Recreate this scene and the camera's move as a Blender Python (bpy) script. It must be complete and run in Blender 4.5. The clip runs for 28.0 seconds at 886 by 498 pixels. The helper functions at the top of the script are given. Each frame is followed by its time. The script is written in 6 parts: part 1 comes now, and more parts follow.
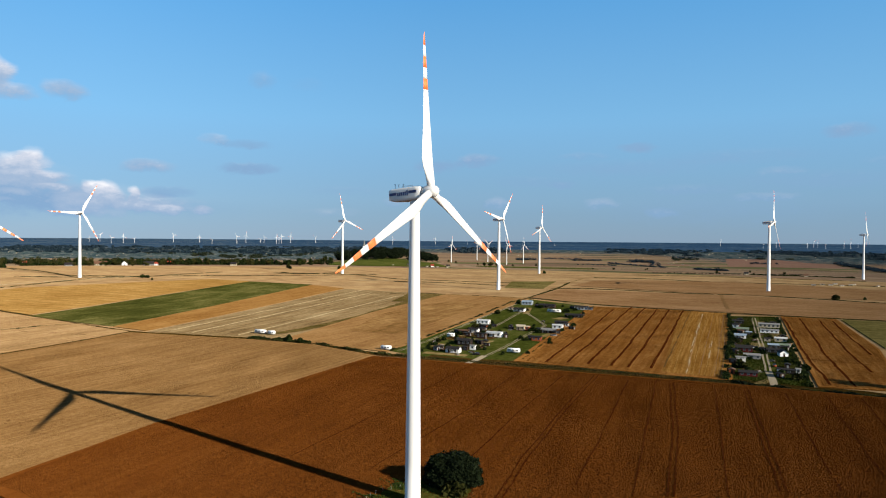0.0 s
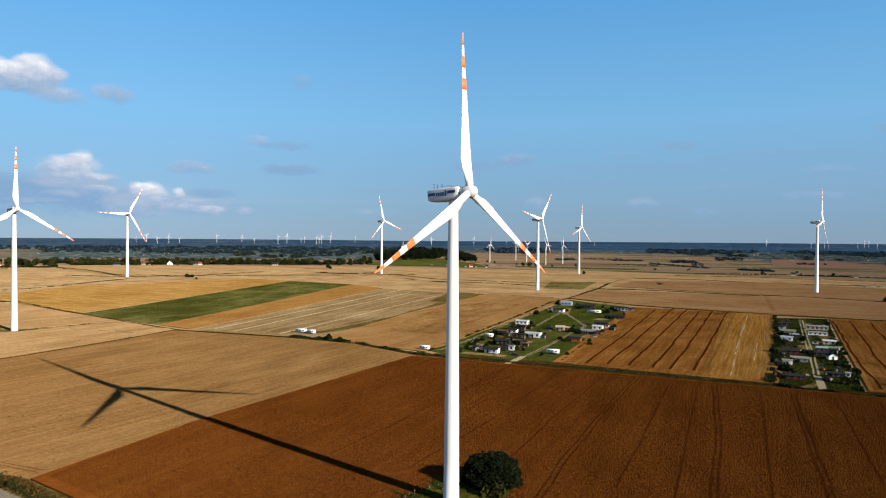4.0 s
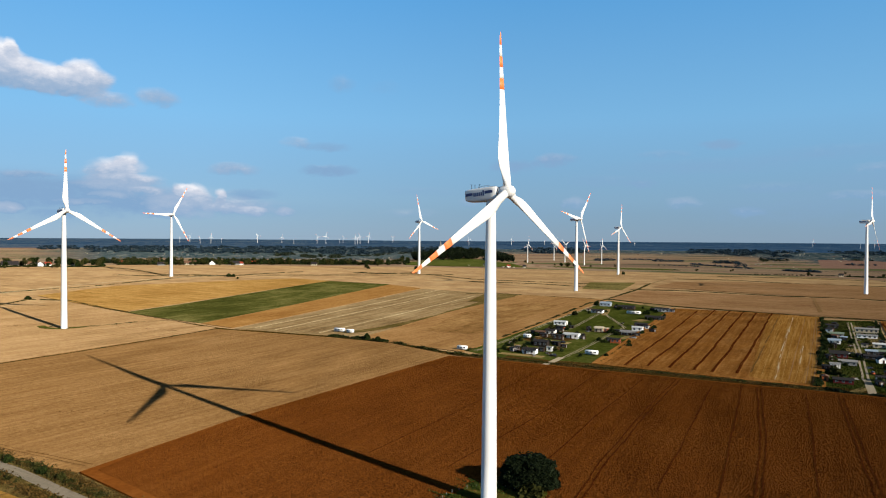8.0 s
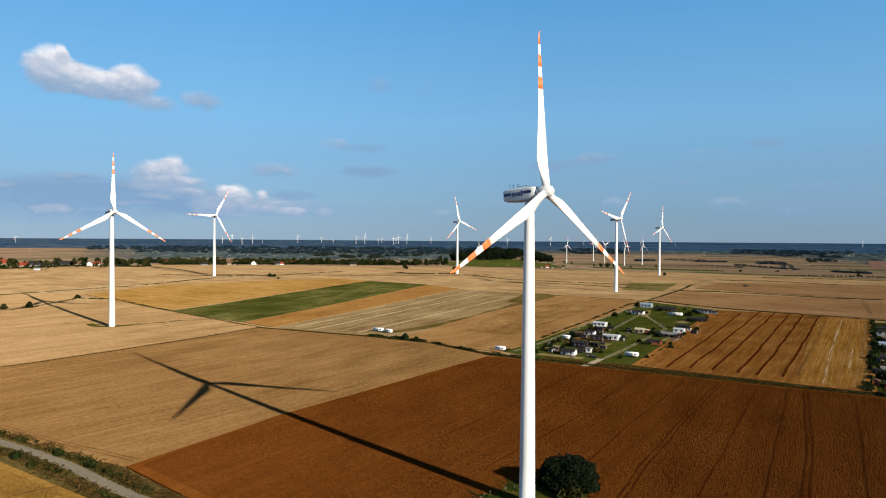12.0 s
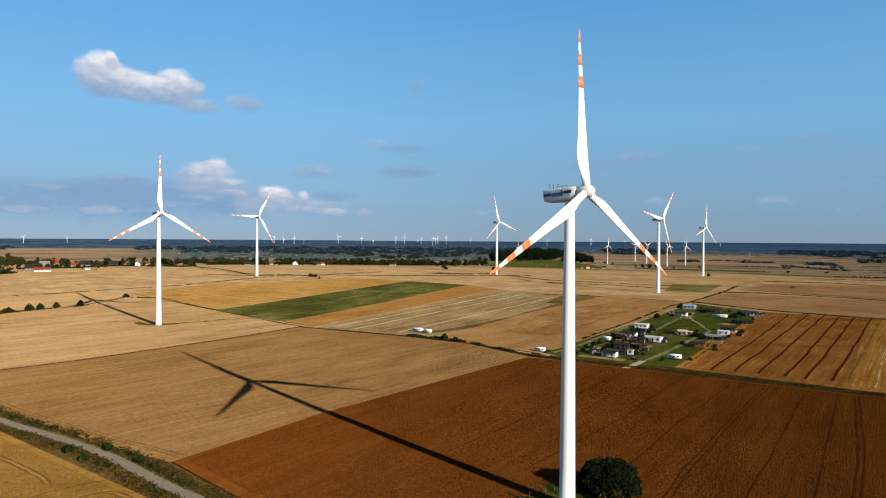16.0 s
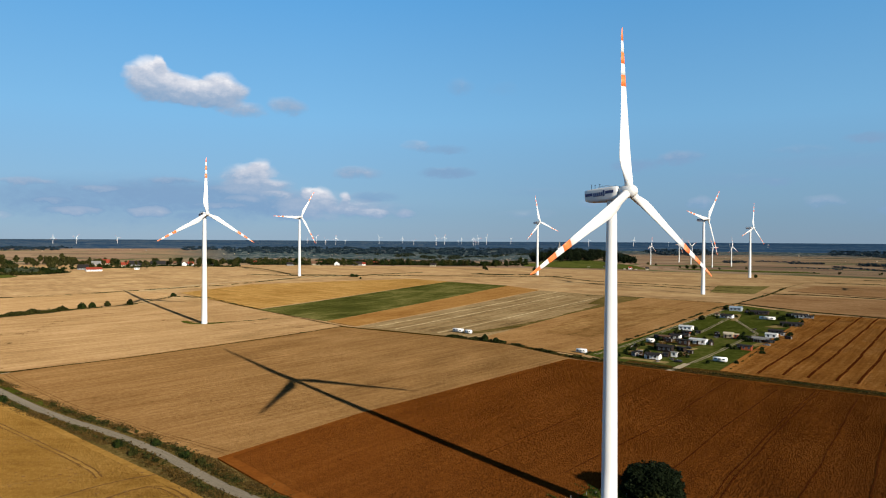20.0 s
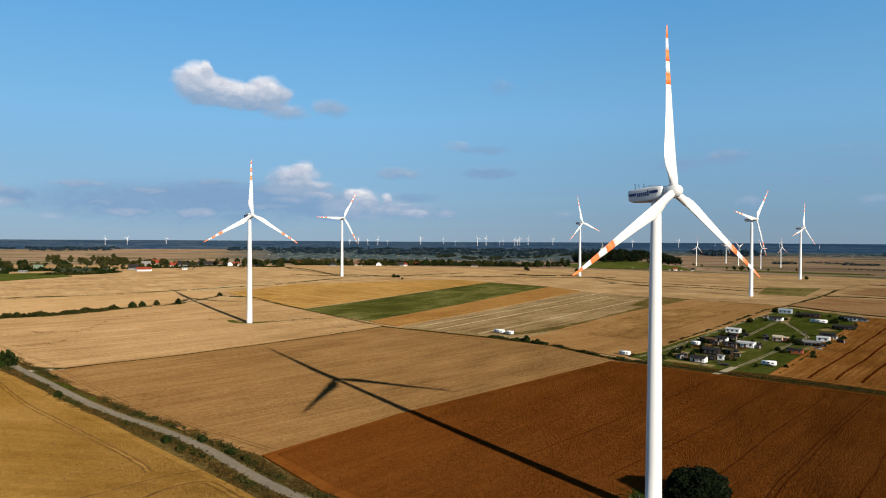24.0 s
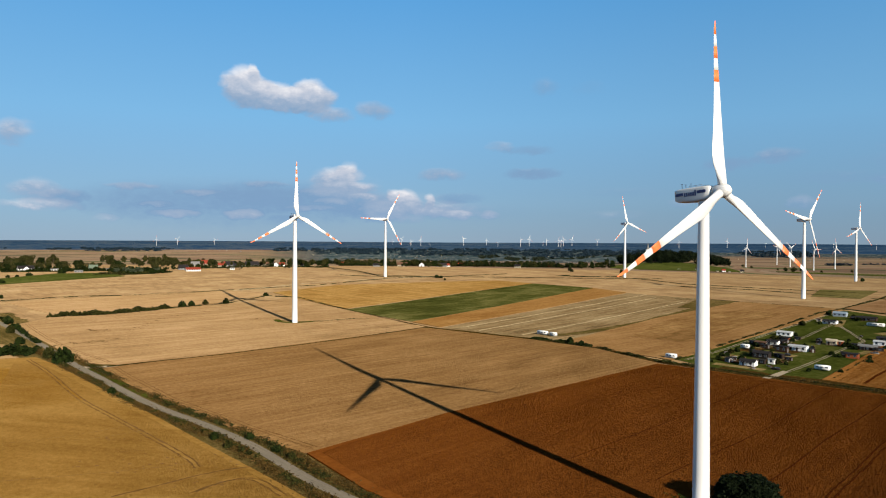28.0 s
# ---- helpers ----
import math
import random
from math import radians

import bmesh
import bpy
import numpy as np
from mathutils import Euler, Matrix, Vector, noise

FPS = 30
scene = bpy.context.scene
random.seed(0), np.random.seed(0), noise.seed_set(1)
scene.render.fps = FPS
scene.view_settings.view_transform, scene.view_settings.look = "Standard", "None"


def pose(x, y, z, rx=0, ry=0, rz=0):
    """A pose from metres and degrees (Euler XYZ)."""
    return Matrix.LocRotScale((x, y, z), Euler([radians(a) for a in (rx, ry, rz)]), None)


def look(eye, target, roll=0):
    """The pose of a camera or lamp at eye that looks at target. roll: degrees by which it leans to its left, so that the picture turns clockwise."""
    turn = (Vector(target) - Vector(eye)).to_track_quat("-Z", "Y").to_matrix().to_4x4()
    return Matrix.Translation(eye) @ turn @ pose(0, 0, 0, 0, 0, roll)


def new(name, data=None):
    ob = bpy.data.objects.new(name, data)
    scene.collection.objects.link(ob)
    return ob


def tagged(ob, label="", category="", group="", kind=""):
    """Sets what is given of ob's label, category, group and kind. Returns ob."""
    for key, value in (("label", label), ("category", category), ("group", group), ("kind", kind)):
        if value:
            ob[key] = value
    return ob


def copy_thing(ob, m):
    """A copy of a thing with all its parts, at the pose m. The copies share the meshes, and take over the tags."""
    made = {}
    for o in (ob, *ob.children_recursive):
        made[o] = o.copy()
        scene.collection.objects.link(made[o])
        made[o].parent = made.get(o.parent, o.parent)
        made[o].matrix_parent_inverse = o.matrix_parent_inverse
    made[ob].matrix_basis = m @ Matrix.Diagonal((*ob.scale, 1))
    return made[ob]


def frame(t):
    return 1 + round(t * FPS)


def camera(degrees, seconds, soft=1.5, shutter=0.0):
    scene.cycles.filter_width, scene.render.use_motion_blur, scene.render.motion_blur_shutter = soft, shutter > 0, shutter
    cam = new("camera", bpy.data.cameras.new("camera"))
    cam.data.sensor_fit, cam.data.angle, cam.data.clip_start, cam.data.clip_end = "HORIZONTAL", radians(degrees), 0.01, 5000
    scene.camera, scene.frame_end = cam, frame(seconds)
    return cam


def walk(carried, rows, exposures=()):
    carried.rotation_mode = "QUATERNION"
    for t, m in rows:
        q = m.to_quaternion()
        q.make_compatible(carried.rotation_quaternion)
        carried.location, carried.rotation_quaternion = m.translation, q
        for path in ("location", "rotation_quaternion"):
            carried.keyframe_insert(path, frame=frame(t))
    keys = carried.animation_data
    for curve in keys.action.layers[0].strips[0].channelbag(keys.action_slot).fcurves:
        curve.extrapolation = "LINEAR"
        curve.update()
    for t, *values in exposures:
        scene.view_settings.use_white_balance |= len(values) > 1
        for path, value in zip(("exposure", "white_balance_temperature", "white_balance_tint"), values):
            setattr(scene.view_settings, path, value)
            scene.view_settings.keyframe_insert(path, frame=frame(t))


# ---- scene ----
# The camera hovers in one place and turns slowly to its left.
cam = camera(64.3, 28.0, 1.1)
EYE = 67.0
TURNS = [
    (0.0, 89.156, -0.455, 0.003),
    (2.0, 89.146, -0.437, 1.596),
    (4.0, 89.140, -0.421, 3.139),
    (6.0, 89.136, -0.407, 4.662),
    (8.0, 89.134, -0.393, 6.186),
    (10.0, 89.135, -0.380, 7.724),
    (12.0, 89.138, -0.369, 9.285),
    (14.0, 89.144, -0.357, 10.869),
    (16.0, 89.152, -0.347, 12.478),
    (18.0, 89.163, -0.338, 14.107),
    (20.0, 89.177, -0.329, 15.757),
    (22.0, 89.192, -0.321, 17.424),
    (24.0, 89.211, -0.315, 19.114),
    (26.0, 89.232, -0.309, 20.832),
    (28.0, 89.256, -0.303, 22.592),
]
walk(cam, [(t, pose(0, 0, EYE, rx, ry, rz)) for t, rx, ry, rz in TURNS], [(0.0, 0.91), (8.0, 0.84), (16.0, 0.77), (28.0, 0.70)])

# ---------------------------------------------------------------- light
SUN_AZ, SUN_EL = 127.7, 22.0  # degrees clockwise from +y, above the horizon
SKY_STRENGTH, SUN_STRENGTH = 0.046, 5.0

sun = new("sun", bpy.data.lights.new("sun", "SUN"))
sun.data.energy, sun.data.angle, sun.data.color = SUN_STRENGTH, radians(0.53), (1.0, 0.905, 0.76)
ax, ex = radians(SUN_AZ), radians(SUN_EL)
toward = Vector((math.sin(ax) * math.cos(ex), math.cos(ax) * math.cos(ex), math.sin(ex)))
sun.matrix_world = look(toward * 300, (0, 0, 0))

# clouds: azimuth (left of +y), elevation, half width, half height in degrees, density, greyness
CLOUDS = [
    # the long grey-blue bank on the left, with pale streaks in it
    (38.5, 2.7, 14.0, 2.5, 0.62, 1.25), (36.7, 3.3, 5.5, 1.4, 0.45, 1.5), (46.0, 2.9, 7.0, 1.5, 0.30, 1.3), (29.0, 2.6, 5.0, 1.4, 0.35, 1.0), (20.0, 2.2, 6.0, 1.2, 0.25, 1.0),
    (52.3, 2.35, 3.2, 0.52, 0.7, -0.2), (52.7, 3.4, 2.1, 0.95, 0.85, 0.2), (50.6, 3.0, 1.6, 0.6, 0.6, 0.6), (43.4, 1.9, 2.2, 0.42, 0.55, -1.0), (38.4, 1.95, 1.7, 0.52, 0.65, -1.0), (48.1, 1.5, 1.4, 0.36, 0.4, -0.8), (35.0, 1.6, 2.0, 0.35, 0.4, 0.2),
    (41.5, 3.5, 2.6, 0.28, 0.5, -0.3), (46.5, 3.9, 2.2, 0.30, 0.45, -0.1), (33.8, 2.5, 2.4, 0.30, 0.55, -0.4), (36.5, 4.3, 2.4, 0.30, 0.4, 0.2), (32.0, 3.0, 1.6, 0.35, 0.5, -0.5), (29.2, 3.5, 1.4, 0.3, 0.5, -0.6), (44.8, 2.6, 1.3, 0.25, 0.45, -0.6),
    # the big free cloud and its companion
    (38.3, 11.7, 2.0, 1.8, 1.5), (37.6, 12.7, 0.7, 0.8, 0.8), (36.6, 11.1, 2.6, 1.2, 1.3), (33.3, 11.2, 2.1, 1.55, 1.5), (35.0, 10.8, 2.6, 1.1, 1.3),
    (31.6, 9.9, 1.9, 0.7, 0.8, 0.3), (28.3, 10.3, 1.7, 0.85, 0.8, 0.45), (54.0, 7.3, 1.7, 1.1, 0.85, 0.2),
    # heaped clouds at the bank's right end
    (26.5, 2.7, 6.5, 1.4, 0.42, 0.15), (30.5, 4.4, 3.6, 1.1, 0.4, 0.2), (22.0, 2.4, 4.0, 0.9, 0.35, 0.2),
    (30.9, 5.1, 2.5, 0.9, 0.95, -0.1), (30.4, 5.6, 1.1, 0.7, 0.55, -0.3), (30.0, 4.2, 3.0, 0.5, 0.7, -0.2), (31.9, 3.6, 3.4, 0.5, 0.6, 0.1), (25.8, 3.0, 1.4, 1.25, 0.85, -0.2), (26.4, 3.4, 0.9, 0.8, 0.65, -0.3), (27.7, 2.3, 2.0, 0.9, 0.8, -0.2),
    (23.7, 3.0, 0.6, 0.85, 1.0, -0.1), (23.4, 2.2, 2.2, 0.5, 0.5, 0.0), (21.2, 2.05, 1.2, 0.45, 0.9, -0.3), (18.8, 2.0, 1.0, 0.4, 0.75, 0.0), (26.5, 1.6, 3.0, 0.4, 0.5, 0.4),
    # small flat grey clouds
    (22.8, 5.3, 2.4, 0.6, 0.8, 0.45), (18.0, 7.5, 1.3, 0.55, 0.6, 0.3), (15.6, 7.2, 2.4, 0.45, 0.6, 1.2), (15.3, 5.35, 2.8, 0.55, 0.9, 1.1), (21.2, 3.4, 2.6, 0.5, 0.6, 1.1), (14.3, 12.1, 1.5, 0.9, 0.5, 0.8), (10.8, 12.0, 1.6, 0.7, 0.25, 0.9),
    (-2.6, 6.3, 2.0, 0.7, 0.9, 0.9), (0.4, 5.8, 2.4, 0.65, 0.8, 1.35), (3.8, 2.9, 1.5, 0.45, 0.5, 0.6), (-30.0, 7.8, 1.9, 0.65, 0.85, 1.0), (-15.3, 7.2, 1.9, 0.5, 0.8, 1.35), (-9.6, 4.3, 1.6, 0.4, 0.4, 1.0),
    # grey-blue veils low on the right
    (-14.0, 5.6, 9.0, 0.8, 0.42, 1.15), (-23.0, 6.3, 7.0, 0.7, 0.40, 1.1), (-28.0, 4.4, 8.0, 0.9, 0.42, 1.2), (-7.0, 4.6, 5.0, 0.6, 0.38, 1.1), (-19.0, 3.9, 4.0, 0.5, 0.4, 0.9), (-33.0, 5.6, 3.0, 0.5, 0.4, 0.7), (-11.0, 6.6, 2.4, 0.4, 0.4, 0.8), (-25.5, 5.2, 2.0, 0.35, 0.4, 0.5),
    (-21.1, 2.4, 12.0, 1.7, 0.35, 1.3), (-3.2, 2.4, 7.0, 1.8, 0.25, 1.2), (-12.7, 2.9, 1.4, 0.5, 0.5, 0.3), (-4.4, 2.9, 1.0, 0.6, 0.5, 0.3), (-17.2, 2.1, 1.4, 0.5, 0.4, 0.5), (-24.5, 3.3, 3.0, 0.4, 0.35, 0.5), (8.0, 3.8, 4.0, 0.5, 0.3, 0.9), (9.0, 2.0, 3.0, 0.5, 0.35, 0.4),
]


def link(tree, a, b):
    tree.links.new(a, b)


def math_node(tree, op, a, b=None, clamp=False):
    n = tree.nodes.new("ShaderNodeMath")
    n.operation, n.use_clamp = op, clamp
    for i, v in enumerate((a, b)):
        if v is None:
            continue
        if isinstance(v, (int, float)):
            n.inputs[i].default_value = v
        else:
            tree.links.new(v, n.inputs[i])
    return n.outputs[0]


def noise_node(tree, vector, scale, detail=4.0, rough=0.55):
    n = tree.nodes.new("ShaderNodeTexNoise")
    n.inputs["Scale"].default_value, n.inputs["Detail"].default_value = scale, detail
    n.inputs["Roughness"].default_value = rough
    if vector is not None:
        tree.links.new(vector, n.inputs["Vector"])
    return n.outputs["Fac"]


def span_node(tree, value, a, b, va, vb):
    n = tree.nodes.new("ShaderNodeMapRange")
    tree.links.new(value, n.inputs[0])
    for i, v in enumerate((a, b, va, vb)):
        n.inputs[i + 1].default_value = v
    return n.outputs[0]


def ramp_node(tree, fac, stops):
    n = tree.nodes.new("ShaderNodeValToRGB")
    while len(n.color_ramp.elements) < len(stops):
        n.color_ramp.elements.new(0.5)
    for e, (p, c) in zip(n.color_ramp.elements, stops):
        e.position, e.color = p, (*c, 1)
    tree.links.new(fac, n.inputs[0])
    return n.outputs[0]


def mix_node(tree, fac, a, b, mode="MIX"):
    n = tree.nodes.new("ShaderNodeMix")
    n.data_type, n.blend_type = "RGBA", mode
    for sock, v in ((n.inputs[0], fac), (n.inputs[6], a), (n.inputs[7], b)):
        if isinstance(v, (int, float)):
            sock.default_value = v
        elif isinstance(v, tuple):
            sock.default_value = (*v, 1)
        else:
            tree.links.new(v, sock)
    return n.outputs[2]


def build_world():
    w = bpy.data.worlds.new("sky")
    scene.world = w
    w.use_nodes = True
    tr = w.node_tree
    tr.nodes.clear()
    sky = tr.nodes.new("ShaderNodeTexSky")
    sky.sky_type, sky.sun_disc = "NISHITA", False
    sky.sun_elevation, sky.sun_rotation = radians(SUN_EL), radians(SUN_AZ)
    sky.altitude, sky.air_density, sky.dust_density, sky.ozone_density = 60, 0.9, 0.0, 3.0
    co = tr.nodes.new("ShaderNodeTexCoord").outputs["Generated"]
    sep = tr.nodes.new("ShaderNodeSeparateXYZ")
    link(tr, co, sep.inputs[0])
    az = math_node(tr, "DEGREES", math_node(tr, "ARCTAN2", math_node(tr, "MULTIPLY", sep.outputs[0], -1.0), sep.outputs[1]))
    el = math_node(tr, "DEGREES", math_node(tr, "ARCSINE", sep.outputs[2]))
    comb = tr.nodes.new("ShaderNodeCombineXYZ")
    link(tr, az, comb.inputs[0])
    link(tr, math_node(tr, "MULTIPLY", el, 1.7), comb.inputs[1])
    puff = noise_node(tr, comb.outputs[0], 0.9, 7.0, 0.62)
    broad = noise_node(tr, comb.outputs[0], 0.33, 3.0, 0.5)
    az2 = math_node(tr, "ADD", az, math_node(tr, "MULTIPLY", math_node(tr, "SUBTRACT", broad, 0.5), 2.6))
    el2 = math_node(tr, "ADD", el, math_node(tr, "MULTIPLY", math_node(tr, "SUBTRACT", puff, 0.5), 0.7))
    total, shade = None, None
    for a, e, wa, we, dens, *grey in CLOUDS:
        u = math_node(tr, "DIVIDE", math_node(tr, "SUBTRACT", az2, a), wa)
        v = math_node(tr, "DIVIDE", math_node(tr, "SUBTRACT", el2, e), we)
        q = math_node(tr, "ADD", math_node(tr, "MULTIPLY", u, u), math_node(tr, "MULTIPLY", v, v))
        d = math_node(tr, "MULTIPLY", math_node(tr, "SUBTRACT", 1.0, q, True), dens)
        sv = math_node(tr, "MULTIPLY", d, math_node(tr, "SUBTRACT", math_node(tr, "MULTIPLY", v, 0.6), grey[0]) if grey else v)
        total = d if total is None else math_node(tr, "ADD", total, d)
        shade = sv if shade is None else math_node(tr, "ADD", shade, sv)
    tone = math_node(tr, "DIVIDE", shade, math_node(tr, "MAXIMUM", total, 0.001))
    tone = math_node(tr, "ADD", tone, math_node(tr, "MULTIPLY", math_node(tr, "SUBTRACT", puff, 0.5), 1.0))
    cloud = ramp_node(tr, math_node(tr, "ADD", math_node(tr, "MULTIPLY", tone, 0.5), 0.5),
                      [(0.05, (0.132, 0.222, 0.345)), (0.40, (0.212, 0.275, 0.372)), (0.66, (0.365, 0.390, 0.450)), (0.90, (0.565, 0.560, 0.575))])
    rough = math_node(tr, "ADD", total, math_node(tr, "MULTIPLY", math_node(tr, "SUBTRACT", puff, 0.5), math_node(tr, "MULTIPLY", total, 1.1)))
    alpha = tr.nodes.new("ShaderNodeMapRange")
    alpha.interpolation_type = "SMOOTHSTEP"
    link(tr, rough, alpha.inputs[0])
    alpha.inputs[1].default_value, alpha.inputs[2].default_value = 0.0, 1.05
    base = mix_node(tr, 1.0, sky.outputs[0], (SKY_STRENGTH, SKY_STRENGTH, SKY_STRENGTH), "MULTIPLY")
    clear = ramp_node(tr, math_node(tr, "DIVIDE", el, 60.0), [(0.0, (0.137, 0.228, 0.336)), (0.05, (0.143, 0.262, 0.390)), (0.16, (0.112, 0.270, 0.442)), (0.36, (0.046, 0.200, 0.425)), (0.6, (0.050, 0.110, 0.190)), (1.0, (0.052, 0.068, 0.088))])
    # greyer towards the right near the horizon, brighter opposite the sun
    low = span_node(tr, el, 2.0, 9.0, 1.0, 0.0)
    dim = span_node(tr, az, 0.0, 40.0, 0.20, 0.10)
    gain = math_node(tr, "MULTIPLY", math_node(tr, "SUBTRACT", 1.0, math_node(tr, "MULTIPLY", dim, low)), span_node(tr, az, 0.0, 26.0, 1.0, 1.13))
    grey = tr.nodes.new("ShaderNodeCombineColor")
    for k in range(3):
        link(tr, gain, grey.inputs[k])
    clear = mix_node(tr, 1.0, clear, grey.outputs[0], "MULTIPLY")
    base = mix_node(tr, 0.86, base, clear)
    full = mix_node(tr, alpha.outputs[0], base, cloud)
    bg = tr.nodes.new("ShaderNodeBackground")
    link(tr, full, bg.inputs[0])
    out = tr.nodes.new("ShaderNodeOutputWorld")
    link(tr, bg.outputs[0], out.inputs[0])


build_world()


# ---------------------------------------------------------------- materials
def material(name, rough=0.8, metal=0.0):
    m = bpy.data.materials.new(name)
    m.use_nodes = True
    bsdf = m.node_tree.nodes["Principled BSDF"]
    bsdf.inputs["Roughness"].default_value, bsdf.inputs["Metallic"].default_value = rough, metal
    return m, m.node_tree, bsdf


def coords(tree, turn=0.0, scale=(1, 1, 1)):
    co = tree.nodes.new("ShaderNodeTexCoord").outputs["Object"]
    mp = tree.nodes.new("ShaderNodeMapping")
    mp.vector_type = "TEXTURE"
    mp.inputs["Rotation"].default_value = (0, 0, radians(turn))
    mp.inputs["Scale"].default_value = tuple(1.0 / k for k in scale)
    link(tree, co, mp.inputs[0])
    return mp.outputs[0]


def bump(tree, bsdf, height, strength, distance):
    n = tree.nodes.new("ShaderNodeBump")
    n.inputs["Strength"].default_value, n.inputs["Distance"].default_value = strength, distance
    link(tree, height, n.inputs["Height"])
    link(tree, n.outputs[0], bsdf.inputs["Normal"])


def crop(name, dark, mid, light, turn, row=3.0, streak=0.35, grain=0.5, coarse=0.25, relief=0.35):
    """A field of standing or cut crop: rows along turn (degrees from +x), fine grain and broad patches."""
    m, tr, b = material(name, 0.9)
    plain = coords(tr)
    fine = noise_node(tr, plain, grain, 5.0, 0.75)
    big = noise_node(tr, plain, 0.018, 4.0, 0.6)
    along = noise_node(tr, coords(tr, turn, (0.012, 1.0 / row, 1)), 1.0, 4.0, 0.6)
    patch = noise_node(tr, coords(tr, turn, (0.03, 0.09, 1)), 1.0, 3.0, 0.5)
    f = math_node(tr, "ADD", math_node(tr, "MULTIPLY", fine, 0.72), math_node(tr, "MULTIPLY", big, coarse))
    f = math_node(tr, "ADD", f, math_node(tr, "MULTIPLY", along, streak))
    f = math_node(tr, "ADD", f, math_node(tr, "MULTIPLY", patch, 0.25))
    mean = 0.5 * (0.72 + coarse + streak + 0.25)
    f = math_node(tr, "ADD", math_node(tr, "SUBTRACT", f, mean), 0.5)
    col = ramp_node(tr, f, [(0.27, dark), (0.5, mid), (0.73, light)])
    link(tr, col, b.inputs["Base Color"])
    b.inputs["Specular IOR Level"].default_value = 0.0
    b.inputs["Diffuse Roughness"].default_value = 1.0
    bump(tr, b, fine, relief, 0.6)
    return m


def painted(name, colour, rough=0.45, dirt=0.12, scale=0.6, metal=0.0):
    m, tr, b = material(name, rough, metal)
    v = coords(tr)
    a = noise_node(tr, v, scale, 6.0, 0.65)
    c = noise_node(tr, coords(tr, 0, (3, 3, 0.25)), scale * 2, 4.0, 0.6)
    f = math_node(tr, "MULTIPLY", math_node(tr, "ADD", a, c), 0.5)
    low = tuple(k * (1 - dirt * 2.2) for k in colour)
    col = ramp_node(tr, f, [(0.3, low), (0.52, colour), (0.8, tuple(min(1, k * (1 + dirt * 0.4)) for k in colour))])
    link(tr, col, b.inputs["Base Color"])
    if rough >= 0.6:
        b.inputs["Specular IOR Level"].default_value = 0.1
    bump(tr, b, a, 0.08, 0.02)
    return m


def leafy(name, dark, light, scale=0.7):
    m, tr, b = material(name, 0.75)
    n = noise_node(tr, coords(tr), scale, 4.0, 0.6)
    geo = tr.nodes.new("ShaderNodeNewGeometry")
    f = math_node(tr, "ADD", math_node(tr, "MULTIPLY", n, 0.6), math_node(tr, "MULTIPLY", geo.outputs["Random Per Island"], 0.4))
    link(tr, ramp_node(tr, f, [(0.3, dark), (0.75, light)]), b.inputs["Base Color"])
    b.inputs["Specular IOR Level"].default_value = 0.05
    return m


WHITE = painted("turbine white", (0.60, 0.595, 0.58), 0.38, 0.025, 0.25)
ORANGE = painted("marking orange red", (0.80, 0.17, 0.045), 0.45, 0.08, 0.5)
NAVY = painted("dark blue lettering", (0.015, 0.03, 0.12), 0.45, 0.1)
STEEL = painted("grey steel", (0.32, 0.33, 0.34), 0.4, 0.15, 2.0, 0.6)
CONCRETE = painted("concrete", (0.42, 0.40, 0.37), 0.9, 0.2, 0.8)
BARK = painted("bark", (0.10, 0.075, 0.05), 0.95, 0.3, 2.0)
LEAF = leafy("broad leaves", (0.0041, 0.0081, 0.0016), (0.0186, 0.0275, 0.0049))
LEAF_OLIVE = leafy("olive leaves", (0.0105, 0.0125, 0.0024), (0.0405, 0.0390, 0.0092))
LEAF_DARK = leafy("dark woodland leaves", (0.0033, 0.0061, 0.0022), (0.0104, 0.0152, 0.0051), 0.15)
# blue distance haze is put into this leaf colour
LEAF_FAR_HAZE = leafy("far woodland leaves tinted with haze", (0.0070, 0.0153, 0.0229), (0.0175, 0.0315, 0.0432), 0.05)
LEAF_TREE = leafy("sunlit olive-brown leaves", (0.0140, 0.0160, 0.0040), (0.0560, 0.0520, 0.0150))
LEAF_GREY = leafy("grey-green willow leaves", (0.0240, 0.0310, 0.0170), (0.0750, 0.0880, 0.0520))
GRASS_LEAF = leafy("fresh grass blades", (0.012, 0.020, 0.003), (0.045, 0.066, 0.010), 0.6)
# olive leaves greyed a little by painted distance haze
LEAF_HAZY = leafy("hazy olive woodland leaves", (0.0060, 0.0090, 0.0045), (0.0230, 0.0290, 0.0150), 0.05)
WEED = leafy("dry weeds", (0.0245, 0.0165, 0.0035), (0.0880, 0.0503, 0.0131), 0.4)
ROADWAY = crop("pale asphalt lane", (0.0651, 0.0554, 0.0414), (0.0968, 0.0827, 0.0625), (0.1302, 0.1126, 0.0854), -25, 1.2, 0.45, 1.5, 0.35, 0.1)
TRACK = crop("sandy track", (0.14, 0.115, 0.075), (0.20, 0.165, 0.115), (0.26, 0.22, 0.16), 65, 2.0, 0.3, 1.0, 0.25, 0.2)
LAWN = crop("mown grass", (0.0095, 0.0127, 0.0020), (0.0261, 0.0324, 0.0055), (0.0667, 0.0620, 0.0179), 66, 6.0, 0.3, 0.4, 0.65, 0.4)
VERGE = crop("rough verge grass", (0.016, 0.0140, 0.0030), (0.062, 0.0450, 0.0135), (0.150, 0.100, 0.038), -25, 2.0, 0.35, 0.8, 0.5, 1.0)
BROWN = crop("ripe brown crop", (0.0689, 0.0213, 0.0039), (0.0889, 0.0281, 0.0053), (0.1152, 0.0408, 0.0085), 69, 3.0, 0.50, 0.6, 0.45, 0.7)
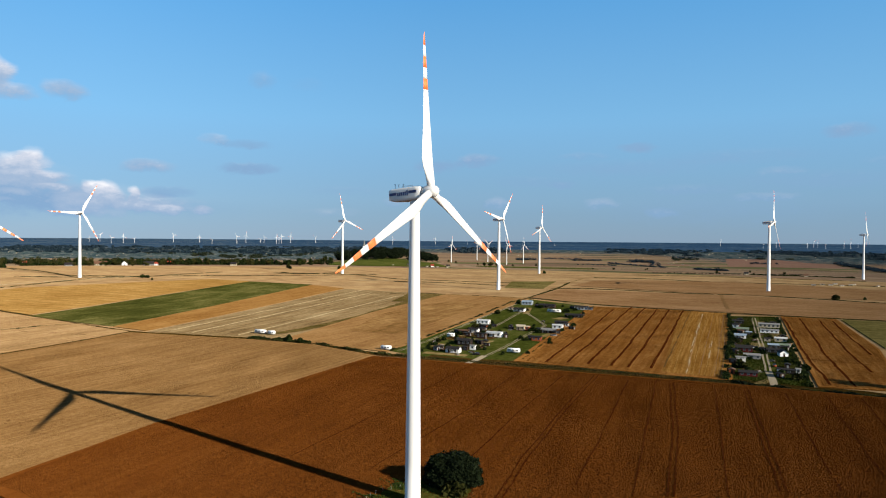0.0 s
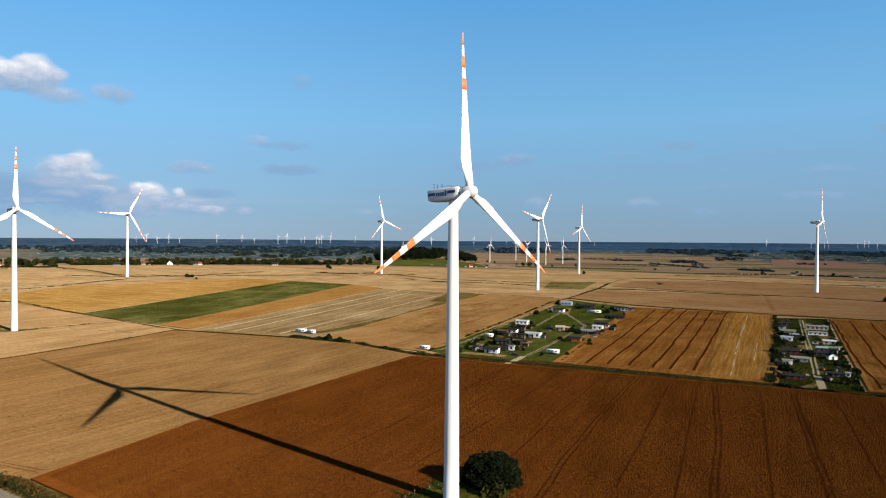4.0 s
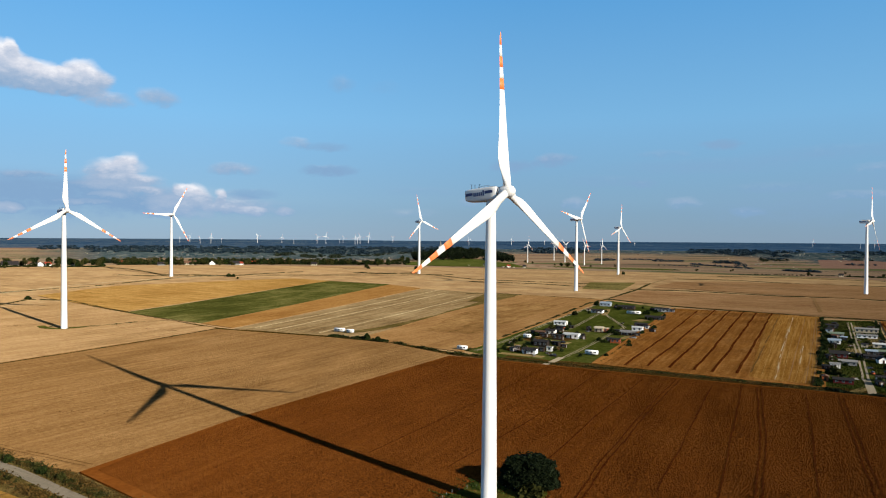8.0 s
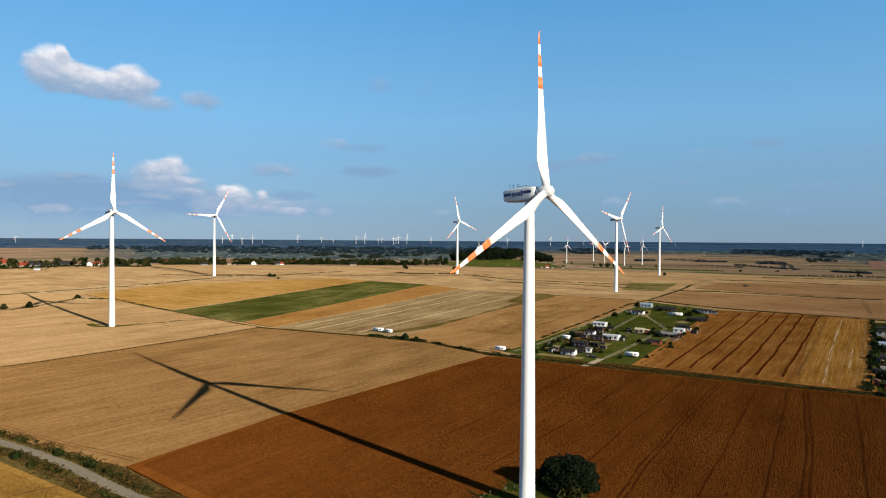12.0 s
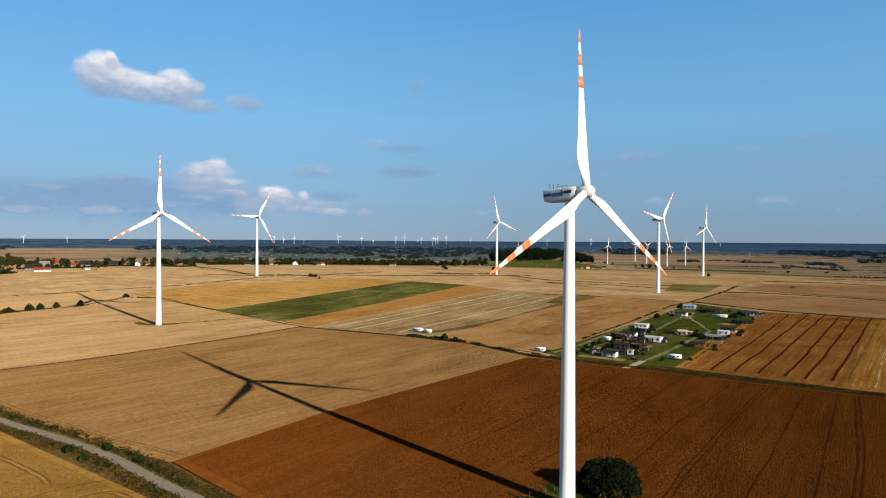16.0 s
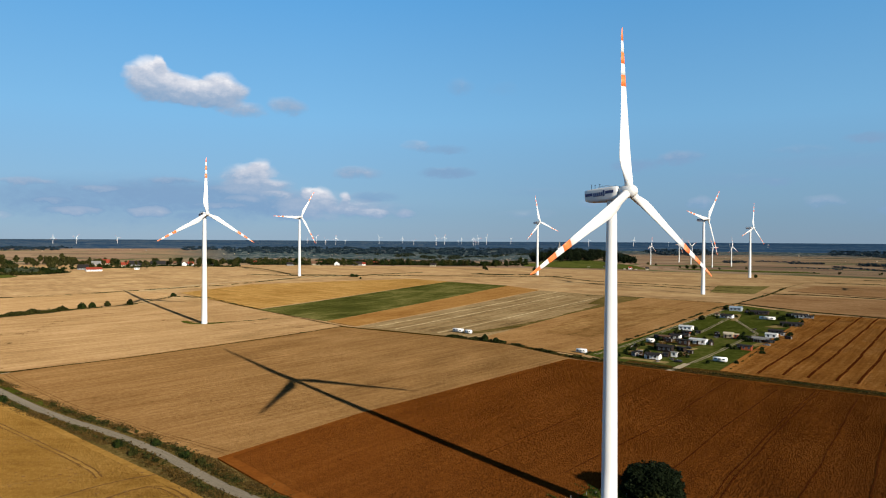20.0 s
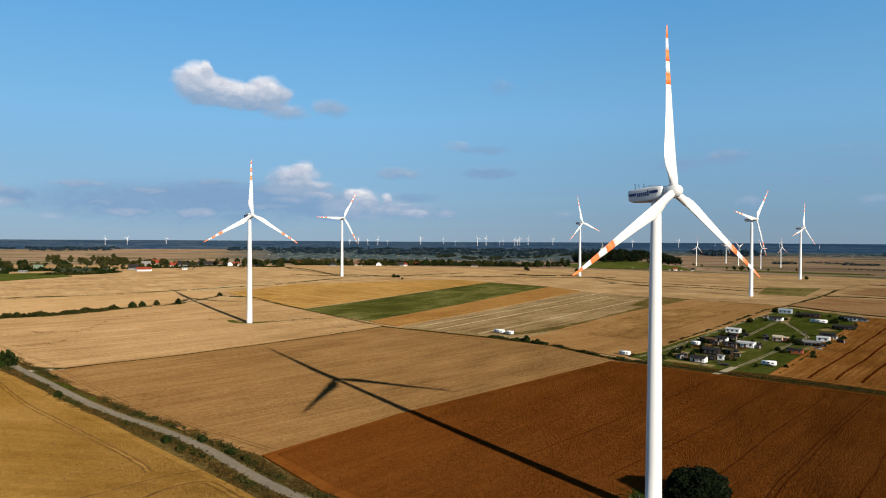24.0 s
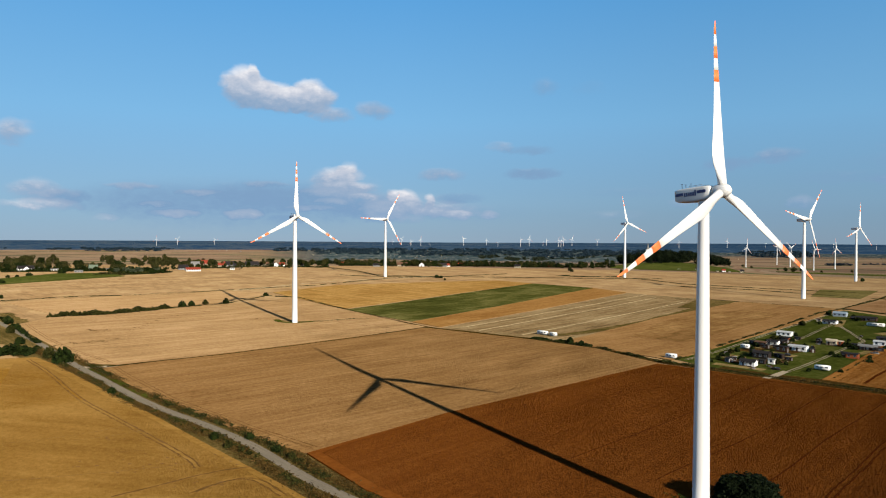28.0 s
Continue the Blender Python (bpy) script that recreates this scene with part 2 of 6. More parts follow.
WHEAT = crop("ripe wheat", (0.0865, 0.0454, 0.0157), (0.1406, 0.0774, 0.0283), (0.1947, 0.1158, 0.0482), 64, 2.5, 0.55, 0.6, 0.35, 0.6)
WHEAT_PALE = crop("pale wheat", (0.1482, 0.0894, 0.0376), (0.2180, 0.1363, 0.0632), (0.2856, 0.1875, 0.0970), 62, 3.0, 0.7, 0.55, 0.35, 0.55)
GOLD = crop("golden barley", (0.1084, 0.0548, 0.0131), (0.1761, 0.0983, 0.0267), (0.2427, 0.1518, 0.0535), -14, 4.0, 0.75, 0.45, 0.45, 0.5)
AMBER = crop("amber oats", (0.0909, 0.0410, 0.0105), (0.1539, 0.0780, 0.0224), (0.2052, 0.1179, 0.0418), 68, 3.0, 0.45, 0.5, 0.35, 0.6)
GREENCROP = crop("green root crop", (0.0100, 0.0131, 0.0027), (0.0368, 0.0382, 0.0089), (0.1229, 0.1082, 0.0357), 70, 4.0, 0.35, 0.7, 0.55, 1.0)
STUBBLE = crop("olive-grey stubble", (0.0648, 0.0418, 0.0174), (0.1274, 0.0869, 0.0409), (0.1998, 0.1463, 0.0762), 69, 3.5, 0.75, 0.4, 0.45, 0.7)
CHAFF = crop("pale straw row", (0.19, 0.148, 0.078), (0.27, 0.215, 0.125), (0.34, 0.275, 0.17), 69, 2.0, 0.3, 0.8, 0.3, 0.4)
STRIPED = crop("striped cut field", (0.0862, 0.0327, 0.0068), (0.1496, 0.0628, 0.0145), (0.2154, 0.1064, 0.0316), 68, 2.0, 0.55, 0.5, 0.4, 0.7)
SOIL = crop("dark red-brown soil rut", (0.0224, 0.0053, 0.0013), (0.0416, 0.0104, 0.0022), (0.0760, 0.0240, 0.0056), 68, 2.0, 0.2, 1.0, 0.3, 0.8)
RUT = crop("flattened crop rut", (0.0834, 0.0455, 0.0146), (0.1225, 0.0706, 0.0251), (0.1615, 0.0957, 0.0361), 68, 2.0, 0.2, 0.8, 0.3, 0.8)


def ground_material():
    """Meadow and soil close by; farther out a patchwork of fields and woods, tinted with painted haze."""
    m, tr, b = material("open land", 0.95)
    b.inputs["Specular IOR Level"].default_value = 0.0
    v = coords(tr)
    fine = noise_node(tr, v, 0.35, 5.0, 0.7)
    near = ramp_node(tr, noise_node(tr, v, 0.05, 6.0, 0.7), [(0.3, (0.150, 0.0910, 0.0420)), (0.5, (0.206, 0.1335, 0.0652)), (0.7, (0.254, 0.1740, 0.0905))])
    vor = tr.nodes.new("ShaderNodeTexVoronoi")
    vor.inputs["Scale"].default_value = 1.0
    link(tr, coords(tr, -22, (0.0022, 0.0042, 1)), vor.inputs["Vector"])
    sep = tr.nodes.new("ShaderNodeSeparateColor")
    link(tr, vor.outputs["Color"], sep.inputs[0])
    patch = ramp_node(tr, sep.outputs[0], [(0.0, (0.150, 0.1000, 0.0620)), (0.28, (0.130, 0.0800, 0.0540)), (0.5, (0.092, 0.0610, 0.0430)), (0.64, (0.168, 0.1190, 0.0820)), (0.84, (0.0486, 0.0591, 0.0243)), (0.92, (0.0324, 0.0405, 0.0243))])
    for e in [n for n in tr.nodes if n.type == "VALTORGB"][-1:]:
        e.color_ramp.interpolation = "CONSTANT"
    streak = noise_node(tr, coords(tr, -22, (0.01, 0.06, 1)), 1.0, 5.0, 0.65)
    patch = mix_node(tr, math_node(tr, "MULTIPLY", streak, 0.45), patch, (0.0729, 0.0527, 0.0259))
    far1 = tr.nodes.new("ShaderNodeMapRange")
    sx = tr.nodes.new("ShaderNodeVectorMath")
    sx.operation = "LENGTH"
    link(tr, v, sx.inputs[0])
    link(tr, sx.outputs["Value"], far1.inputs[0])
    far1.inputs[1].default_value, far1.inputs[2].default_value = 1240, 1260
    band = noise_node(tr, coords(tr, -22, (0.0035, 0.02, 1)), 1.0, 2.0, 0.5)
    near = mix_node(tr, 1.0, near, ramp_node(tr, band, [(0.35, (0.82, 0.79, 0.76)), (0.5, (0.94, 0.94, 0.94)), (0.65, (1.04, 1.04, 1.02))]), "MULTIPLY")
    rows = noise_node(tr, coords(tr, -22, (0.012, 0.4, 1)), 1.0, 4.0, 0.65)
    near = mix_node(tr, 1.0, near, ramp_node(tr, rows, [(0.3, (0.78, 0.76, 0.73)), (0.5, (1.0, 1.0, 1.0)), (0.7, (1.12, 1.12, 1.12))]), "MULTIPLY")
    c = mix_node(tr, far1.outputs[0], near, patch)
    sp = tr.nodes.new("ShaderNodeSeparateXYZ")
    link(tr, v, sp.inputs[0])
    ratio = math_node(tr, "DIVIDE", math_node(tr, "MULTIPLY", sp.outputs[0], -1.0), math_node(tr, "MAXIMUM", sp.outputs[1], 1.0))
    side = tr.nodes.new("ShaderNodeMapRange")
    link(tr, ratio, side.inputs[0])
    side.inputs[1].default_value, side.inputs[2].default_value, side.inputs[3].default_value, side.inputs[4].default_value = 0.62, 0.76, 1.0, 0.0
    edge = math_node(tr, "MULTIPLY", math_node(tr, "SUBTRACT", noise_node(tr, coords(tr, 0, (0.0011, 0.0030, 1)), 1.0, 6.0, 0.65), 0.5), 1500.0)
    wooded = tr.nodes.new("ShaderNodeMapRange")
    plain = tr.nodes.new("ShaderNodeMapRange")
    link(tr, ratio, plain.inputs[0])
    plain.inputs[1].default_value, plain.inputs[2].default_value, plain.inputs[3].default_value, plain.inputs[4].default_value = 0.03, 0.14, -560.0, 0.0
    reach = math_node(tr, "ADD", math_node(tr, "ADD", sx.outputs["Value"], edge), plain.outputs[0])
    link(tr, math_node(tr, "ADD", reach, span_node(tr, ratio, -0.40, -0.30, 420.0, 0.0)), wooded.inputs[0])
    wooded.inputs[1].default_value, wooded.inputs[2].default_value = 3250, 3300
    # far woods take blue-grey distance haze in their colour
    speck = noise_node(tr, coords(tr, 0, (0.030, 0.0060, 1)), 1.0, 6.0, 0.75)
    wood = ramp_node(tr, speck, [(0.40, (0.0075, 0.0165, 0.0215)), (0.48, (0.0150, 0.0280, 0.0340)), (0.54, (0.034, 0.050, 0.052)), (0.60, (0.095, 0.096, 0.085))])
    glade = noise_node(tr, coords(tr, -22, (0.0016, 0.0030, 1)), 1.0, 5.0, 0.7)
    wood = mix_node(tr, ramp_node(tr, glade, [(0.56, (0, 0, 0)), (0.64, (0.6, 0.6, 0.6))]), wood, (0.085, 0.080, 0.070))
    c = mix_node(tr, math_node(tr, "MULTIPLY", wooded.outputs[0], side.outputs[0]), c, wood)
    link(tr, c, b.inputs["Base Color"])
    b.inputs["Diffuse Roughness"].default_value = 1.0
    bump(tr, b, fine, 0.3, 0.4)
    return m


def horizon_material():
    """Wooded heights at the edge of sight, blue haze painted into the colour, with pale clearings."""
    m, tr, b = material("haze-tinted wooded heights", 1.0)
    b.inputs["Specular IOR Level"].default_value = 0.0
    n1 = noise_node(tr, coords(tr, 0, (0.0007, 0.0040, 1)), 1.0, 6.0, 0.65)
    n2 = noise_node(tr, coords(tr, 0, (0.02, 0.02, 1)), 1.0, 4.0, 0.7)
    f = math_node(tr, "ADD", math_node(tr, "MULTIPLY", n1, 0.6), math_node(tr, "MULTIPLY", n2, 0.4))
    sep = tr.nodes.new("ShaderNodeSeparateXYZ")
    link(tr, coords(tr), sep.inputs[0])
    # paler to the west: more haze put into the colour there
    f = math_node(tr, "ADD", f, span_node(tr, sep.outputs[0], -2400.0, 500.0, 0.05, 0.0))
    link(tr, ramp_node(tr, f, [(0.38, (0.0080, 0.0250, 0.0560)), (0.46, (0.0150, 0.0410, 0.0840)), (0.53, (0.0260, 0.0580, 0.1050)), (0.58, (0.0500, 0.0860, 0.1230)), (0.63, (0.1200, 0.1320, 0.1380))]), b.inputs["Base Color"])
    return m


HAZY_HEIGHTS = horizon_material()
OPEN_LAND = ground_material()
BLOTCH = crop("flattened patch of wheat", (0.060, 0.030, 0.0095), (0.105, 0.058, 0.0205), (0.15, 0.088, 0.036), 12, 2.0, 0.3, 0.8, 0.3, 0.8)
REDFIELD = crop("reddish ploughed stubble", (0.085, 0.0490, 0.0350), (0.118, 0.0690, 0.0500), (0.155, 0.0960, 0.0700), -22, 20.0, 0.5, 0.1, 0.3, 0.3)
WHEAT_TAN = crop("tan wheat", (0.0905, 0.0472, 0.0187), (0.1415, 0.0785, 0.0350), (0.1926, 0.1156, 0.0575), -22, 3.0, 0.60, 0.3, 0.45, 0.6)
GOLD_NEAR = crop("ripe golden barley", (0.0950, 0.0499, 0.0106), (0.1454, 0.0794, 0.0186), (0.1938, 0.1150, 0.0326), 12, 4.0, 0.42, 0.6, 0.75, 0.7)
GOLD_DEEP = crop("deep amber barley", (0.0833, 0.0398, 0.0063), (0.1333, 0.0672, 0.0117), (0.1813, 0.1008, 0.0225), 12, 3.0, 0.3, 0.6, 0.4, 0.7)
PASTURE = crop("thin greenish pasture", (0.038, 0.034, 0.009), (0.074, 0.061, 0.019), (0.130, 0.100, 0.038), -22, 6.0, 0.4, 0.3, 0.5, 0.5)

STRAWLAND = crop("yellowish straw-strewn stubble", (0.0778, 0.0345, 0.0066), (0.1446, 0.0670, 0.0141), (0.2145, 0.1181, 0.0334), 68, 1.2, 0.8, 0.6, 0.35, 0.7)
DRYGRASS = crop("trodden dry grass", (0.060, 0.042, 0.014), (0.120, 0.086, 0.033), (0.19, 0.145, 0.065), 66, 3.0, 0.3, 0.6, 0.4, 0.6)
VERGE_GREEN = crop("fresh green verge grass", (0.012, 0.0155, 0.0022), (0.030, 0.034, 0.0055), (0.062, 0.058, 0.013), -25, 3.0, 0.3, 0.6, 0.4, 0.9)
RUT_DARK = crop("dark flattened wheel rut", (0.045, 0.022, 0.0068), (0.082, 0.043, 0.0140), (0.130, 0.074, 0.027), -15, 2.0, 0.2, 0.9, 0.3, 0.8)
MEADOW = crop("fresh green meadow", (0.0172, 0.0228, 0.0040), (0.0359, 0.0426, 0.0084), (0.0663, 0.0646, 0.0168), -22, 6.0, 0.3, 0.3, 0.45, 0.5)
RUT_BROWN = crop("trodden rut in a brown crop", (0.0221, 0.0053, 0.0011), (0.0408, 0.0102, 0.0020), (0.0697, 0.0204, 0.0043), 69, 2.0, 0.3, 0.9, 0.3, 0.6)
TAN_NEAR = crop("orange-tan wheat", (0.0935, 0.0472, 0.0160), (0.1486, 0.0811, 0.0299), (0.1974, 0.1177, 0.0496), 64, 3.0, 0.45, 0.5, 0.45, 0.6)
LODGED = crop("lodged brown-tan wheat", (0.0640, 0.0330, 0.0105), (0.1220, 0.0660, 0.0230), (0.1900, 0.1120, 0.0430), 64, 5.0, 0.6, 0.25, 0.7, 0.7)
HEADLAND = crop("weedy brown headland", (0.0099, 0.0062, 0.0014), (0.0282, 0.0170, 0.0039), (0.0787, 0.0403, 0.0116), -22, 2.0, 0.35, 0.7, 0.5, 1.0)


# ---------------------------------------------------------------- land
def smooth(a, b, x):
    q = min(1.0, max(0.0, (x - a) / (b - a)))
    return q * q * (3 - 2 * q)


PROFILE = [(0, 0), (190, 0), (500, 6), (780, 12.5), (950, 15), (1150, 15.5), (1300, 13), (1600, 5), (2000, -8), (2800, -38), (3400, -30), (4200, 8), (4950, 50), (6000, 51)]
PX, PZ = [p[0] for p in PROFILE], [p[1] for p in PROFILE]


def land(x, y):
    """The height of the ground: a rise to a crest about a kilometre out, then a wide vale and wooded heights, raised to
    meet the horizon in the camera's view.
    """
    d = math.hypot(x, y)
    z = float(sum(np.interp([d - 60, d - 30, d, d + 30, d + 60], PX, PZ))) / 5
    az = max(-60.0, min(60.0, math.degrees(math.atan2(-x, y))))
    z += 0.22 * az * smooth(600, 1000, d) * (1 - smooth(1500, 2600, d))
    return z + 25 * math.exp(-((x + 125) / 125) ** 2 - ((y - 1560) / 150) ** 2)


def part(name, bm, mat, parent=None, label="", smooth_faces=False, kind=""):
    me = bpy.data.meshes.new(name)
    bm.to_mesh(me)
    bm.free()
    me.materials.append(mat)
    if smooth_faces:
        me.polygons.foreach_set("use_smooth", [True] * len(me.polygons))
    ob = new(name, me)
    ob.parent = parent
    return tagged(ob, label, kind=kind)


def mesh_from(name, verts, faces, mat, parent=None, label="", smooth_faces=False, kind=""):
    me = bpy.data.meshes.new(name)
    me.from_pydata(verts, [], faces)
    me.materials.append(mat)
    if smooth_faces:
        me.polygons.foreach_set("use_smooth", [True] * len(me.polygons))
    ob = new(name, me)
    ob.parent = parent
    return tagged(ob, label, kind=kind)


def build_ground():
    radii = [0.0] + [14 * 1.046 ** i for i in range(133)]
    cut = 4150.0
    inner, outer = [r for r in radii if 0 < r < cut] + [cut], [cut] + [r for r in radii if cut < r < 5200] + [5400.0]
    n = 220
    for name, rings, mat, label in (("ground", inner, OPEN_LAND, "rolling farmland of tan stubble falling to a wooded vale"), ("backdrop", outer, HAZY_HEIGHTS, "wooded heights along the whole horizon with painted blue haze")):
        verts, faces = [], []
        for r in rings:
            for k in range(n):
                a = 2 * math.pi * k / n
                verts.append((max(r, 0.01) * math.sin(a), max(r, 0.01) * math.cos(a), land(r * math.sin(a), r * math.cos(a))))
        for i in range(len(rings) - 1):
            for k in range(n):
                a, b = i * n + k, i * n + (k + 1) % n
                faces.append((a, b, b + n, a + n))
        if name == "ground":
            verts.append((0, 0, land(0, 0)))
            faces += [(len(verts) - 1, (k + 1) % n, k) for k in range(n)]
        ob = mesh_from(name, verts, faces, mat, None, label, True, "structure")
        tagged(ob, category="ground")


build_ground()


def field(corners, height, mat, label, step=14.0, name="field"):
    """A standing crop laid over the land: a convex outline, a raised top and its cut sides."""
    cx, cy = sum(c[0] for c in corners) / len(corners), sum(c[1] for c in corners) / len(corners)
    x0, x1 = min(c[0] for c in corners), max(c[0] for c in corners)
    y0, y1 = min(c[1] for c in corners), max(c[1] for c in corners)
    bm = bmesh.new()
    nx, ny = int((x1 - x0) / step) + 2, int((y1 - y0) / step) + 2
    grid = [[bm.verts.new((x0 + i * step, y0 + j * step, 0)) for j in range(ny)] for i in range(nx)]
    for i in range(nx - 1):
        for j in range(ny - 1):
            bm.faces.new((grid[i][j], grid[i + 1][j], grid[i + 1][j + 1], grid[i][j + 1]))
    for a, b in zip(corners, corners[1:] + corners[:1]):
        no = Vector((b[1] - a[1], a[0] - b[0], 0))
        if no.dot(Vector((a[0] - cx, a[1] - cy, 0))) < 0:
            no = -no
        bmesh.ops.bisect_plane(bm, geom=bm.verts[:] + bm.edges[:] + bm.faces[:], plane_co=(a[0], a[1], 0), plane_no=no, clear_outer=True)
    rim = [e for e in bm.edges if e.is_boundary]
    low = bmesh.ops.extrude_edge_only(bm, edges=rim)["geom"]
    lower = {v for v in low if isinstance(v, bmesh.types.BMVert)}
    for v in bm.verts:
        v.co.z = land(v.co.x, v.co.y) + (-0.2 if v in lower else height + 0.05 * math.sin(v.co.x * 0.7) * math.cos(v.co.y * 0.5))
    bmesh.ops.recalc_face_normals(bm, faces=bm.faces[:])
    ob = part(name, bm, mat, None, label, False, "structure")
    tagged(ob, category="field")
    return ob


def ribbon(name, line, width, lift, mat, parent=None, label="", step=5.0, wobble=0.0, kind=""):
    """A strip that follows the land along a line of points."""
    pts = []
    for (ax_, ay_), (bx_, by_) in zip(line, line[1:]):
        n = max(1, int(math.hypot(bx_ - ax_, by_ - ay_) / step))
        pts += [(ax_ + (bx_ - ax_) * k / n, ay_ + (by_ - ay_) * k / n) for k in range(n)]
    pts.append(line[-1])
    if len(pts) > 4:
        for _ in range(3):
            pts = [pts[0]] + [((a[0] + 2 * b[0] + c[0]) / 4, (a[1] + 2 * b[1] + c[1]) / 4) for a, b, c in zip(pts, pts[1:], pts[2:])] + [pts[-1]]
    verts, faces = [], []
    for i, p in enumerate(pts):
        a, b = pts[max(0, i - 1)], pts[min(len(pts) - 1, i + 1)]
        d = Vector((b[0] - a[0], b[1] - a[1])).normalized()
        nx, ny = -d.y, d.x
        off = wobble * (noise.noise((p[0] * 0.05, p[1] * 0.05, width)) + 0.35 * noise.noise((p[0] * 0.37, p[1] * 0.37, 5.0)))
        for s in (-1, 1):
            w = s * width * max(0.03, 0.5 + ((0.8 if width < 0.7 else 0.3 if width < 2 else 0.14) * noise.noise((p[0] * 0.6, p[1] * 0.6, s * 3.0)) if wobble else 0)) + off
            x, y = p[0] + nx * w, p[1] + ny * w
            verts.append((x, y, land(x, y) + lift))
        if i:
            faces.append((2 * i - 2, 2 * i - 1, 2 * i + 1, 2 * i))
    ob = mesh_from(name, verts, faces, mat, parent, label, False, kind)
    return ob


H = 0.45
brown = field([(-36, 376), (15, 356), (71, 336), (130, 314), (183, 285), (260, 245), (260, 18), (-90, 163.5), (-121, 183), (-100, 243)], H + 0.3, BROWN, "dark brown ripe crop in long rows with faint wheel ruts")
wheat = field([(-198, 445), (-118, 426), (-74, 409), (-36, 377), (-122, 183.5), (-148, 191), (-204, 214), (-245, 231), (-283, 251)], H, WHEAT, "tan ripe wheat field beside the lane")
pale = field([(-200, 449), (-283, 261), (-300, 256), (-427, 317), (-452, 330), (-464, 375), (-440, 430), (-416, 496), (-385, 561), (-310, 516)], H, WHEAT_PALE, "pale straw-coloured wheat round a wind turbine")
field([(-472, 378), (-575, 408), (-562, 447), (-508, 524), (-482, 575), (-428, 573), (-421, 500), (-446, 434)], H, WHEAT_PALE, "pale wheat behind a row of bushes")
gold = field([(-305, 519), (-428, 586), (-409, 681), (-335, 764), (-272, 828), (-224, 813)], H, GOLD, "golden barley field with dull streaks", 20)
field([(-301, 509), (-221, 470), (-147, 790), (-222, 811)], H, GREENCROP, "long dark green root crop strip", 20)
field([(-219, 468), (-191, 453), (-106, 754), (-146, 788)], H, AMBER, "narrow amber oat strip beside the green crop", 20)
stub = field([(-188, 451), (-133, 435), (-97, 431), (-1, 709), (-104, 750)], 0.2, STUBBLE, "greyish mown stubble with pale straw rows", 20)
field([(-98, 425), (-31, 389), (-27, 397), (83, 676), (4, 709), (-55, 565)], H, TAN_NEAR, "tan wheat field beside the allotments", 20)
field([(-62, 462), (-28, 450), (-6, 508), (14, 560), (34, 622), (8, 640), (-30, 600), (-50, 540)], H + 0.1, LODGED, "browner mottled patch of lodged grain in a wheat field", 20)
striped = field([(128.5, 612), (188, 589), (228, 564), (132.5, 320), (37, 365)], H, STRIPED, "orange-brown cut field with dark parallel furrows", 18)
rstrip = field([(262, 545), (296, 529), (250, 402), (198, 298), (165, 308)], H, STRIPED, "orange-brown striped field beside the cabins", 18)
field([(298, 526), (380, 485), (310, 380), (254, 402)], H, PASTURE, "thin grey-green pasture beside the striped crop", 18)
field([(85, 684), (134, 630), (184, 598), (230, 568), (300, 534), (430, 460), (500, 560), (414, 655), (317, 719), (223, 753), (132, 782)], H, WHEAT_TAN, "broad tan wheat field beyond the allotments", 25)
field([(132, 792), (223, 763), (317, 729), (440, 648), (590, 780), (536, 850), (400, 962), (284, 964), (204, 942)], H, WHEAT_TAN, "far tan wheat field round a turbine", 25)
gold2 = field([(-347, 246), (-335, 256), (-312, 248), (-192.4, 195.5), (-113, 158.5), (110, 48), (0, 20), (-173, 50), (-320, 150)], H, GOLD_NEAR, "golden barley field along the lane", 16)
field([(1124, 2770), (1537, 2668), (1628, 2927), (1545, 3272), (1345, 3356)], 0.5, REDFIELD, "reddish-brown ploughed stubble in the vale", 60)
field([(-252, 178), (-244, 188), (-238, 203), (-303, 236), (-326, 229)], H + 0.03, GOLD_DEEP, "deep amber corner of a barley field", 14)
field([(-674, 470), (-654, 612), (-700, 628), (-726, 580), (-712, 490)], 0.8, MEADOW, "green meadow below the village", 12)
field([(-215, 1330), (-120, 1290), (15, 1345), (-10, 1440), (-120, 1460), (-230, 1420)], 1.0, MEADOW, "bright green meadow below a wooded knoll", 10)
field([(87, 892), (146, 908), (112, 786), (70, 793)], 0.3, PASTURE, "weedy green fallow patch by a turbine", 20)
field([(-34, 714), (0, 708), (-20, 640), (-46, 640)], 0.42, VERGE, "dark weedy corner of the stubble field", 18)
field([(70, 1480), (120, 1475), (330, 1500), (330, 1620), (100, 1600)], 0.9, MEADOW, "green meadow beyond the crest", 20)

# allotment lawns
field([(-29, 393), (-14, 430), (80, 673), (130, 611), (40, 364), (15, 363), (-11, 376)], 0.12, LAWN, "green lawns of an allotment colony", 14, "lawn")
lawn_two = field([(225, 550), (258, 546), (162, 305), (143, 309), (132, 322)], 0.12, LAWN, "green lawns of a second allotment colony", 14, "lawn")

field([(-17, 178), (-13, 187), (-4, 192), (5, 191), (8, 184), (5, 174), (-2, 170), (-12, 171)], H + 0.42, VERGE_GREEN, "rank green grass round the foot of the tower", 5, "lawn")

# tracks, lane and verges
ROAD = [(-520, 355), (-427, 312), (-360, 281), (-299, 250), (-268, 236), (-241, 223), (-215.5, 211.3), (-195.5, 203.6), (-178.5, 198.2), (-160.5, 191.8), (-140, 182.8), (-127, 175.4), (-116, 168.8), (-104, 162.5), (0, 119), (100, 76), (250, 12)]
tagged(ribbon("verge", ROAD, 34, 0.22, VERGE, None, "rough weedy grass verge along the lane", 5, 1.5, "structure"), category="verge")
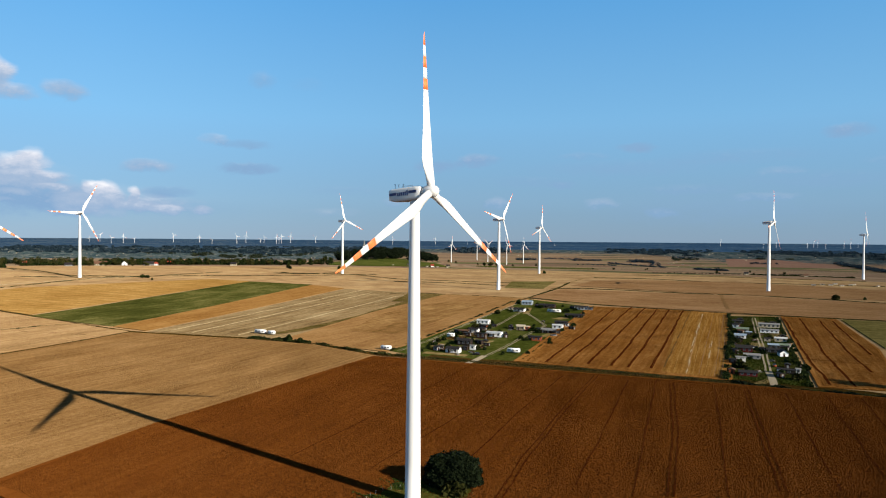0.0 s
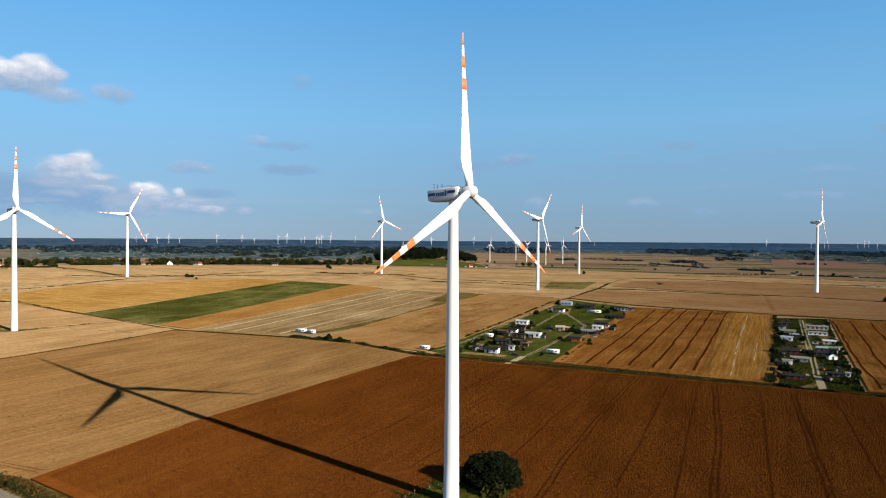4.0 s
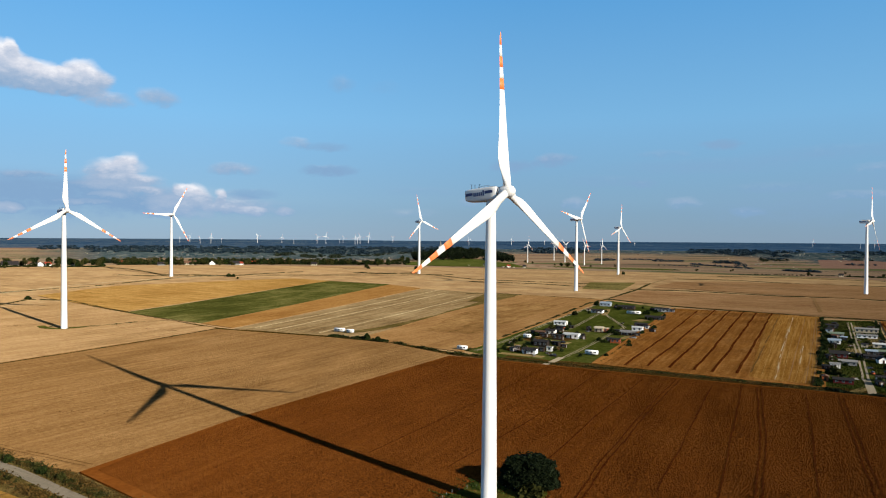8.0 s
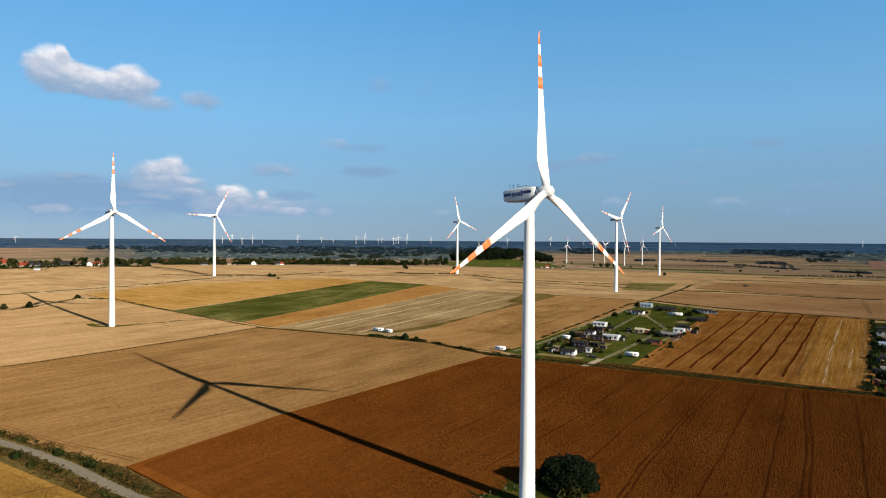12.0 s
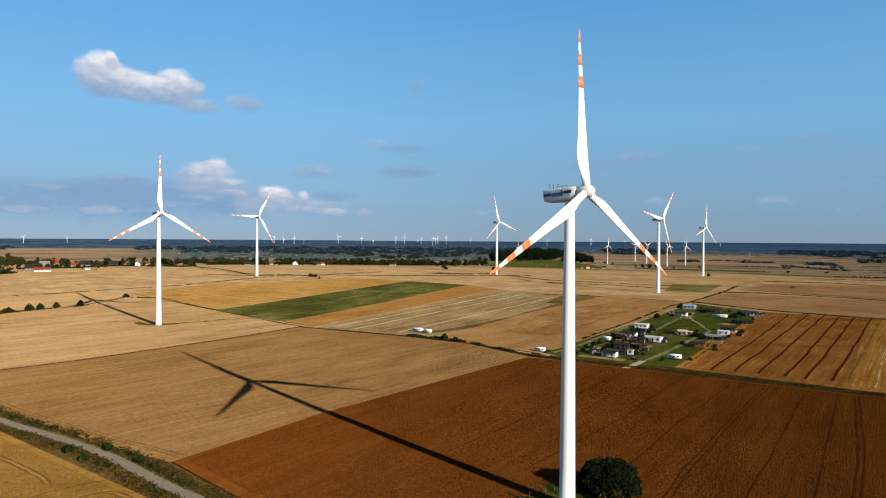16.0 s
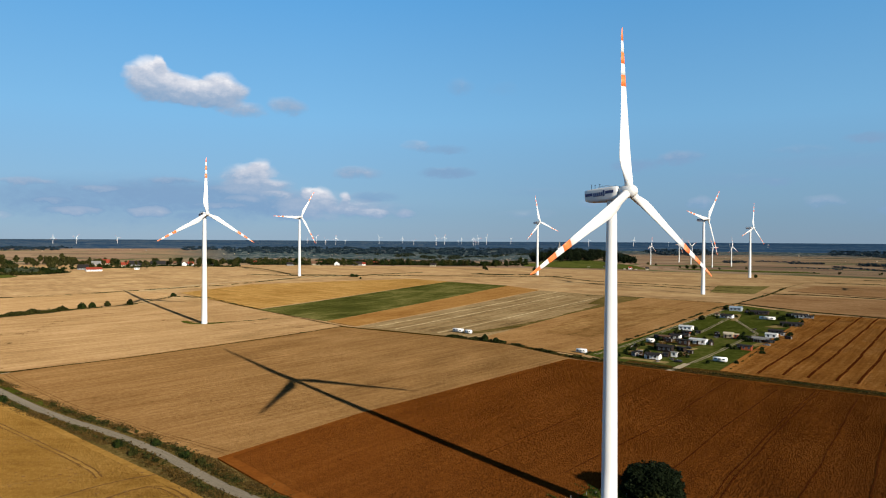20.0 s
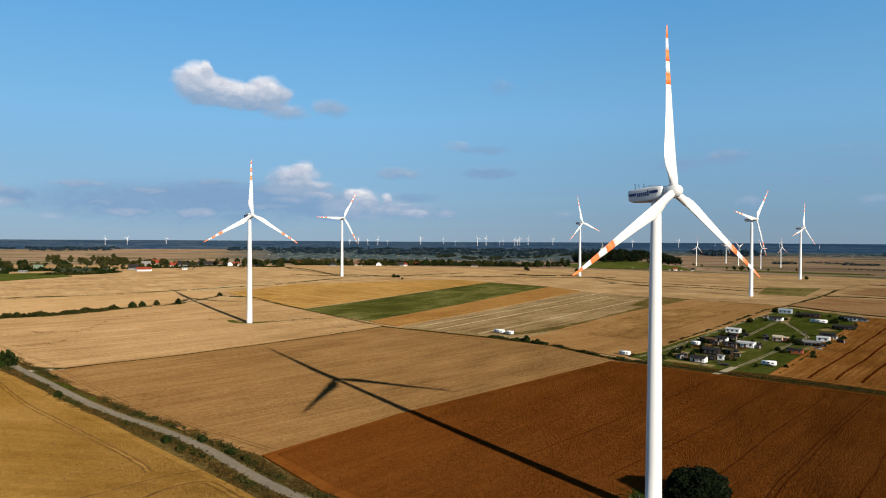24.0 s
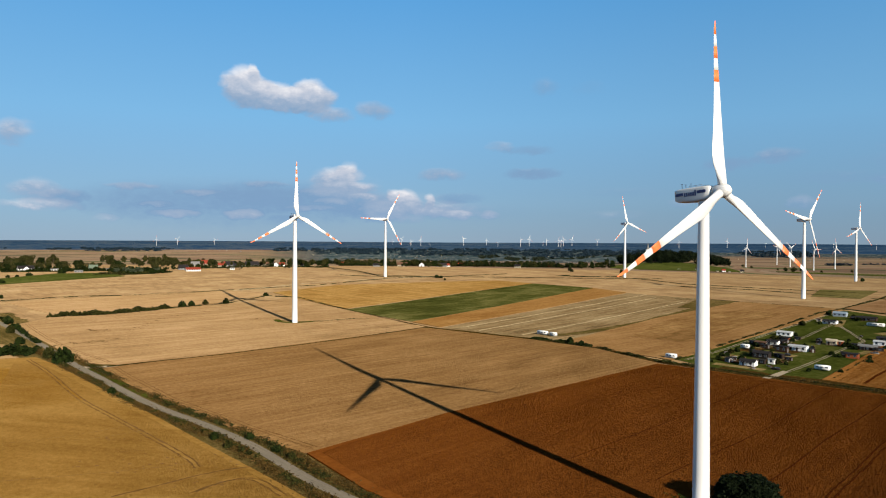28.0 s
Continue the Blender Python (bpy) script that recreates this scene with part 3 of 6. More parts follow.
tagged(ribbon("verge", [(-292, 251), (-253, 234), (-225, 221), (-197, 210)], 4.5, 0.26, VERGE_GREEN, None, "strip of fresh green grass beside the lane", 4, 0.8, "structure"), category="verge")
tagged(ribbon("road", ROAD, 3.7, 0.3, ROADWAY, None, "narrow pale grey asphalt lane", 5, 0, "structure"), category="road")
L1 = [(-420, 585), (-385, 567), (-307, 517), (-263, 487), (-198, 448), (-118, 430), (-74, 413), (-36, 382), (-9, 373), (19, 362), (69, 345), (131, 317.5), (157, 301), (178, 291), (250, 256)]
for run, wide in ((L1[2:6], 5.0), (L1[5:9], 8.0), (L1[8:], 17.0)):
    tagged(ribbon("verge", run, wide, 0.2, HEADLAND, None, "grassy field boundary with weeds", 5, 1.0, "structure"), category="verge")
L2 = [(-198, 448), (-225, 375), (-255, 307), (-284, 255)]
tagged(ribbon("verge", L2, 2.0, H + 0.08, HEADLAND, None, "thin weedy boundary between two wheat fields", 5, 0.8, "structure"), category="verge")
tagged(ribbon("track", [(-293, 247.5), (-287, 253), (-281, 259)], 4.5, 0.29, TRACK, None, "pale sandy field gateway beside the lane", 3, 0.5, "structure"), category="track")
tagged(ribbon("track", [(144, 302), (150, 318), (158, 340)], 3.2, 0.26, TRACK, None, "pale sandy track between two rows of cabins", 6, 0.4, "structure"), category="track")
tagged(ribbon("track", [(12, 357), (17, 366), (23, 380)], 3.4, 0.26, TRACK, None, "pale sandy gateway into the allotments", 4, 0.4, "structure"), category="track")
for run in ([(18, 367), (30.9, 394.9), (43.6, 425.9), (58.7, 464.5), (72.9, 496)], [(72.9, 496), (69.9, 537.4), (66.8, 582.2)], [(30.3, 475.8), (41.3, 503.1), (52.9, 540), (66.4, 578.5)], [(-24, 394), (-8.5, 427.8), (6.5, 469.6), (28.7, 532.4), (56.4, 601.1), (73, 646)]):
    for o in (-0.75, 0.75):
        tagged(ribbon("track", [(x + o, y - o * 0.4) for x, y in run], 0.45, 0.25, TRACK, None, "pale worn wheel track through the grass", 5, 0.2, "structure"), category="track")
for o in (-1.0, 1.0):
    tagged(ribbon("track", [(289 + o, 732), (262 + o, 656), (241 + o, 594)], 0.7, H + 0.1, RUT, None, "wheel track through far wheat", 6, 0.4, "structure"), category="track")

for o in (-1.0, 1.0):
    tagged(ribbon("track", [(237 + o, 536 - o * 0.4), (201 + o, 447 - o * 0.4), (179 + o, 391 - o * 0.4), (157 + o, 338 - o * 0.4)], 0.95, 0.25, TRACK, None, "pale sandy wheel track between the cabins", 5, 0.25, "structure"), category="track")
for run, w in (([(226, 478), (214, 450), (206, 430)], 9.0), ([(190, 425), (176, 396)], 8.0), ([(236, 520), (222, 490)], 5.0), ([(150, 322), (139, 312)], 4.0), ([(-10, 389), (2, 384), (13, 379)], 6.0), ([(86, 530), (103, 546)], 9.0), ([(112, 644), (128, 628)], 8.0), ([(30, 430), (20, 408)], 4.0), ([(48, 480), (60, 478)], 4.0), ([(0, 418), (-6, 408)], 5.0), ([(8, 424), (20, 437)], 6.0), ([(22, 455), (12, 448)], 5.0), ([(62, 446), (78, 470)], 4.0), ([(66, 560), (74, 600)], 5.0)):
    tagged(ribbon("lawn", run, w, 0.23, DRYGRASS, None, "patch of trodden dry grass between cabins", 4, 1.6, "structure"), category="lawn")
for run, w in (([(-6, 398), (10, 404), (24, 410)], 11.0), ([(4, 434), (18, 452), (30, 474)], 10.0), ([(26, 436), (36, 452)], 8.0), ([(62, 462), (78, 480), (92, 506)], 6.0), ([(94, 534), (112, 566), (124, 596)], 5.0), ([(56, 470), (50, 482)], 5.0), ([(84, 600), (98, 612)], 6.0)):
    tagged(ribbon("yard", run, w, 0.21, HEADLAND, None, "dark bare trodden earth round the cabins", 4, 2.0, "structure"), category="yard")

tagged(ribbon("verge", [(-112, 446), (-97, 458), (-64, 529), (-36, 620), (-14, 690)], 9.0, 0.42, VERGE, None, "olive weedy margin of the mown stubble", 5, 1.2, "structure"), category="verge")
# weedy baulks between the farther fields
tagged(ribbon("track", [(-472, 560), (-464, 594), (-451, 666), (-424, 732), (-368, 838)], 2.4, 0.4, CHAFF, None, "pale trodden strip between stubble fields", 6, 0.8, "structure"), category="track")
for line in ([(-572, 404), (-565, 441), (-550, 472), (-500, 514), (-482, 564)], [(-53, 710), (-25, 719), (4, 708), (85, 676)], [(-127, 971), (-60, 900), (54, 872), (120, 860)],
             [(-593, 954), (-526, 908), (-438, 822), (-355, 847)], [(122, 793), (170, 793), (199, 783), (266, 745), (324, 736), (385, 689), (440, 640)], [(83, 682), (134, 627), (184, 595), (230, 566), (300, 532), (380, 490)],
             [(216, 1009), (296, 1008), (345, 973), (424, 949), (498, 946), (581, 925)], [(-330, 860), (-250, 900), (-160, 940), (-90, 985)], [(250, 1150), (320, 1180), (420, 1200), (520, 1180)], [(-440, 432), (-428, 465), (-414, 498), (-416, 540), (-419, 562)],
             [(62, 640), (82, 676), (128, 788), (160, 890), (200, 990)], [(-312, 432), (-294, 430), (-283, 439), (-258, 472), (-240, 478)], [(300, 1110), (420, 1120), (500, 1090), (640, 1060)], [(-20, 1010), (60, 1030), (150, 1060), (230, 1050)], [(180, 880), (260, 880), (330, 850)], [(-660, 900), (-560, 1000), (-460, 1080), (-330, 1130)]):
    tagged(ribbon("verge", line, 1.5, 0.55, VERGE, None, "dark weedy baulk between far fields", 6, 0.9, "structure"), category="verge")

# furrows and wheel ruts
def lines(name, parent, width, lift, mat, wobble, *runs):
    for run in runs:
        ribbon(name, list(run), width, lift, mat, parent, "", 4, wobble)


FURROWS = [[(144.4, 592.6), (91.3, 456.2), (53, 362)], [(162, 604), (80, 400), (64, 361)], [(171.7, 598), (74, 357.6)], [(179.7, 589.8), (85, 353)], [(190.3, 590), (92.7, 349)], [(200.6, 586), (103.3, 347)]]
for run in FURROWS:
    for o, w in ((-0.32, 0.75), (0.34, 0.7)):
        ribbon("furrow", [(x + o, y - 0.4 * o) for x, y in run], w, H + 0.08, SOIL, striped, "", 2, 0.75)
lines("furrow", striped, 0.8, H + 0.09, RUT_DARK, 0.4, [(205.8, 583), (110.6, 350)])
strewn = field([(196, 577), (226, 562), (131, 326), (106, 339)], H + 0.06, STRAWLAND, "yellowish strip strewn with straw rows in a cut field", 18)
lines("straw_row", strewn, 0.32, H + 0.125, WHEAT_PALE, 0.12, [(207, 559), (171, 471), (125, 356), (116, 334)])
lines("straw_row", strewn, 0.26, H + 0.12, GOLD, 0.12, [(214, 548), (141, 372), (123, 330)], [(208, 553), (159, 433), (119, 334)], [(200, 562), (150, 436), (112, 340)])
lines("straw_row", strewn, 0.30, H + 0.12, WHEAT_TAN, 0.12, [(212, 550), (161, 428), (122, 334)], [(218, 546), (154, 392), (127, 328)], [(222, 556), (156, 388), (130, 328)])
lines("straw_row", strewn, 0.34, H + 0.13, WHEAT_PALE, 0.12, [(160, 420), (153, 403)], [(147, 388), (141, 372)], [(178, 488), (173, 476)], [(130, 368), (124, 352)])
lines("straw_row", strewn, 0.4, H + 0.14, CHAFF, 0.35, [(207, 560), (196, 533)], [(182, 500), (165.3, 458)], [(160, 445), (146, 411)], [(142, 400), (138, 391)], [(133, 377), (125, 356)], [(121, 346), (117.2, 337)], [(164.5, 429), (156, 408)], [(152, 398), (142.2, 374.4)], [(186.8, 510), (176, 483)])
lines("furrow", strewn, 0.45, H + 0.115, AMBER, 0.15, [(216, 548), (150, 382), (125, 328)], [(205, 560), (155, 434), (117, 338)], [(220, 552), (162, 408), (129, 328)])
RIGHT_FURROWS = [[(258, 532), (198, 383), (172, 311)], [(270, 532), (209, 383), (181, 307)], [(279, 521), (230, 401), (206, 337)], [(286, 516), (253, 433), (234, 383)]]
lines("furrow", rstrip, 1.3, H + 0.08, SOIL, 0.8, *RIGHT_FURROWS)
lines("furrow", rstrip, 0.8, H + 0.08, SOIL, 0.4, [(188, 375), (202, 366), (217, 355)])
for run in ([(72, 329), (48, 270), (24, 208), (19, 191), (13, 172)], [(103, 315), (80, 240), (59, 180)], [(130, 300), (110, 242), (90, 184)]):
    for o in (-0.9, 0.9):
        ribbon("wheel_rut", [(x + o, y) for x, y in run], 0.55, H + 0.42, RUT_BROWN, brown, "", 2, 0.45)
lines("wheel_rut", brown, 0.5, H + 0.42, RUT_BROWN, 0.5, [(56, 327), (30, 266), (10, 213), (0, 192)], [(84, 318), (60, 252), (36, 188)], [(119, 306), (74, 180)], [(144, 294), (105, 184)], [(157, 285), (124, 197)],
      [(97, 318), (49, 180)], [(170, 284), (138, 200)], [(40, 345), (8, 262), (-20, 200)], [(15, 352), (-15, 280), (-45, 210)])
lines("straw_row", stub, 1.3, 0.34, CHAFF, 0.4, [(-176, 456), (-84, 740)], [(-160, 449), (-72, 715)], [(-128, 442), (-42, 690), (-12, 700)])
for k in range(11):
    f = (k + 0.5) / 11
    ribbon("straw_row", [(-186 + 87 * f, 456 - 20 * f), (-103 + 97 * f, 738 - 36 * f)], 0.4, 0.3, WHEAT_PALE if k % 3 == 1 else WHEAT_TAN, stub, "", 5, 0.25)
tagged(ribbon("verge", [(-314, 434), (-304, 424), (-293, 425), (-284, 437)], 5.0, H + 0.14, VERGE_GREEN, None, "green grass patch at a turbine's foot", 3, 0.6, "structure"), category="verge")
BARLEY_RUTS = [[(-332, 249.5), (-295, 232), (-260.6, 213.3), (-234.8, 200.3), (-207.5, 188.9), (-184.5, 179.6), (-163.5, 170.5), (-148, 163.4), (-142.2, 159)], [(-146.6, 133.5), (-143.7, 139.9), (-140.7, 146.7), (-137.8, 154.3), (-133.7, 161.2), (-129.4, 165.7)], [(-129.9, 143.5), (-129, 151), (-126.3, 156.9), (-123.4, 159.2), (-116.6, 156.5), (-107.4, 151.3)]]
for run in BARLEY_RUTS:
    for o in (-0.8, 0.8):
        ribbon("wheel_rut", [(x + 0.45 * o, y + 0.9 * o) for x, y in run], 0.6, H + 0.1, RUT_DARK, gold2, "", 2, 0.4)
lines("wheel_rut", gold2, 0.4, H + 0.08, RUT, 0.4, [(-182.9, 129.1), (-171.9, 137.5), (-161.6, 147.1), (-147.4, 160.4)], [(-196.2, 163.1), (-188.9, 171.9), (-186, 181.1)], [(-175.7, 160), (-167.7, 165.5), (-165.6, 172.7)], [(-215, 150), (-200, 168), (-194, 184)])
for o in (-0.9, 0.9):
    ribbon("wheel_rut", [(-279 + 0.41 * o, 255 + 0.91 * o), (-255 + 0.41 * o, 242 + 0.91 * o), (-210 + 0.41 * o, 220 + 0.91 * o), (-178 + 0.41 * o, 208 + 0.91 * o), (-150 + 0.41 * o, 198 + 0.91 * o), (-122 + 0.41 * o, 189 + 0.91 * o)], 0.34, H + 0.08, RUT_DARK, wheat, "", 4, 0.4)
    ribbon("wheel_rut", [(-289 + 0.41 * o, 262 + 0.91 * o), (-303 + 0.41 * o, 268 + 0.91 * o), (-336 + 0.41 * o, 279 + 0.91 * o), (-384 + 0.41 * o, 301 + 0.91 * o), (-449 + 0.41 * o, 336 + 0.91 * o)], 0.34, H + 0.08, RUT_DARK, pale, "", 4, 0.4)


def spots(name, centres, spread, count, size, lift, mat, parent, seed, flat=0.35):
    """Loose groups of small ragged patches, longer along the rows."""
    r = random.Random(seed)
    verts, faces = [], []
    for cx, cy in centres:
        for _ in range(count):
            x, y, q = cx + r.gauss(0, spread), cy + r.gauss(0, spread * 0.5), size * r.uniform(0.4, 1.3)
            k0 = len(verts)
            for k in range(7):
                a, w = 2 * math.pi * k / 7, r.uniform(0.5, 1.0)
                px, py = x + math.cos(a) * q * w, y + math.sin(a) * q * w * flat * 2
                verts.append((px, py, land(px, py) + lift + 0.05 * w))
            faces.append(tuple(range(k0, k0 + 7)))
    return mesh_from(name, verts, faces, mat, parent, "", False, "stuff")


spots("flattened_patch", [(-109, 304), (-101, 288), (-146, 244), (-163, 241), (-118, 250), (-87, 318)], 3.0, 14, 0.6, H + 0.16, RUT_DARK, wheat, 3)
spots("flattened_patch", [(-390, 336), (-384, 335), (-381, 341), (-355, 295), (-350, 301), (-346, 307), (-347, 318), (-369, 348), (-369, 357), (-374, 367), (-379, 377), (-385, 389), (-390, 400), (-393, 417), (-391, 430), (-392, 447), (-391, 464), (-404, 484), (-240, 436), (-222, 432), (-260, 440), (-330, 430)], 2.6, 20, 0.8, H + 0.16, BLOTCH, pale, 4)
r5 = random.Random(9)
spots("bare_patch", [(r5.uniform(-90, 200), r5.uniform(185, 330)) for _ in range(90)], 3.0, 2, 0.6, H + 0.5, SOIL, brown, 5)
spots("flattened_patch", [(-150, 160), (-140, 168), (-165, 150), (-128, 150), (-180, 172)], 7.0, 14, 0.7, H + 0.16, BLOTCH, gold2, 6)



# ---------------------------------------------------------------- wind turbines
R_BLADE, H_HUB = 40.0, 78.3


def lathe(bm, rings, n=32, axis="z"):
    """Rings of (height, radius) about an axis, joined and capped."""
    loops = []
    for h, r in rings:
        loop = []
        for k in range(n):
            a = 2 * math.pi * k / n
            c, s = r * math.cos(a), r * math.sin(a)
            loop.append(bm.verts.new((c, s, h) if axis == "z" else (c, h, s)))
        loops.append(loop)
    for a, b in zip(loops, loops[1:]):
        for k in range(n):
            bm.faces.new((a[k], a[(k + 1) % n], b[(k + 1) % n], b[k]))
    bm.faces.new(loops[0])
    bm.faces.new(loops[-1])
    bmesh.ops.recalc_face_normals(bm, faces=bm.faces[:])


def box(bm, x0, x1, y0, y1, z0, z1, bevel=0.0):
    vs = [bm.verts.new((x, y, z)) for x in (x0, x1) for y in (y0, y1) for z in (z0, z1)]
    for f in ((0, 1, 3, 2), (4, 6, 7, 5), (0, 4, 5, 1), (2, 3, 7, 6), (0, 2, 6, 4), (1, 5, 7, 3)):
        bm.faces.new([vs[i] for i in f])
    if bevel:
        es = list({e for v in vs for e in v.link_edges})
        bmesh.ops.bevel(bm, geom=es, offset=bevel, segments=2, affect="EDGES")
    bmesh.ops.recalc_face_normals(bm, faces=bm.faces[:])


CHORD = [(0.9, 2.0, 2.0), (2.2, 2.0, 1.9), (4.0, 2.5, 1.45), (6.0, 3.15, 1.05), (8.0, 3.45, 0.85), (10.5, 3.25, 0.68), (14, 2.8, 0.52), (18, 2.35, 0.42),
         (22, 1.98, 0.33), (25.3, 1.72, 0.28), (28.1, 1.5, 0.24), (30.9, 1.3, 0.2), (33.7, 1.08, 0.16), (36.6, 0.82, 0.12), (38.6, 0.55, 0.08), (39.7, 0.28, 0.05), (40.0, 0.06, 0.02)]
CR, CC, CT = [c[0] for c in CHORD], [c[1] for c in CHORD], [c[2] for c in CHORD]


def blade_piece(r0, r1, n=20):
    """A stretch of a blade that points up +z; its leading edge lies towards +x."""
    bm = bmesh.new()
    stations = sorted({r0, r1, *[r for r in CR if r0 < r < r1]})
    loops = []
    for r in stations:
        c, t = float(np.interp(r, CR, CC)), float(np.interp(r, CR, CT))
        tw = radians(-3 - 14 * (1 - r / R_BLADE) ** 2)
        lead = 1.0 if r < 4 else 1.0 - 0.25 * (r - 4) / 36
        loop = []
        for k in range(n):
            a = 2 * math.pi * k / n
            x = math.cos(a) * 0.5
            thick = math.sin(a) * 0.5 * (1.0 if r < 2.5 else (0.55 + 0.9 * (x + 0.5)) * 0.9)
            px, py = x * c + lead - 0.5 * c, thick * t
            loop.append(bm.verts.new((px * math.cos(tw) - py * math.sin(tw), px * math.sin(tw) + py * math.cos(tw), r)))
        loops.append(loop)
    for a, b in zip(loops, loops[1:]):
        for k in range(n):
            bm.faces.new((a[k], a[(k + 1) % n], b[(k + 1) % n], b[k]))
    bm.faces.new(loops[0])
    bm.faces.new(loops[-1])
    bmesh.ops.recalc_face_normals(bm, faces=bm.faces[:])
    return bm


BANDS = [(25.3, 28.1), (30.9, 33.7), (36.6, 40.0)]
WHITES = [(0.9, 25.3), (28.1, 30.9), (33.7, 36.6)]


def white_blade():
    bm = bmesh.new()
    for r0, r1 in WHITES:
        p = blade_piece(r0, r1)
        me = bpy.data.meshes.new("tmp")
        p.to_mesh(me)
        p.free()
        bm.from_mesh(me)
        bpy.data.meshes.remove(me)
    return bm


def nacelle_mesh():
    """A rounded box housing that tapers a little towards the rear; front at -y."""
    bm = bmesh.new()
    loops = []
    for y, w, z0, z1 in ((-2.9, 1.4, -1.3, 1.3), (-2.6, 1.64, -1.55, 1.5), (-1.0, 1.72, -1.75, 1.65), (3.0, 1.72, -1.75, 1.75), (6.6, 1.68, -1.45, 1.75), (7.6, 1.58, -1.1, 1.6), (7.75, 1.35, -0.85, 1.4)):
        loop = []
        for k in range(28):
            a = 2 * math.pi * k / 28
            c, s = math.cos(a), math.sin(a)
            c, s = math.copysign(abs(c) ** 0.3, c), math.copysign(abs(s) ** 0.3, s)
            loop.append(bm.verts.new((w * c, y, (z0 + z1) / 2 + (z1 - z0) / 2 * s)))
        loops.append(loop)
    for a, b in zip(loops, loops[1:]):
        for k in range(28):
            bm.faces.new((a[k], a[(k + 1) % 28], b[(k + 1) % 28], b[k]))
    bm.faces.new(loops[0])
    bm.faces.new(loops[-1])
    bmesh.ops.recalc_face_normals(bm, faces=bm.faces[:])
    return bm


def turbine(label, base_z=0.0):
    """A three-bladed turbine; its rotor faces -y, the first blade points up."""
    root = new("wind_turbine")
    tower = bmesh.new()
    lathe(tower, [(-1.0, 2.05), (0.4, 2.05), (0.45, 2.0), (12, 1.90), (25, 1.78), (38, 1.64), (51, 1.5), (64, 1.35), (H_HUB - 2.8, 1.2), (H_HUB - 2.0, 1.2)], 40)
    part("tower", tower, WHITE, root, "tapered white steel tower", True)
    nac = part("nacelle", nacelle_mesh(), WHITE, root, "white rounded machine housing", True)
    nac.matrix_basis = pose(0, 0, H_HUB - 0.4, -5, 0, 0) @ Matrix.Diagonal((1, 0.93, 1, 1))
    for side in (-1, 1):
        x = side * 1.725
        for y0, y1, z0, z1 in ((-1.9, 0.7, 0.05, 0.75), (4.9, 7.3, 0.0, 0.7)):
            b = bmesh.new()
            box(b, x - 0.03, x + 0.03, y0, y1, z0, z1)
            part("stripe", b, NAVY, nac, "dark blue painted stripe")
        b = bmesh.new()
        for k in range(6):
            y0 = 0.95 + k * 0.64
            box(b, x - 0.03, x + 0.03, y0, y0 + 0.45, -0.3 if k else -0.4, 0.62 if k else 1.0)
        part("lettering", b, NAVY, nac, "dark blue maker's mark as plain bars")
    for px, py in ((-0.7, 5.9), (0.7, 5.9), (0.7, 4.3)):
        b = bmesh.new()
        box(b, px - 0.05, px + 0.05, py - 0.05, py + 0.05, 1.6, 3.0)
        box(b, px - 0.3, px + 0.3, py - 0.04, py + 0.04, 2.9, 3.0)
        part("wind_sensor", b, STEEL, nac, "thin grey wind sensor mast")
    for px in (-1.2, 1.2):
        b = bmesh.new()
        box(b, px - 0.04, px + 0.04, -0.6, 3.2, 2.0, 2.08)
        for py in (-0.5, 1.2, 3.1):
            box(b, px - 0.04, px + 0.04, py - 0.04, py + 0.04, 1.55, 2.05)
        part("roof_rail", b, STEEL, nac, "low grey roof rail")
    rotor_at = Matrix.Translation((0, -5.0, H_HUB)) @ pose(0, 0, 0, -5, 0, 0)
    b = bmesh.new()
    lathe(b, [(1.9, 1.45), (1.2, 1.6), (0.0, 1.62), (-0.9, 1.5), (-1.6, 1.15), (-2.05, 0.6), (-2.2, 0.1)], 28, "y")
    hub = part("hub", b, WHITE, root, "white rounded nose cone", True)
    hub.matrix_basis = rotor_at
    blade_me, bands = None, []
    for k in range(3):
        if blade_me is None:
            bl = part("blade", white_blade(), WHITE, root, "long white tapered rotor blade", True)
            blade_me = bl.data
            for r0, r1 in BANDS:
                ob = part("marking_band", blade_piece(r0, r1), ORANGE, bl, "orange-red warning band", True)
                bands.append(ob.data)
        else:
            bl = new("blade", blade_me)
            bl.parent = root
            tagged(bl, "long white tapered rotor blade")
            for me in bands:
                ob = new("marking_band", me)
                ob.parent = bl
                tagged(ob, "orange-red warning band")
        bl.matrix_basis = rotor_at @ pose(0, 0, 0, 0, 120 * k, 0)
    return tagged(root, label, "wind turbine", "wind farm turbines")


def set_phase(root, degrees):
    """Turn the rotor: clockwise degrees of the first blade from upright, seen from the front."""
    k = 0
    for ch in root.children:
        if ch.name.startswith("blade"):
            ch.matrix_basis = Matrix.Translation((0, -5.0, H_HUB)) @ pose(0, 0, 0, -5, 0, 0) @ pose(0, 0, 0, 0, degrees + 120 * k, 0)
            k += 1


WIND = 55.0
main = turbine("tall white wind turbine with orange-banded blades above a brown field")
main.matrix_basis = pose(-7.1, 175.9, land(-7.1, 175.9), 0, 0, WIND)
set_phase(main, 1)
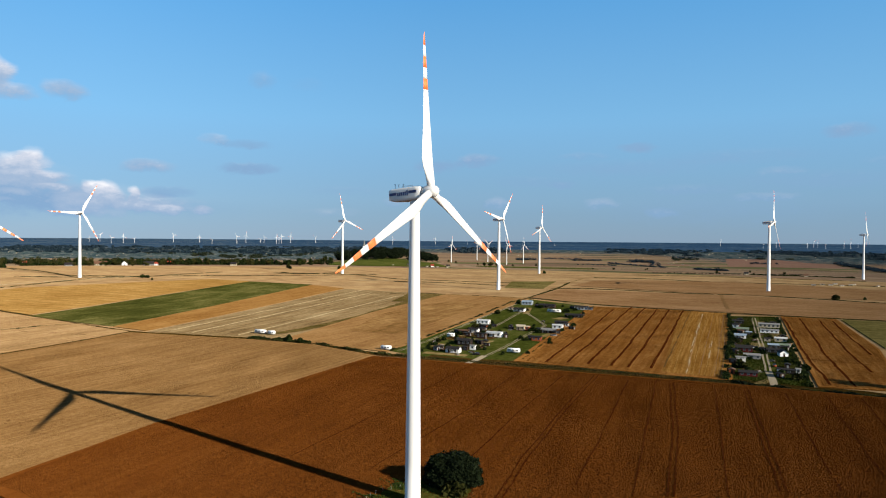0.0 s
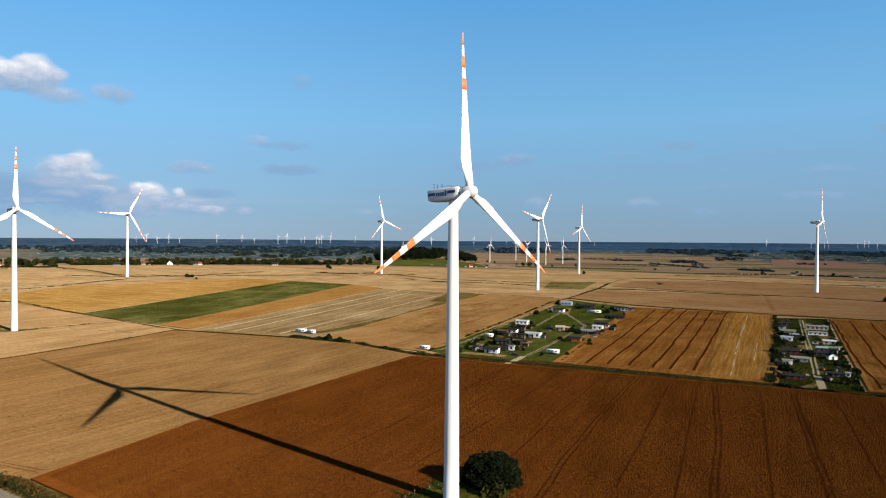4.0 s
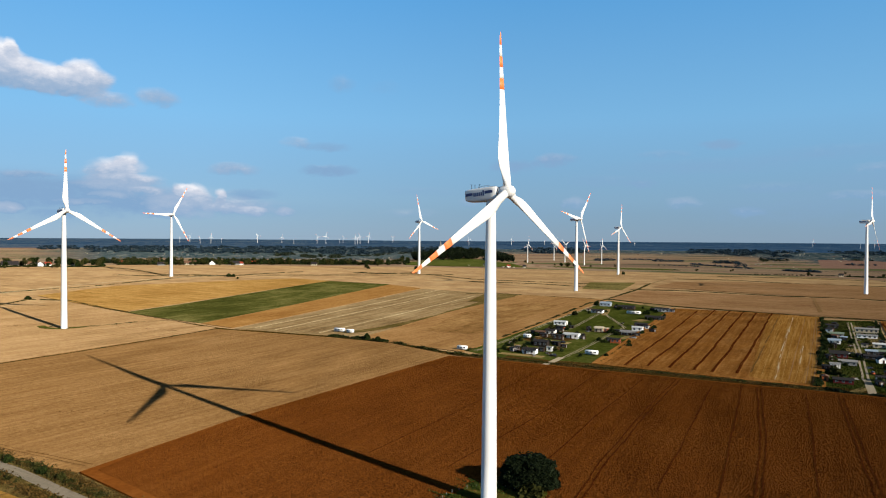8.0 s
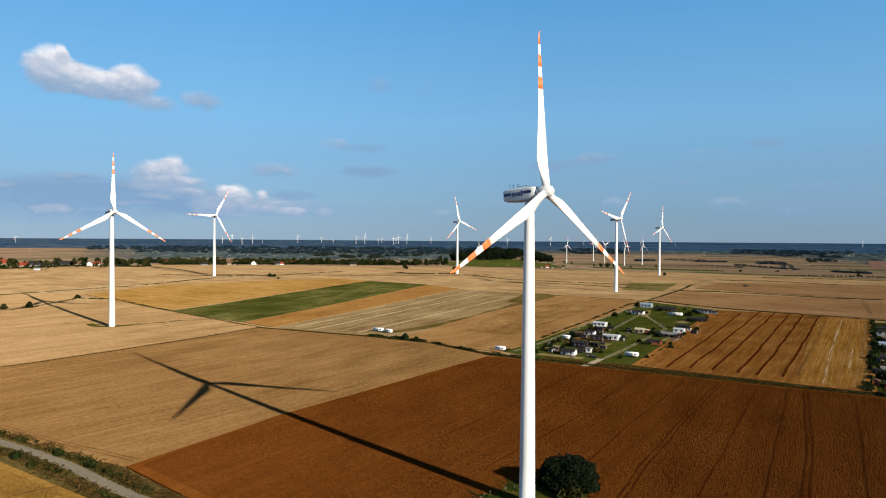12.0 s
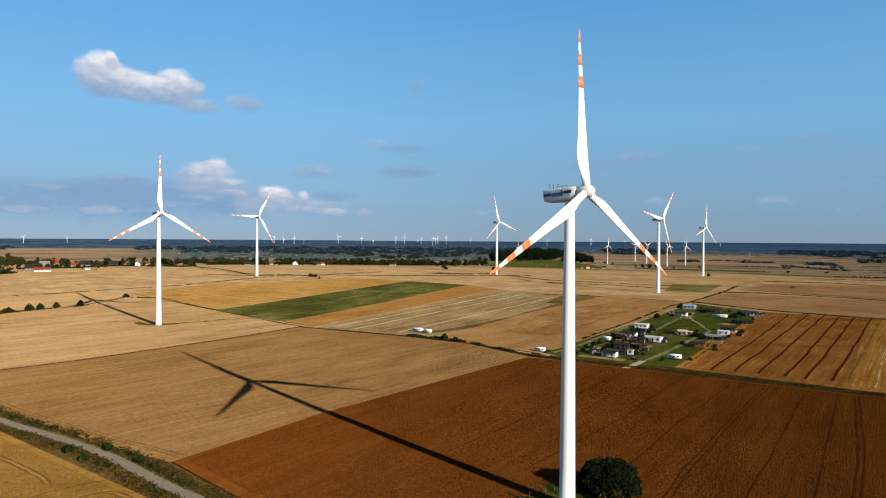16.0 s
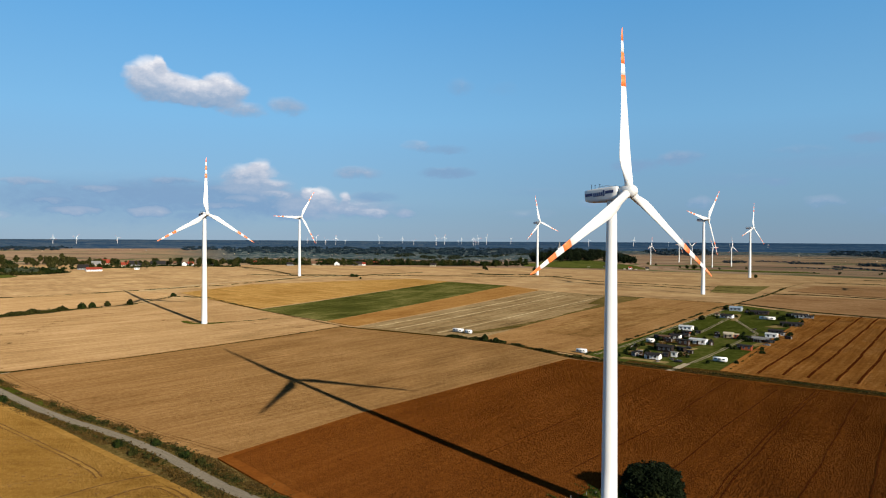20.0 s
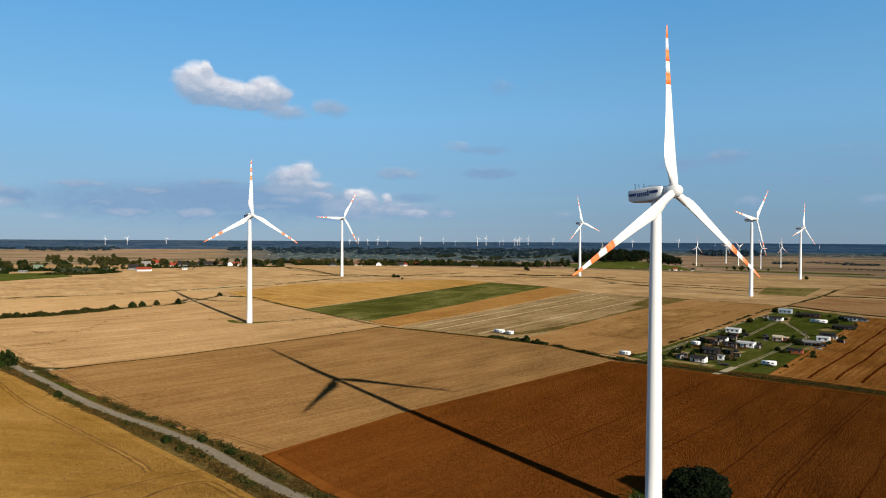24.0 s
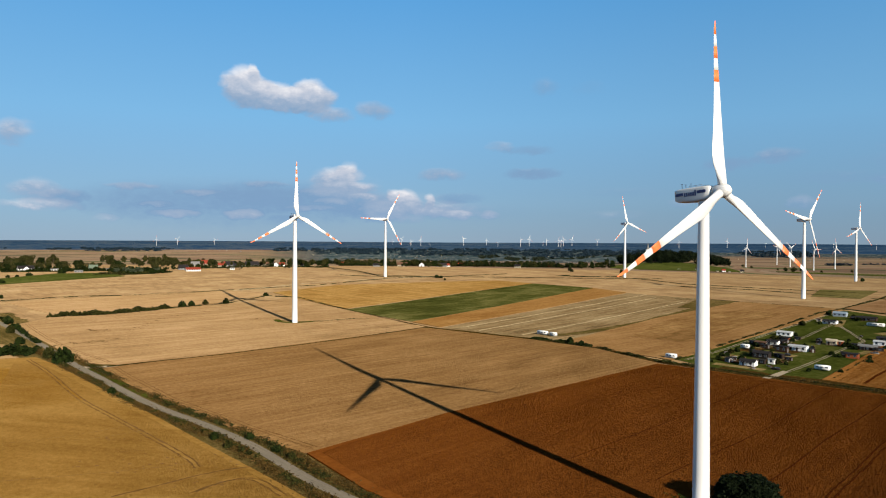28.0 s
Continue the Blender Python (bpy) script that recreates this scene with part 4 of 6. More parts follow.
for x, y, height, phase, wind, label in (
        (-292.8, 426.8, 77, 0, WIND, "white wind turbine in a pale wheat field"),
        (-413.1, 801.6, 74, 30, WIND, "white wind turbine on the wheat crest"),
        (-140.6, 986.2, 74, -12, WIND, "white wind turbine near a wooded knoll"),
        (60.8, 766.6, 77, 40, WIND, "white wind turbine beyond the allotments"),
        (150.6, 1100, 72, 10, WIND, "white wind turbine on the far crest"),
        (372.3, 804.6, 79, 20, WIND, "white wind turbine beyond the striped fields"),
        (702, 1175.7, 75, 0, WIND, "white wind turbine far out on the plain")):
    t = copy_thing(main, pose(x, y, land(x, y), 0, 0, wind) @ Matrix.Diagonal((height / H_HUB,) * 3 + (1,)))
    t.matrix_basis = pose(x, y, land(x, y), 0, 0, wind) @ Matrix.Diagonal((height / H_HUB,) * 3 + (1,))
    set_phase(t, phase)
    tagged(t, label)


# ---------------------------------------------------------------- plants
rng = np.random.default_rng(7)


def leaf_quads(centres, sizes, stretch=1.0):
    """Verts and faces of randomly turned small quads, one at each centre."""
    n = len(centres)
    a = rng.normal(size=(n, 3))
    a /= np.linalg.norm(a, axis=1)[:, None]
    b = np.cross(a, rng.normal(size=(n, 3)))
    b /= np.linalg.norm(b, axis=1)[:, None]
    s = np.asarray(sizes).reshape(-1, 1)
    c = np.asarray(centres)
    k = stretch
    v = np.stack([c - a * s - b * s * k * 0.6, c + a * s * 0.7 - b * s * k, c + a * s + b * s * k * 0.7, c - a * s * 0.8 + b * s * k], 1).reshape(-1, 3)
    return v, np.arange(4 * n).reshape(-1, 4)


def lobes_points(lobes, count, rim=0.55):
    """Points in a set of ellipsoids (x, y, z, rx, ry, rz), more of them near the skin."""
    w = np.array([l[3] * l[4] + l[4] * l[5] + l[3] * l[5] for l in lobes])
    pick = rng.choice(len(lobes), count, p=w / w.sum())
    d = rng.normal(size=(count, 3))
    d /= np.linalg.norm(d, axis=1)[:, None]
    r = (rim + (1 - rim) * rng.random(count)) * (0.9 + 0.18 * rng.random(count))
    L = np.array(lobes)[pick]
    return L[:, :3] + d * r[:, None] * L[:, 3:]


def crown_mesh(name, lobes, count, size, mat, parent):
    p = lobes_points(lobes, count)
    v, f = leaf_quads(p, size * (0.6 + 0.8 * rng.random(count)))
    return mesh_from(name, v.tolist(), f.tolist(), mat, parent)


def trunk_mesh(parent, height, radius, limbs):
    bm = bmesh.new()
    rings = [(-0.4, radius * 1.3), (0.4, radius), (height * 0.5, radius * 0.75), (height, radius * 0.4)]
    lathe(bm, rings, 8)
    for k in range(limbs):
        a = 2 * math.pi * k / limbs + 0.4
        z0 = height * (0.45 + 0.12 * (k % 3))
        tip = Vector((math.cos(a) * height * 0.38, math.sin(a) * height * 0.38, z0 + height * 0.42))
        start = Vector((0, 0, z0))
        side = (tip - start).cross(Vector((0, 0, 1))).normalized()
        up = side.cross(tip - start).normalized()
        lo = [bm.verts.new(start + (side * c + up * s) * radius * 0.45) for c, s in ((1, 0), (0, 1), (-1, 0), (0, -1))]
        hi = [bm.verts.new(tip + (side * c + up * s) * radius * 0.15) for c, s in ((1, 0), (0, 1), (-1, 0), (0, -1))]
        for i in range(4):
            bm.faces.new((lo[i], lo[(i + 1) % 4], hi[(i + 1) % 4], hi[i]))
    part("trunk", bm, BARK, parent, "", True)


def tree(kind, label, mat, seed):
    global rng
    rng = np.random.default_rng(seed)
    root = new("tree" if kind != "shrub" else "shrub")
    if kind == "round":
        trunk_mesh(root, 6.5, 0.32, 5)
        lobes = [(0, 0, 7.0, 3.6, 3.6, 3.2), (0.6, 0.4, 3.4, 3.4, 3.3, 2.0)] + [(3.0 * math.cos(a), 3.0 * math.sin(a), 5.4 + 1.6 * (i % 3), 2.3, 2.3, 1.9) for i, a in enumerate(np.linspace(0, 5.4, 7))]
        crown_mesh("crown", lobes, 700, 0.55, mat, root)
    elif kind == "tall":
        trunk_mesh(root, 10, 0.32, 4)
        lobes = [(0, 0, 8.6, 2.8, 2.6, 2.6), (0.4, -0.3, 11.0, 2.0, 2.0, 1.8), (2.4, 0.8, 7.4, 2.1, 2.0, 1.6), (-2.5, -0.6, 8.4, 2.0, 1.9, 1.6), (0.5, 2.3, 6.2, 2.0, 1.9, 1.5), (-0.8, -2.2, 6.0, 1.8, 1.9, 1.5), (1.6, -1.4, 9.8, 1.6, 1.5, 1.4), (-1.4, 1.2, 4.6, 1.6, 1.5, 1.2)]
        crown_mesh("crown", lobes, 650, 0.5, mat, root)
    else:
        trunk_mesh(root, 1.6, 0.12, 4)
        lobes = [(0, 0, 1.5, 1.7, 1.5, 1.4), (1.3, 0.5, 1.1, 1.2, 1.2, 1.0), (-1.2, 0.4, 1.2, 1.3, 1.1, 1.1), (0.2, -1.1, 1.0, 1.2, 1.0, 0.9)]
        crown_mesh("crown", lobes, 420, 0.32, mat, root)
    return tagged(root, label, "tree" if kind != "shrub" else "shrub", "trees and shrubs on the plain")


def set_down(ob, x, y, turn, size, wide=None):
    wide = wide or size
    ob.matrix_basis = pose(x, y, land(x, y), 0, 0, turn) @ Matrix.Diagonal((wide, wide, size, 1))
    return ob


def planted(proto, x, y, turn, size, wide=None):
    return set_down(copy_thing(proto, Matrix.Identity(4)), x, y, turn, size, wide)


ROUND = set_down(tree("round", "broad green tree with a rounded crown", LEAF, 11), -760, 700, 0, 1.0)
ROUND2 = set_down(tree("round", "olive-green spreading tree among the houses", LEAF_TREE, 12), -716, 720, 40, 0.9)
TALL = set_down(tree("tall", "tall airy olive-green tree with a bare trunk", LEAF_TREE, 13), -640, 800, 0, 1.0)
WILLOW = set_down(tree("round", "broad grey-green willow in a hedge", LEAF_GREY, 16), -684, 628, 0, 0.7)
SHRUB = set_down(tree("shrub", "low dark green shrub in the field margin", LEAF, 14), -419, 562, 0, 1.2)
SHRUB2 = set_down(tree("shrub", "dry olive shrub in the field margin", LEAF_OLIVE, 15), -389, 566, 70, 0.8)


def great_tree():
    """The broad dark tree at the foot of the tower."""
    global rng
    rng = np.random.default_rng(21)
    root = new("tree")
    root.location = (3.2, 188.0, land(3.2, 188))
    root.scale = (1.24, 1.2, 0.87)
    trunk_mesh(root, 7.5, 0.5, 6)
    lobes = [(0, 0, 6.2, 5.0, 4.6, 5.0)]
    for i in range(26):
        a = i * 2.4
        z = 2.0 + 6.6 * i / 25
        r = 4.7 * math.sqrt(1 - ((z - 2.0) / 9.2) ** 2)
        lobes.append((r * math.cos(a), r * math.sin(a) * 0.95, z, 2.1, 2.0, 1.8))
    crown_mesh("crown", lobes + [(0, 0, 2.2, 5.6, 5.4, 2.2)], 42000, 0.19, LEAF_DARK, root)
    tagged(root, "large round dark green tree standing beside the turbine's foot", "tree")


great_tree()
planted(SHRUB2, 3.5, 180.5, 20, 1.5)
tagged(planted(ROUND, 199, 302, 0, 1.1), "large dark tree at the field's end")


def hedge(name, line, width, height, density, mat, label, size=0.35, gaps=0.0, seed=3, margin=0.0):
    """A run of small leaves along a line, uneven in height."""
    global rng
    rng = np.random.default_rng(seed)
    pts = []
    for (ax_, ay_), (bx_, by_) in zip(line, line[1:]):
        ln = math.hypot(bx_ - ax_, by_ - ay_)
        n = int(ln * density)
        t = rng.random(n)
        off = rng.normal(size=n) * width * 0.35
        nx, ny = -(by_ - ay_) / ln, (bx_ - ax_) / ln
        for k in range(n):
            x, y = ax_ + (bx_ - ax_) * t[k] + nx * (off[k] + margin), ay_ + (by_ - ay_) * t[k] + ny * (off[k] + margin)
            h = 0.5 + 0.9 * noise.noise((x * 0.11, y * 0.11, seed)) + 0.5 * noise.noise((x * 0.4, y * 0.4, seed))
            if h < gaps:
                continue
            pts.append((x, y, land(x, y) + max(0.15, h) * height * math.sqrt(rng.random())))
    v, f = leaf_quads(np.array(pts), size * (0.6 + 0.8 * rng.random(len(pts))))
    ob = mesh_from(name, v.tolist(), f.tolist(), mat, None, label, False, "stuff")
    return tagged(ob, category="hedge")


hedge("hedge", [(-470, 368), (-448, 391), (-435, 428), (-431, 452)], 3.6, 4.0, 150, LEAF_OLIVE, "unbroken dark olive hedge across the pale wheat", 0.45, 0, 71)
hedge("hedge", [(-430, 222), (-378, 246), (-345, 262)], 7.0, 6.0, 260, LEAF, "dark thick hedge at the barley's end", 0.45, 0, 5)
hedge("hedge", [(-500, 352), (-440, 322), (-372, 286)], 2.4, 2.2, 26, LEAF, "bushes along the far side of the lane", 0.4, 0.45, 6)
hedge("weeds", ROAD[2:15], 3.8, 0.9, 60, WEED, "tall dry weeds along the lane", 0.19, 0.15, 8, 5.2)
hedge("weeds", ROAD[2:15], 3.2, 0.9, 60, WEED, "tall dry weeds along the lane", 0.19, 0.15, 9, -4.2)
hedge("weeds", ROAD[2:15], 2.6, 0.9, 40, LEAF_OLIVE, "dark green weeds along the lane", 0.2, 0.4, 72, -4.0)
hedge("weeds", ROAD[6:15], 2.6, 0.9, 40, LEAF_OLIVE, "dark green weeds along the lane", 0.2, 0.42, 73, 4.6)
hedge("hedge", ROAD[3:13], 2.2, 1.7, 40, LEAF_OLIVE, "scattered low bushes beside the lane", 0.24, 0.86, 10, 4.6)
hedge("hedge", ROAD[3:13], 2.2, 1.6, 40, LEAF_OLIVE, "scattered low bushes beside the lane", 0.24, 0.86, 12, -5.0)
hedge("hedge", L1[5:9], 2.2, 1.6, 26, LEAF_OLIVE, "low rough hedge on the field boundary", 0.32, 0.35, 13)
hedge("hedge", [(-118, 431), (-96, 424), (-78, 415)], 2.5, 1.8, 30, LEAF, "dark bushes below the parked trailers", 0.33, 0.3, 14)
hedge("hedge", L1[8:], 2.4, 0.8, 40, LEAF_OLIVE, "dark low hedge along the striped fields", 0.22, 0.2, 15)
hedge("hedge", L1[11:], 2.4, 1.1, 60, LEAF_DARK, "dark low hedge along the striped fields", 0.3, 0.1, 79)
hedge("weeds", L1[7:12], 4.5, 0.7, 40, WEED, "dry tan weeds along the field boundary", 0.22, 0.2, 80)
hedge("weeds", L2, 1.6, 0.5, 60, LEAF_OLIVE, "dark weeds on the boundary between two fields", 0.22, 0.1, 81)
hedge("weeds", ROAD[2:15], 3.0, 0.7, 40, WEED, "dry weeds at the barley edge", 0.18, 0.1, 82, -6.6)
hedge("weeds", ROAD[3:15], 2.6, 0.7, 26, WEED, "dry weeds at the wheat edge", 0.18, 0.1, 83, 7.6)
hedge("weeds", L1[1:5], 2.4, 0.5, 26, WEED, "dry weeds and grass on the field boundary", 0.32, 0.15, 17)
hedge("hedge", [(-419, 562), (-385, 567), (-307, 517), (-263, 487)], 2.0, 0.6, 20, LEAF_OLIVE, "low scrub on the field boundary", 0.36, 0.5, 18)
hedge("hedge", [(-440, 432), (-428, 465), (-414, 498), (-416, 540), (-419, 562)], 2.4, 0.8, 14, LEAF_OLIVE, "broken scrub along the wheat's edge", 0.36, 0.55, 19)
hedge("hedge", [(-578, 409), (-561, 449), (-505, 526), (-479, 577), (-429, 667), (-396, 797), (-343, 856)], 2.2, 0.4, 11, LEAF_OLIVE, "thin scrub line between far fields", 0.34, 0.27, 20)
hedge("hedge", [(-29, 392), (-15, 430), (20, 523), (62, 640), (82, 676), (128, 788), (160, 890)], 1.6, 1.0, 24, LEAF_OLIVE, "scrubby hedge beside the allotment track", 0.27, 0.35, 21)
hedge("hedge", [(83, 682), (134, 627), (184, 595), (230, 566), (300, 532), (380, 490)], 1.8, 0.55, 35, LEAF_OLIVE, "low scrub along the far field edge", 0.28, 0.05, 22)
hedge("hedge", [(122, 793), (170, 793), (199, 783), (266, 745), (324, 736), (385, 689), (440, 640)], 1.8, 0.55, 48, LEAF_OLIVE, "dark scrub line between wheat fields", 0.28, 0.05, 23)
hedge("hedge", [(216, 1009), (296, 1008), (345, 973), (424, 949), (498, 946), (581, 925)], 3.0, 0.55, 32, LEAF_OLIVE, "dark scrub line on the crest", 0.28, 0.05, 24)
hedge("hedge", [(-60, 860), (20, 850), (110, 800)], 2.6, 0.4, 16, LEAF_OLIVE, "thin scrub line near a turbine", 0.34, 0.24, 25)
hedge("hedge", [(-330, 860), (-250, 900), (-160, 940), (-90, 985)], 2.6, 0.4, 14, LEAF_OLIVE, "thin scrub line across the crest", 0.36, 0.27, 26)
hedge("hedge", [(-480, 790), (-413, 806), (-350, 850), (-300, 960)], 2.6, 0.4, 16, LEAF_OLIVE, "thin scrub line at a turbine's foot", 0.36, 0.21, 27)
hedge("hedge", [(-145, 990), (-185, 960), (-230, 960)], 3.0, 1.5, 18, LEAF_OLIVE, "scrub at a turbine's foot", 0.45, 0.2, 28)
# added hedge: stands in for the dark shadows along the cabins' left edge
hedge("hedge", [(225, 553), (180, 440), (130, 322)], 1.8, 2.0, 22, LEAF, "added dark hedge in place of shadows behind the cabins", 0.34, 0.5, 29)
hedge("hedge", [(259, 546), (210, 428), (162, 308)], 1.4, 1.2, 16, LEAF, "dark garden hedge beside the cabins", 0.32, 0.3, 30)
hedge("hedge", [(131, 611), (86, 490), (41, 366)], 1.0, 0.7, 8, LEAF_OLIVE, "low garden hedge beside the striped field", 0.25, 0.45, 31)
hedge("hedge", [(-312, 432), (-294, 430), (-283, 439), (-258, 472)], 3.6, 0.5, 44, LEAF_OLIVE, "rough green strip at a turbine's foot", 0.34, 0.1, 33)
hedge("hedge", [(-53, 710), (-25, 719), (4, 708), (85, 676)], 1.6, 0.4, 20, LEAF_OLIVE, "thin dark boundary beyond the stubble", 0.29, 0.12, 35)
hedge("hedge", [(-127, 971), (-60, 900), (54, 872), (120, 860)], 2.2, 0.4, 14, LEAF_OLIVE, "broken scrub line beyond the stubble", 0.34, 0.24, 36)
hedge("hedge", [(-593, 954), (-526, 908), (-438, 822), (-355, 847)], 2.0, 0.4, 14, LEAF_OLIVE, "broken scrub line on the crest", 0.34, 0.24, 37)
hedge("hedge", [(560, 1280), (640, 1275), (732, 1250)], 4.0, 2.2, 24, LEAF, "dark hedge on the far crest", 0.7, 0.1, 38)
hedge("hedge", [(300, 1110), (420, 1120), (500, 1090), (640, 1060)], 2.6, 0.4, 12, LEAF_OLIVE, "thin scrub between far fields", 0.4, 0.21, 40)
hedge("hedge", [(-690, 600), (-668, 632), (-662, 668), (-672, 690)], 7, 4.0, 40, LEAF_OLIVE, "thick greyish shrubbery in front of the village", 0.7, 0.1, 43)
hedge("hedge", [(-850, 560), (-790, 600), (-755, 640), (-720, 668), (-690, 700)], 8, 5.0, 34, LEAF, "dark garden hedges round the village", 0.7, 0.15, 44)
hedge("hedge", [(-720, 760), (-690, 830), (-700, 900), (-660, 935), (-600, 950)], 6, 1.8, 34, LEAF, "dark garden hedges round the village", 0.7, 0.2, 45)
hedge("hedge", [(-640, 1070), (-590, 1180), (-520, 1270), (-430, 1330), (-330, 1370), (-240, 1390)], 12, 5.0, 34, LEAF, "dark scrub along the village edge", 0.8, 0.2, 46)
hedge("weeds", [(-20, 179), (-12, 188), (-3, 191), (4, 186)], 9, 1.1, 420, GRASS_LEAF, "fresh green grass round the turbine's foot", 0.16, 0, 84)
hedge("weeds", [(-20, 176), (-6, 184), (4, 180), (10, 186)], 5, 1.0, 120, WEED, "rough grass round the turbine's foot", 0.25, 0, 32)

for i, (x, y, s) in enumerate(((-434, 447, 1.3), (-430, 463, 1.9), (-428, 472, 1.7), (-424, 484, 1.5), (-414, 499, 1.8), (-311, 252.5, 2.9), (-328, 258, 2.0), (-238, 216, 1.0), (-157, 183.5, 1.0), (-147, 178.5, 0.9), (-147, 189, 0.9), (-131, 181.5, 0.8), (-123, 178, 0.8),
                               (-92, 421, 1.5), (-84, 416, 1.2), (385, 689, 2.0), (420, 700, 1.1), (158, 1098, 1.8), (-250, 1141, 2.2), (-238, 1100, 1.4), (-165, 1120, 2.0), (-330, 800, 0.9), (-590, 418, 1.2),
                               (-380, 280, 1.6), (-422, 305, 1.8), (-433, 318, 1.5), (-460, 331, 2.0), (-468, 336, 1.6))):
    planted(SHRUB if i % 3 else SHRUB2, x, y, 47 * i, s, s * (0.62 + 0.07 * (i % 4)))
for i, (x, y, s) in enumerate(((1, 430, 1.1), (-4, 412, 1.2), (9, 437, 1.2), (14, 429, 1.0), (29, 447, 1.1), (12, 452, 1.0), (38, 464, 0.9), (26, 490, 1.1), (36, 505, 1.1), (64, 476, 0.9), (64, 492, 0.9), (90, 490, 1.0), (79, 468, 0.9), (66, 432, 1.0), (50, 432, 0.8), (47, 386, 0.9), (33, 384, 0.8), (66, 585, 1.0), (84, 622, 1.1), (70, 640, 1.2), (104, 608, 1.0), (124, 590, 1.0), (112, 560, 1.0), (95, 540, 0.9), (-12, 392, 1.0), (-8, 401, 1.1), (24, 398, 0.9))):
    planted(SHRUB, x, y, 59 * i, s * 0.8, s * 0.6)
for i, (x, y, s) in enumerate(((214, 524, 1.3), (209, 507, 1.5), (205, 496, 1.4), (197, 480, 1.6), (193, 466, 1.3), (184, 448, 1.5), (177, 433, 1.2), (172, 418, 1.5), (162, 398, 1.4), (158, 383, 1.5), (151, 372, 1.4), (146, 352, 1.3), (139, 340, 1.5), (133, 327, 1.4), (205, 410, 1.2), (199, 396, 1.3), (192, 384, 1.1), (181, 351, 1.2), (176, 343, 1.3), (168, 324, 1.2), (212, 430, 1.2), (224, 462, 1.3), (240, 500, 1.2), (247, 515, 1.3), (180, 414, 1.3), (174, 400, 1.2), (163, 372, 1.2))):
    planted(SHRUB, x, y, 83 * i, s * 0.6, s * 0.45)
for i, (x, y, s) in enumerate(((-2, 425), (27, 445), (20, 400), (60, 470), (22, 478), (64, 420), (84, 600), (110, 598), (44, 560), (100, 570), (209, 500), (195, 465), (178, 425), (164, 390), (149, 350), (232, 505), (205, 440), (180, 365), (163, 322), (146, 335))[k] + (0.8 + 0.12 * (k % 5),) for k in range(20)):
    planted(SHRUB if i % 2 else SHRUB2, x, y, 61 * i, s)

# trees of the villages behind the crest
pick = random.Random(5)
PROTOS = (ROUND, ROUND2, TALL, ROUND2, ROUND2)


def belt(az0, az1, d0, d1, count, s0, s1):
    for _ in range(count):
        a, d = radians(pick.uniform(az0, az1)), pick.uniform(d0, d1)
        x, y = -d * math.sin(a), d * math.cos(a)
        s = pick.uniform(s0, s1)
        planted(PROTOS[pick.randrange(5)], x, y, pick.uniform(0, 360), s, s * pick.uniform(0.9, 1.3))


for i, (x, y, s) in enumerate(((-804, 577, 1.0), (-812, 590, 1.1), (-850, 610, 1.5), (-870, 640, 1.6), (-890, 660, 1.7), (-880, 680, 1.5), (-930, 700, 1.8), (-900, 715, 1.6), (-860, 690, 1.2), (-835, 680, 1.1), (-800, 672, 1.3), (-775, 672, 1.0), (-840, 660, 1.2), (-815, 640, 1.0),
                               (-783, 640, 0.8), (-752, 640, 0.8), (-700, 770, 0.9), (-621, 945, 1.0), (-607, 961, 0.9), (-760, 880, 1.1), (-780, 905, 1.2))):
    planted(PROTOS[i % 5], x, y, 53 * i, s * 0.85, s * (0.7 + 0.1 * (i % 4)))
for i, (x, y, s) in enumerate(((-925, 822, 1.5), (-915, 830, 1.25), (-884, 798, 1.9), (-880, 822, 1.45), (-890, 850, 1.4), (-870, 838, 1.3), (-855, 840, 1.5), (-846, 845, 1.65), (-838, 850, 1.6), (-832, 858, 1.75), (-826, 862, 1.6), (-818, 866, 1.5), (-800, 876, 1.2), (-785, 880, 1.25), (-900, 812, 1.1))):
    tagged(planted(ROUND2 if i % 3 else TALL, x, y, 71 * i, s * 0.82, s * 0.68), "tall tree in a row behind the village")
for i, (x, y, s) in enumerate(((-678, 637, 0.75), (-667, 647, 0.8), (-672, 642, 0.6), (-661, 668, 0.65))):
    tagged(planted(WILLOW, x, y, 40 * i, s, s * 1.25), "greyish willow in the village hedge")
for i, (x, y, s) in enumerate(((-726, 587, 2.2), (-722, 544, 1.5), (-678, 481, 1.6), (-723, 520, 1.0), (-723, 530, 0.9), (-640, 965, 2.4), (-604, 966, 2.0), (-351, 824, 1.5), (-346, 826, 1.2))):
    planted(SHRUB, x, y, 65 * i, s)
hedge("hedge", [(-727, 659), (-693, 642), (-667, 635), (-661, 653), (-661, 674), (-666, 690)], 7, 4.2, 90, LEAF, "dark thick hedge before the village", 0.6, 0, 74)
hedge("hedge", [(-790, 560), (-772, 590), (-750, 622), (-738, 650)], 5, 3.0, 40, LEAF, "low dark garden hedge below white houses", 0.55, 0.1, 75)
belt(34, 41, 1090, 1180, 20, 0.3, 0.6)
belt(38, 43, 1020, 1110, 14, 0.25, 0.5)
belt(47, 57, 1000, 1130, 44, 0.45, 1.0)
belt(42, 49, 1120, 1260, 30, 0.4, 0.9)
belt(38, 45, 1080, 1300, 24, 0.4, 0.9)
belt(32, 38, 1150, 1350, 28, 0.6, 1.1)
belt(21, 29, 1205, 1265, 16, 0.4, 0.75)
belt(-8, 1, 1500, 1750, 10, 0.5, 1.0)
belt(-32, -12, 1350, 1700, 10, 0.3, 0.6)


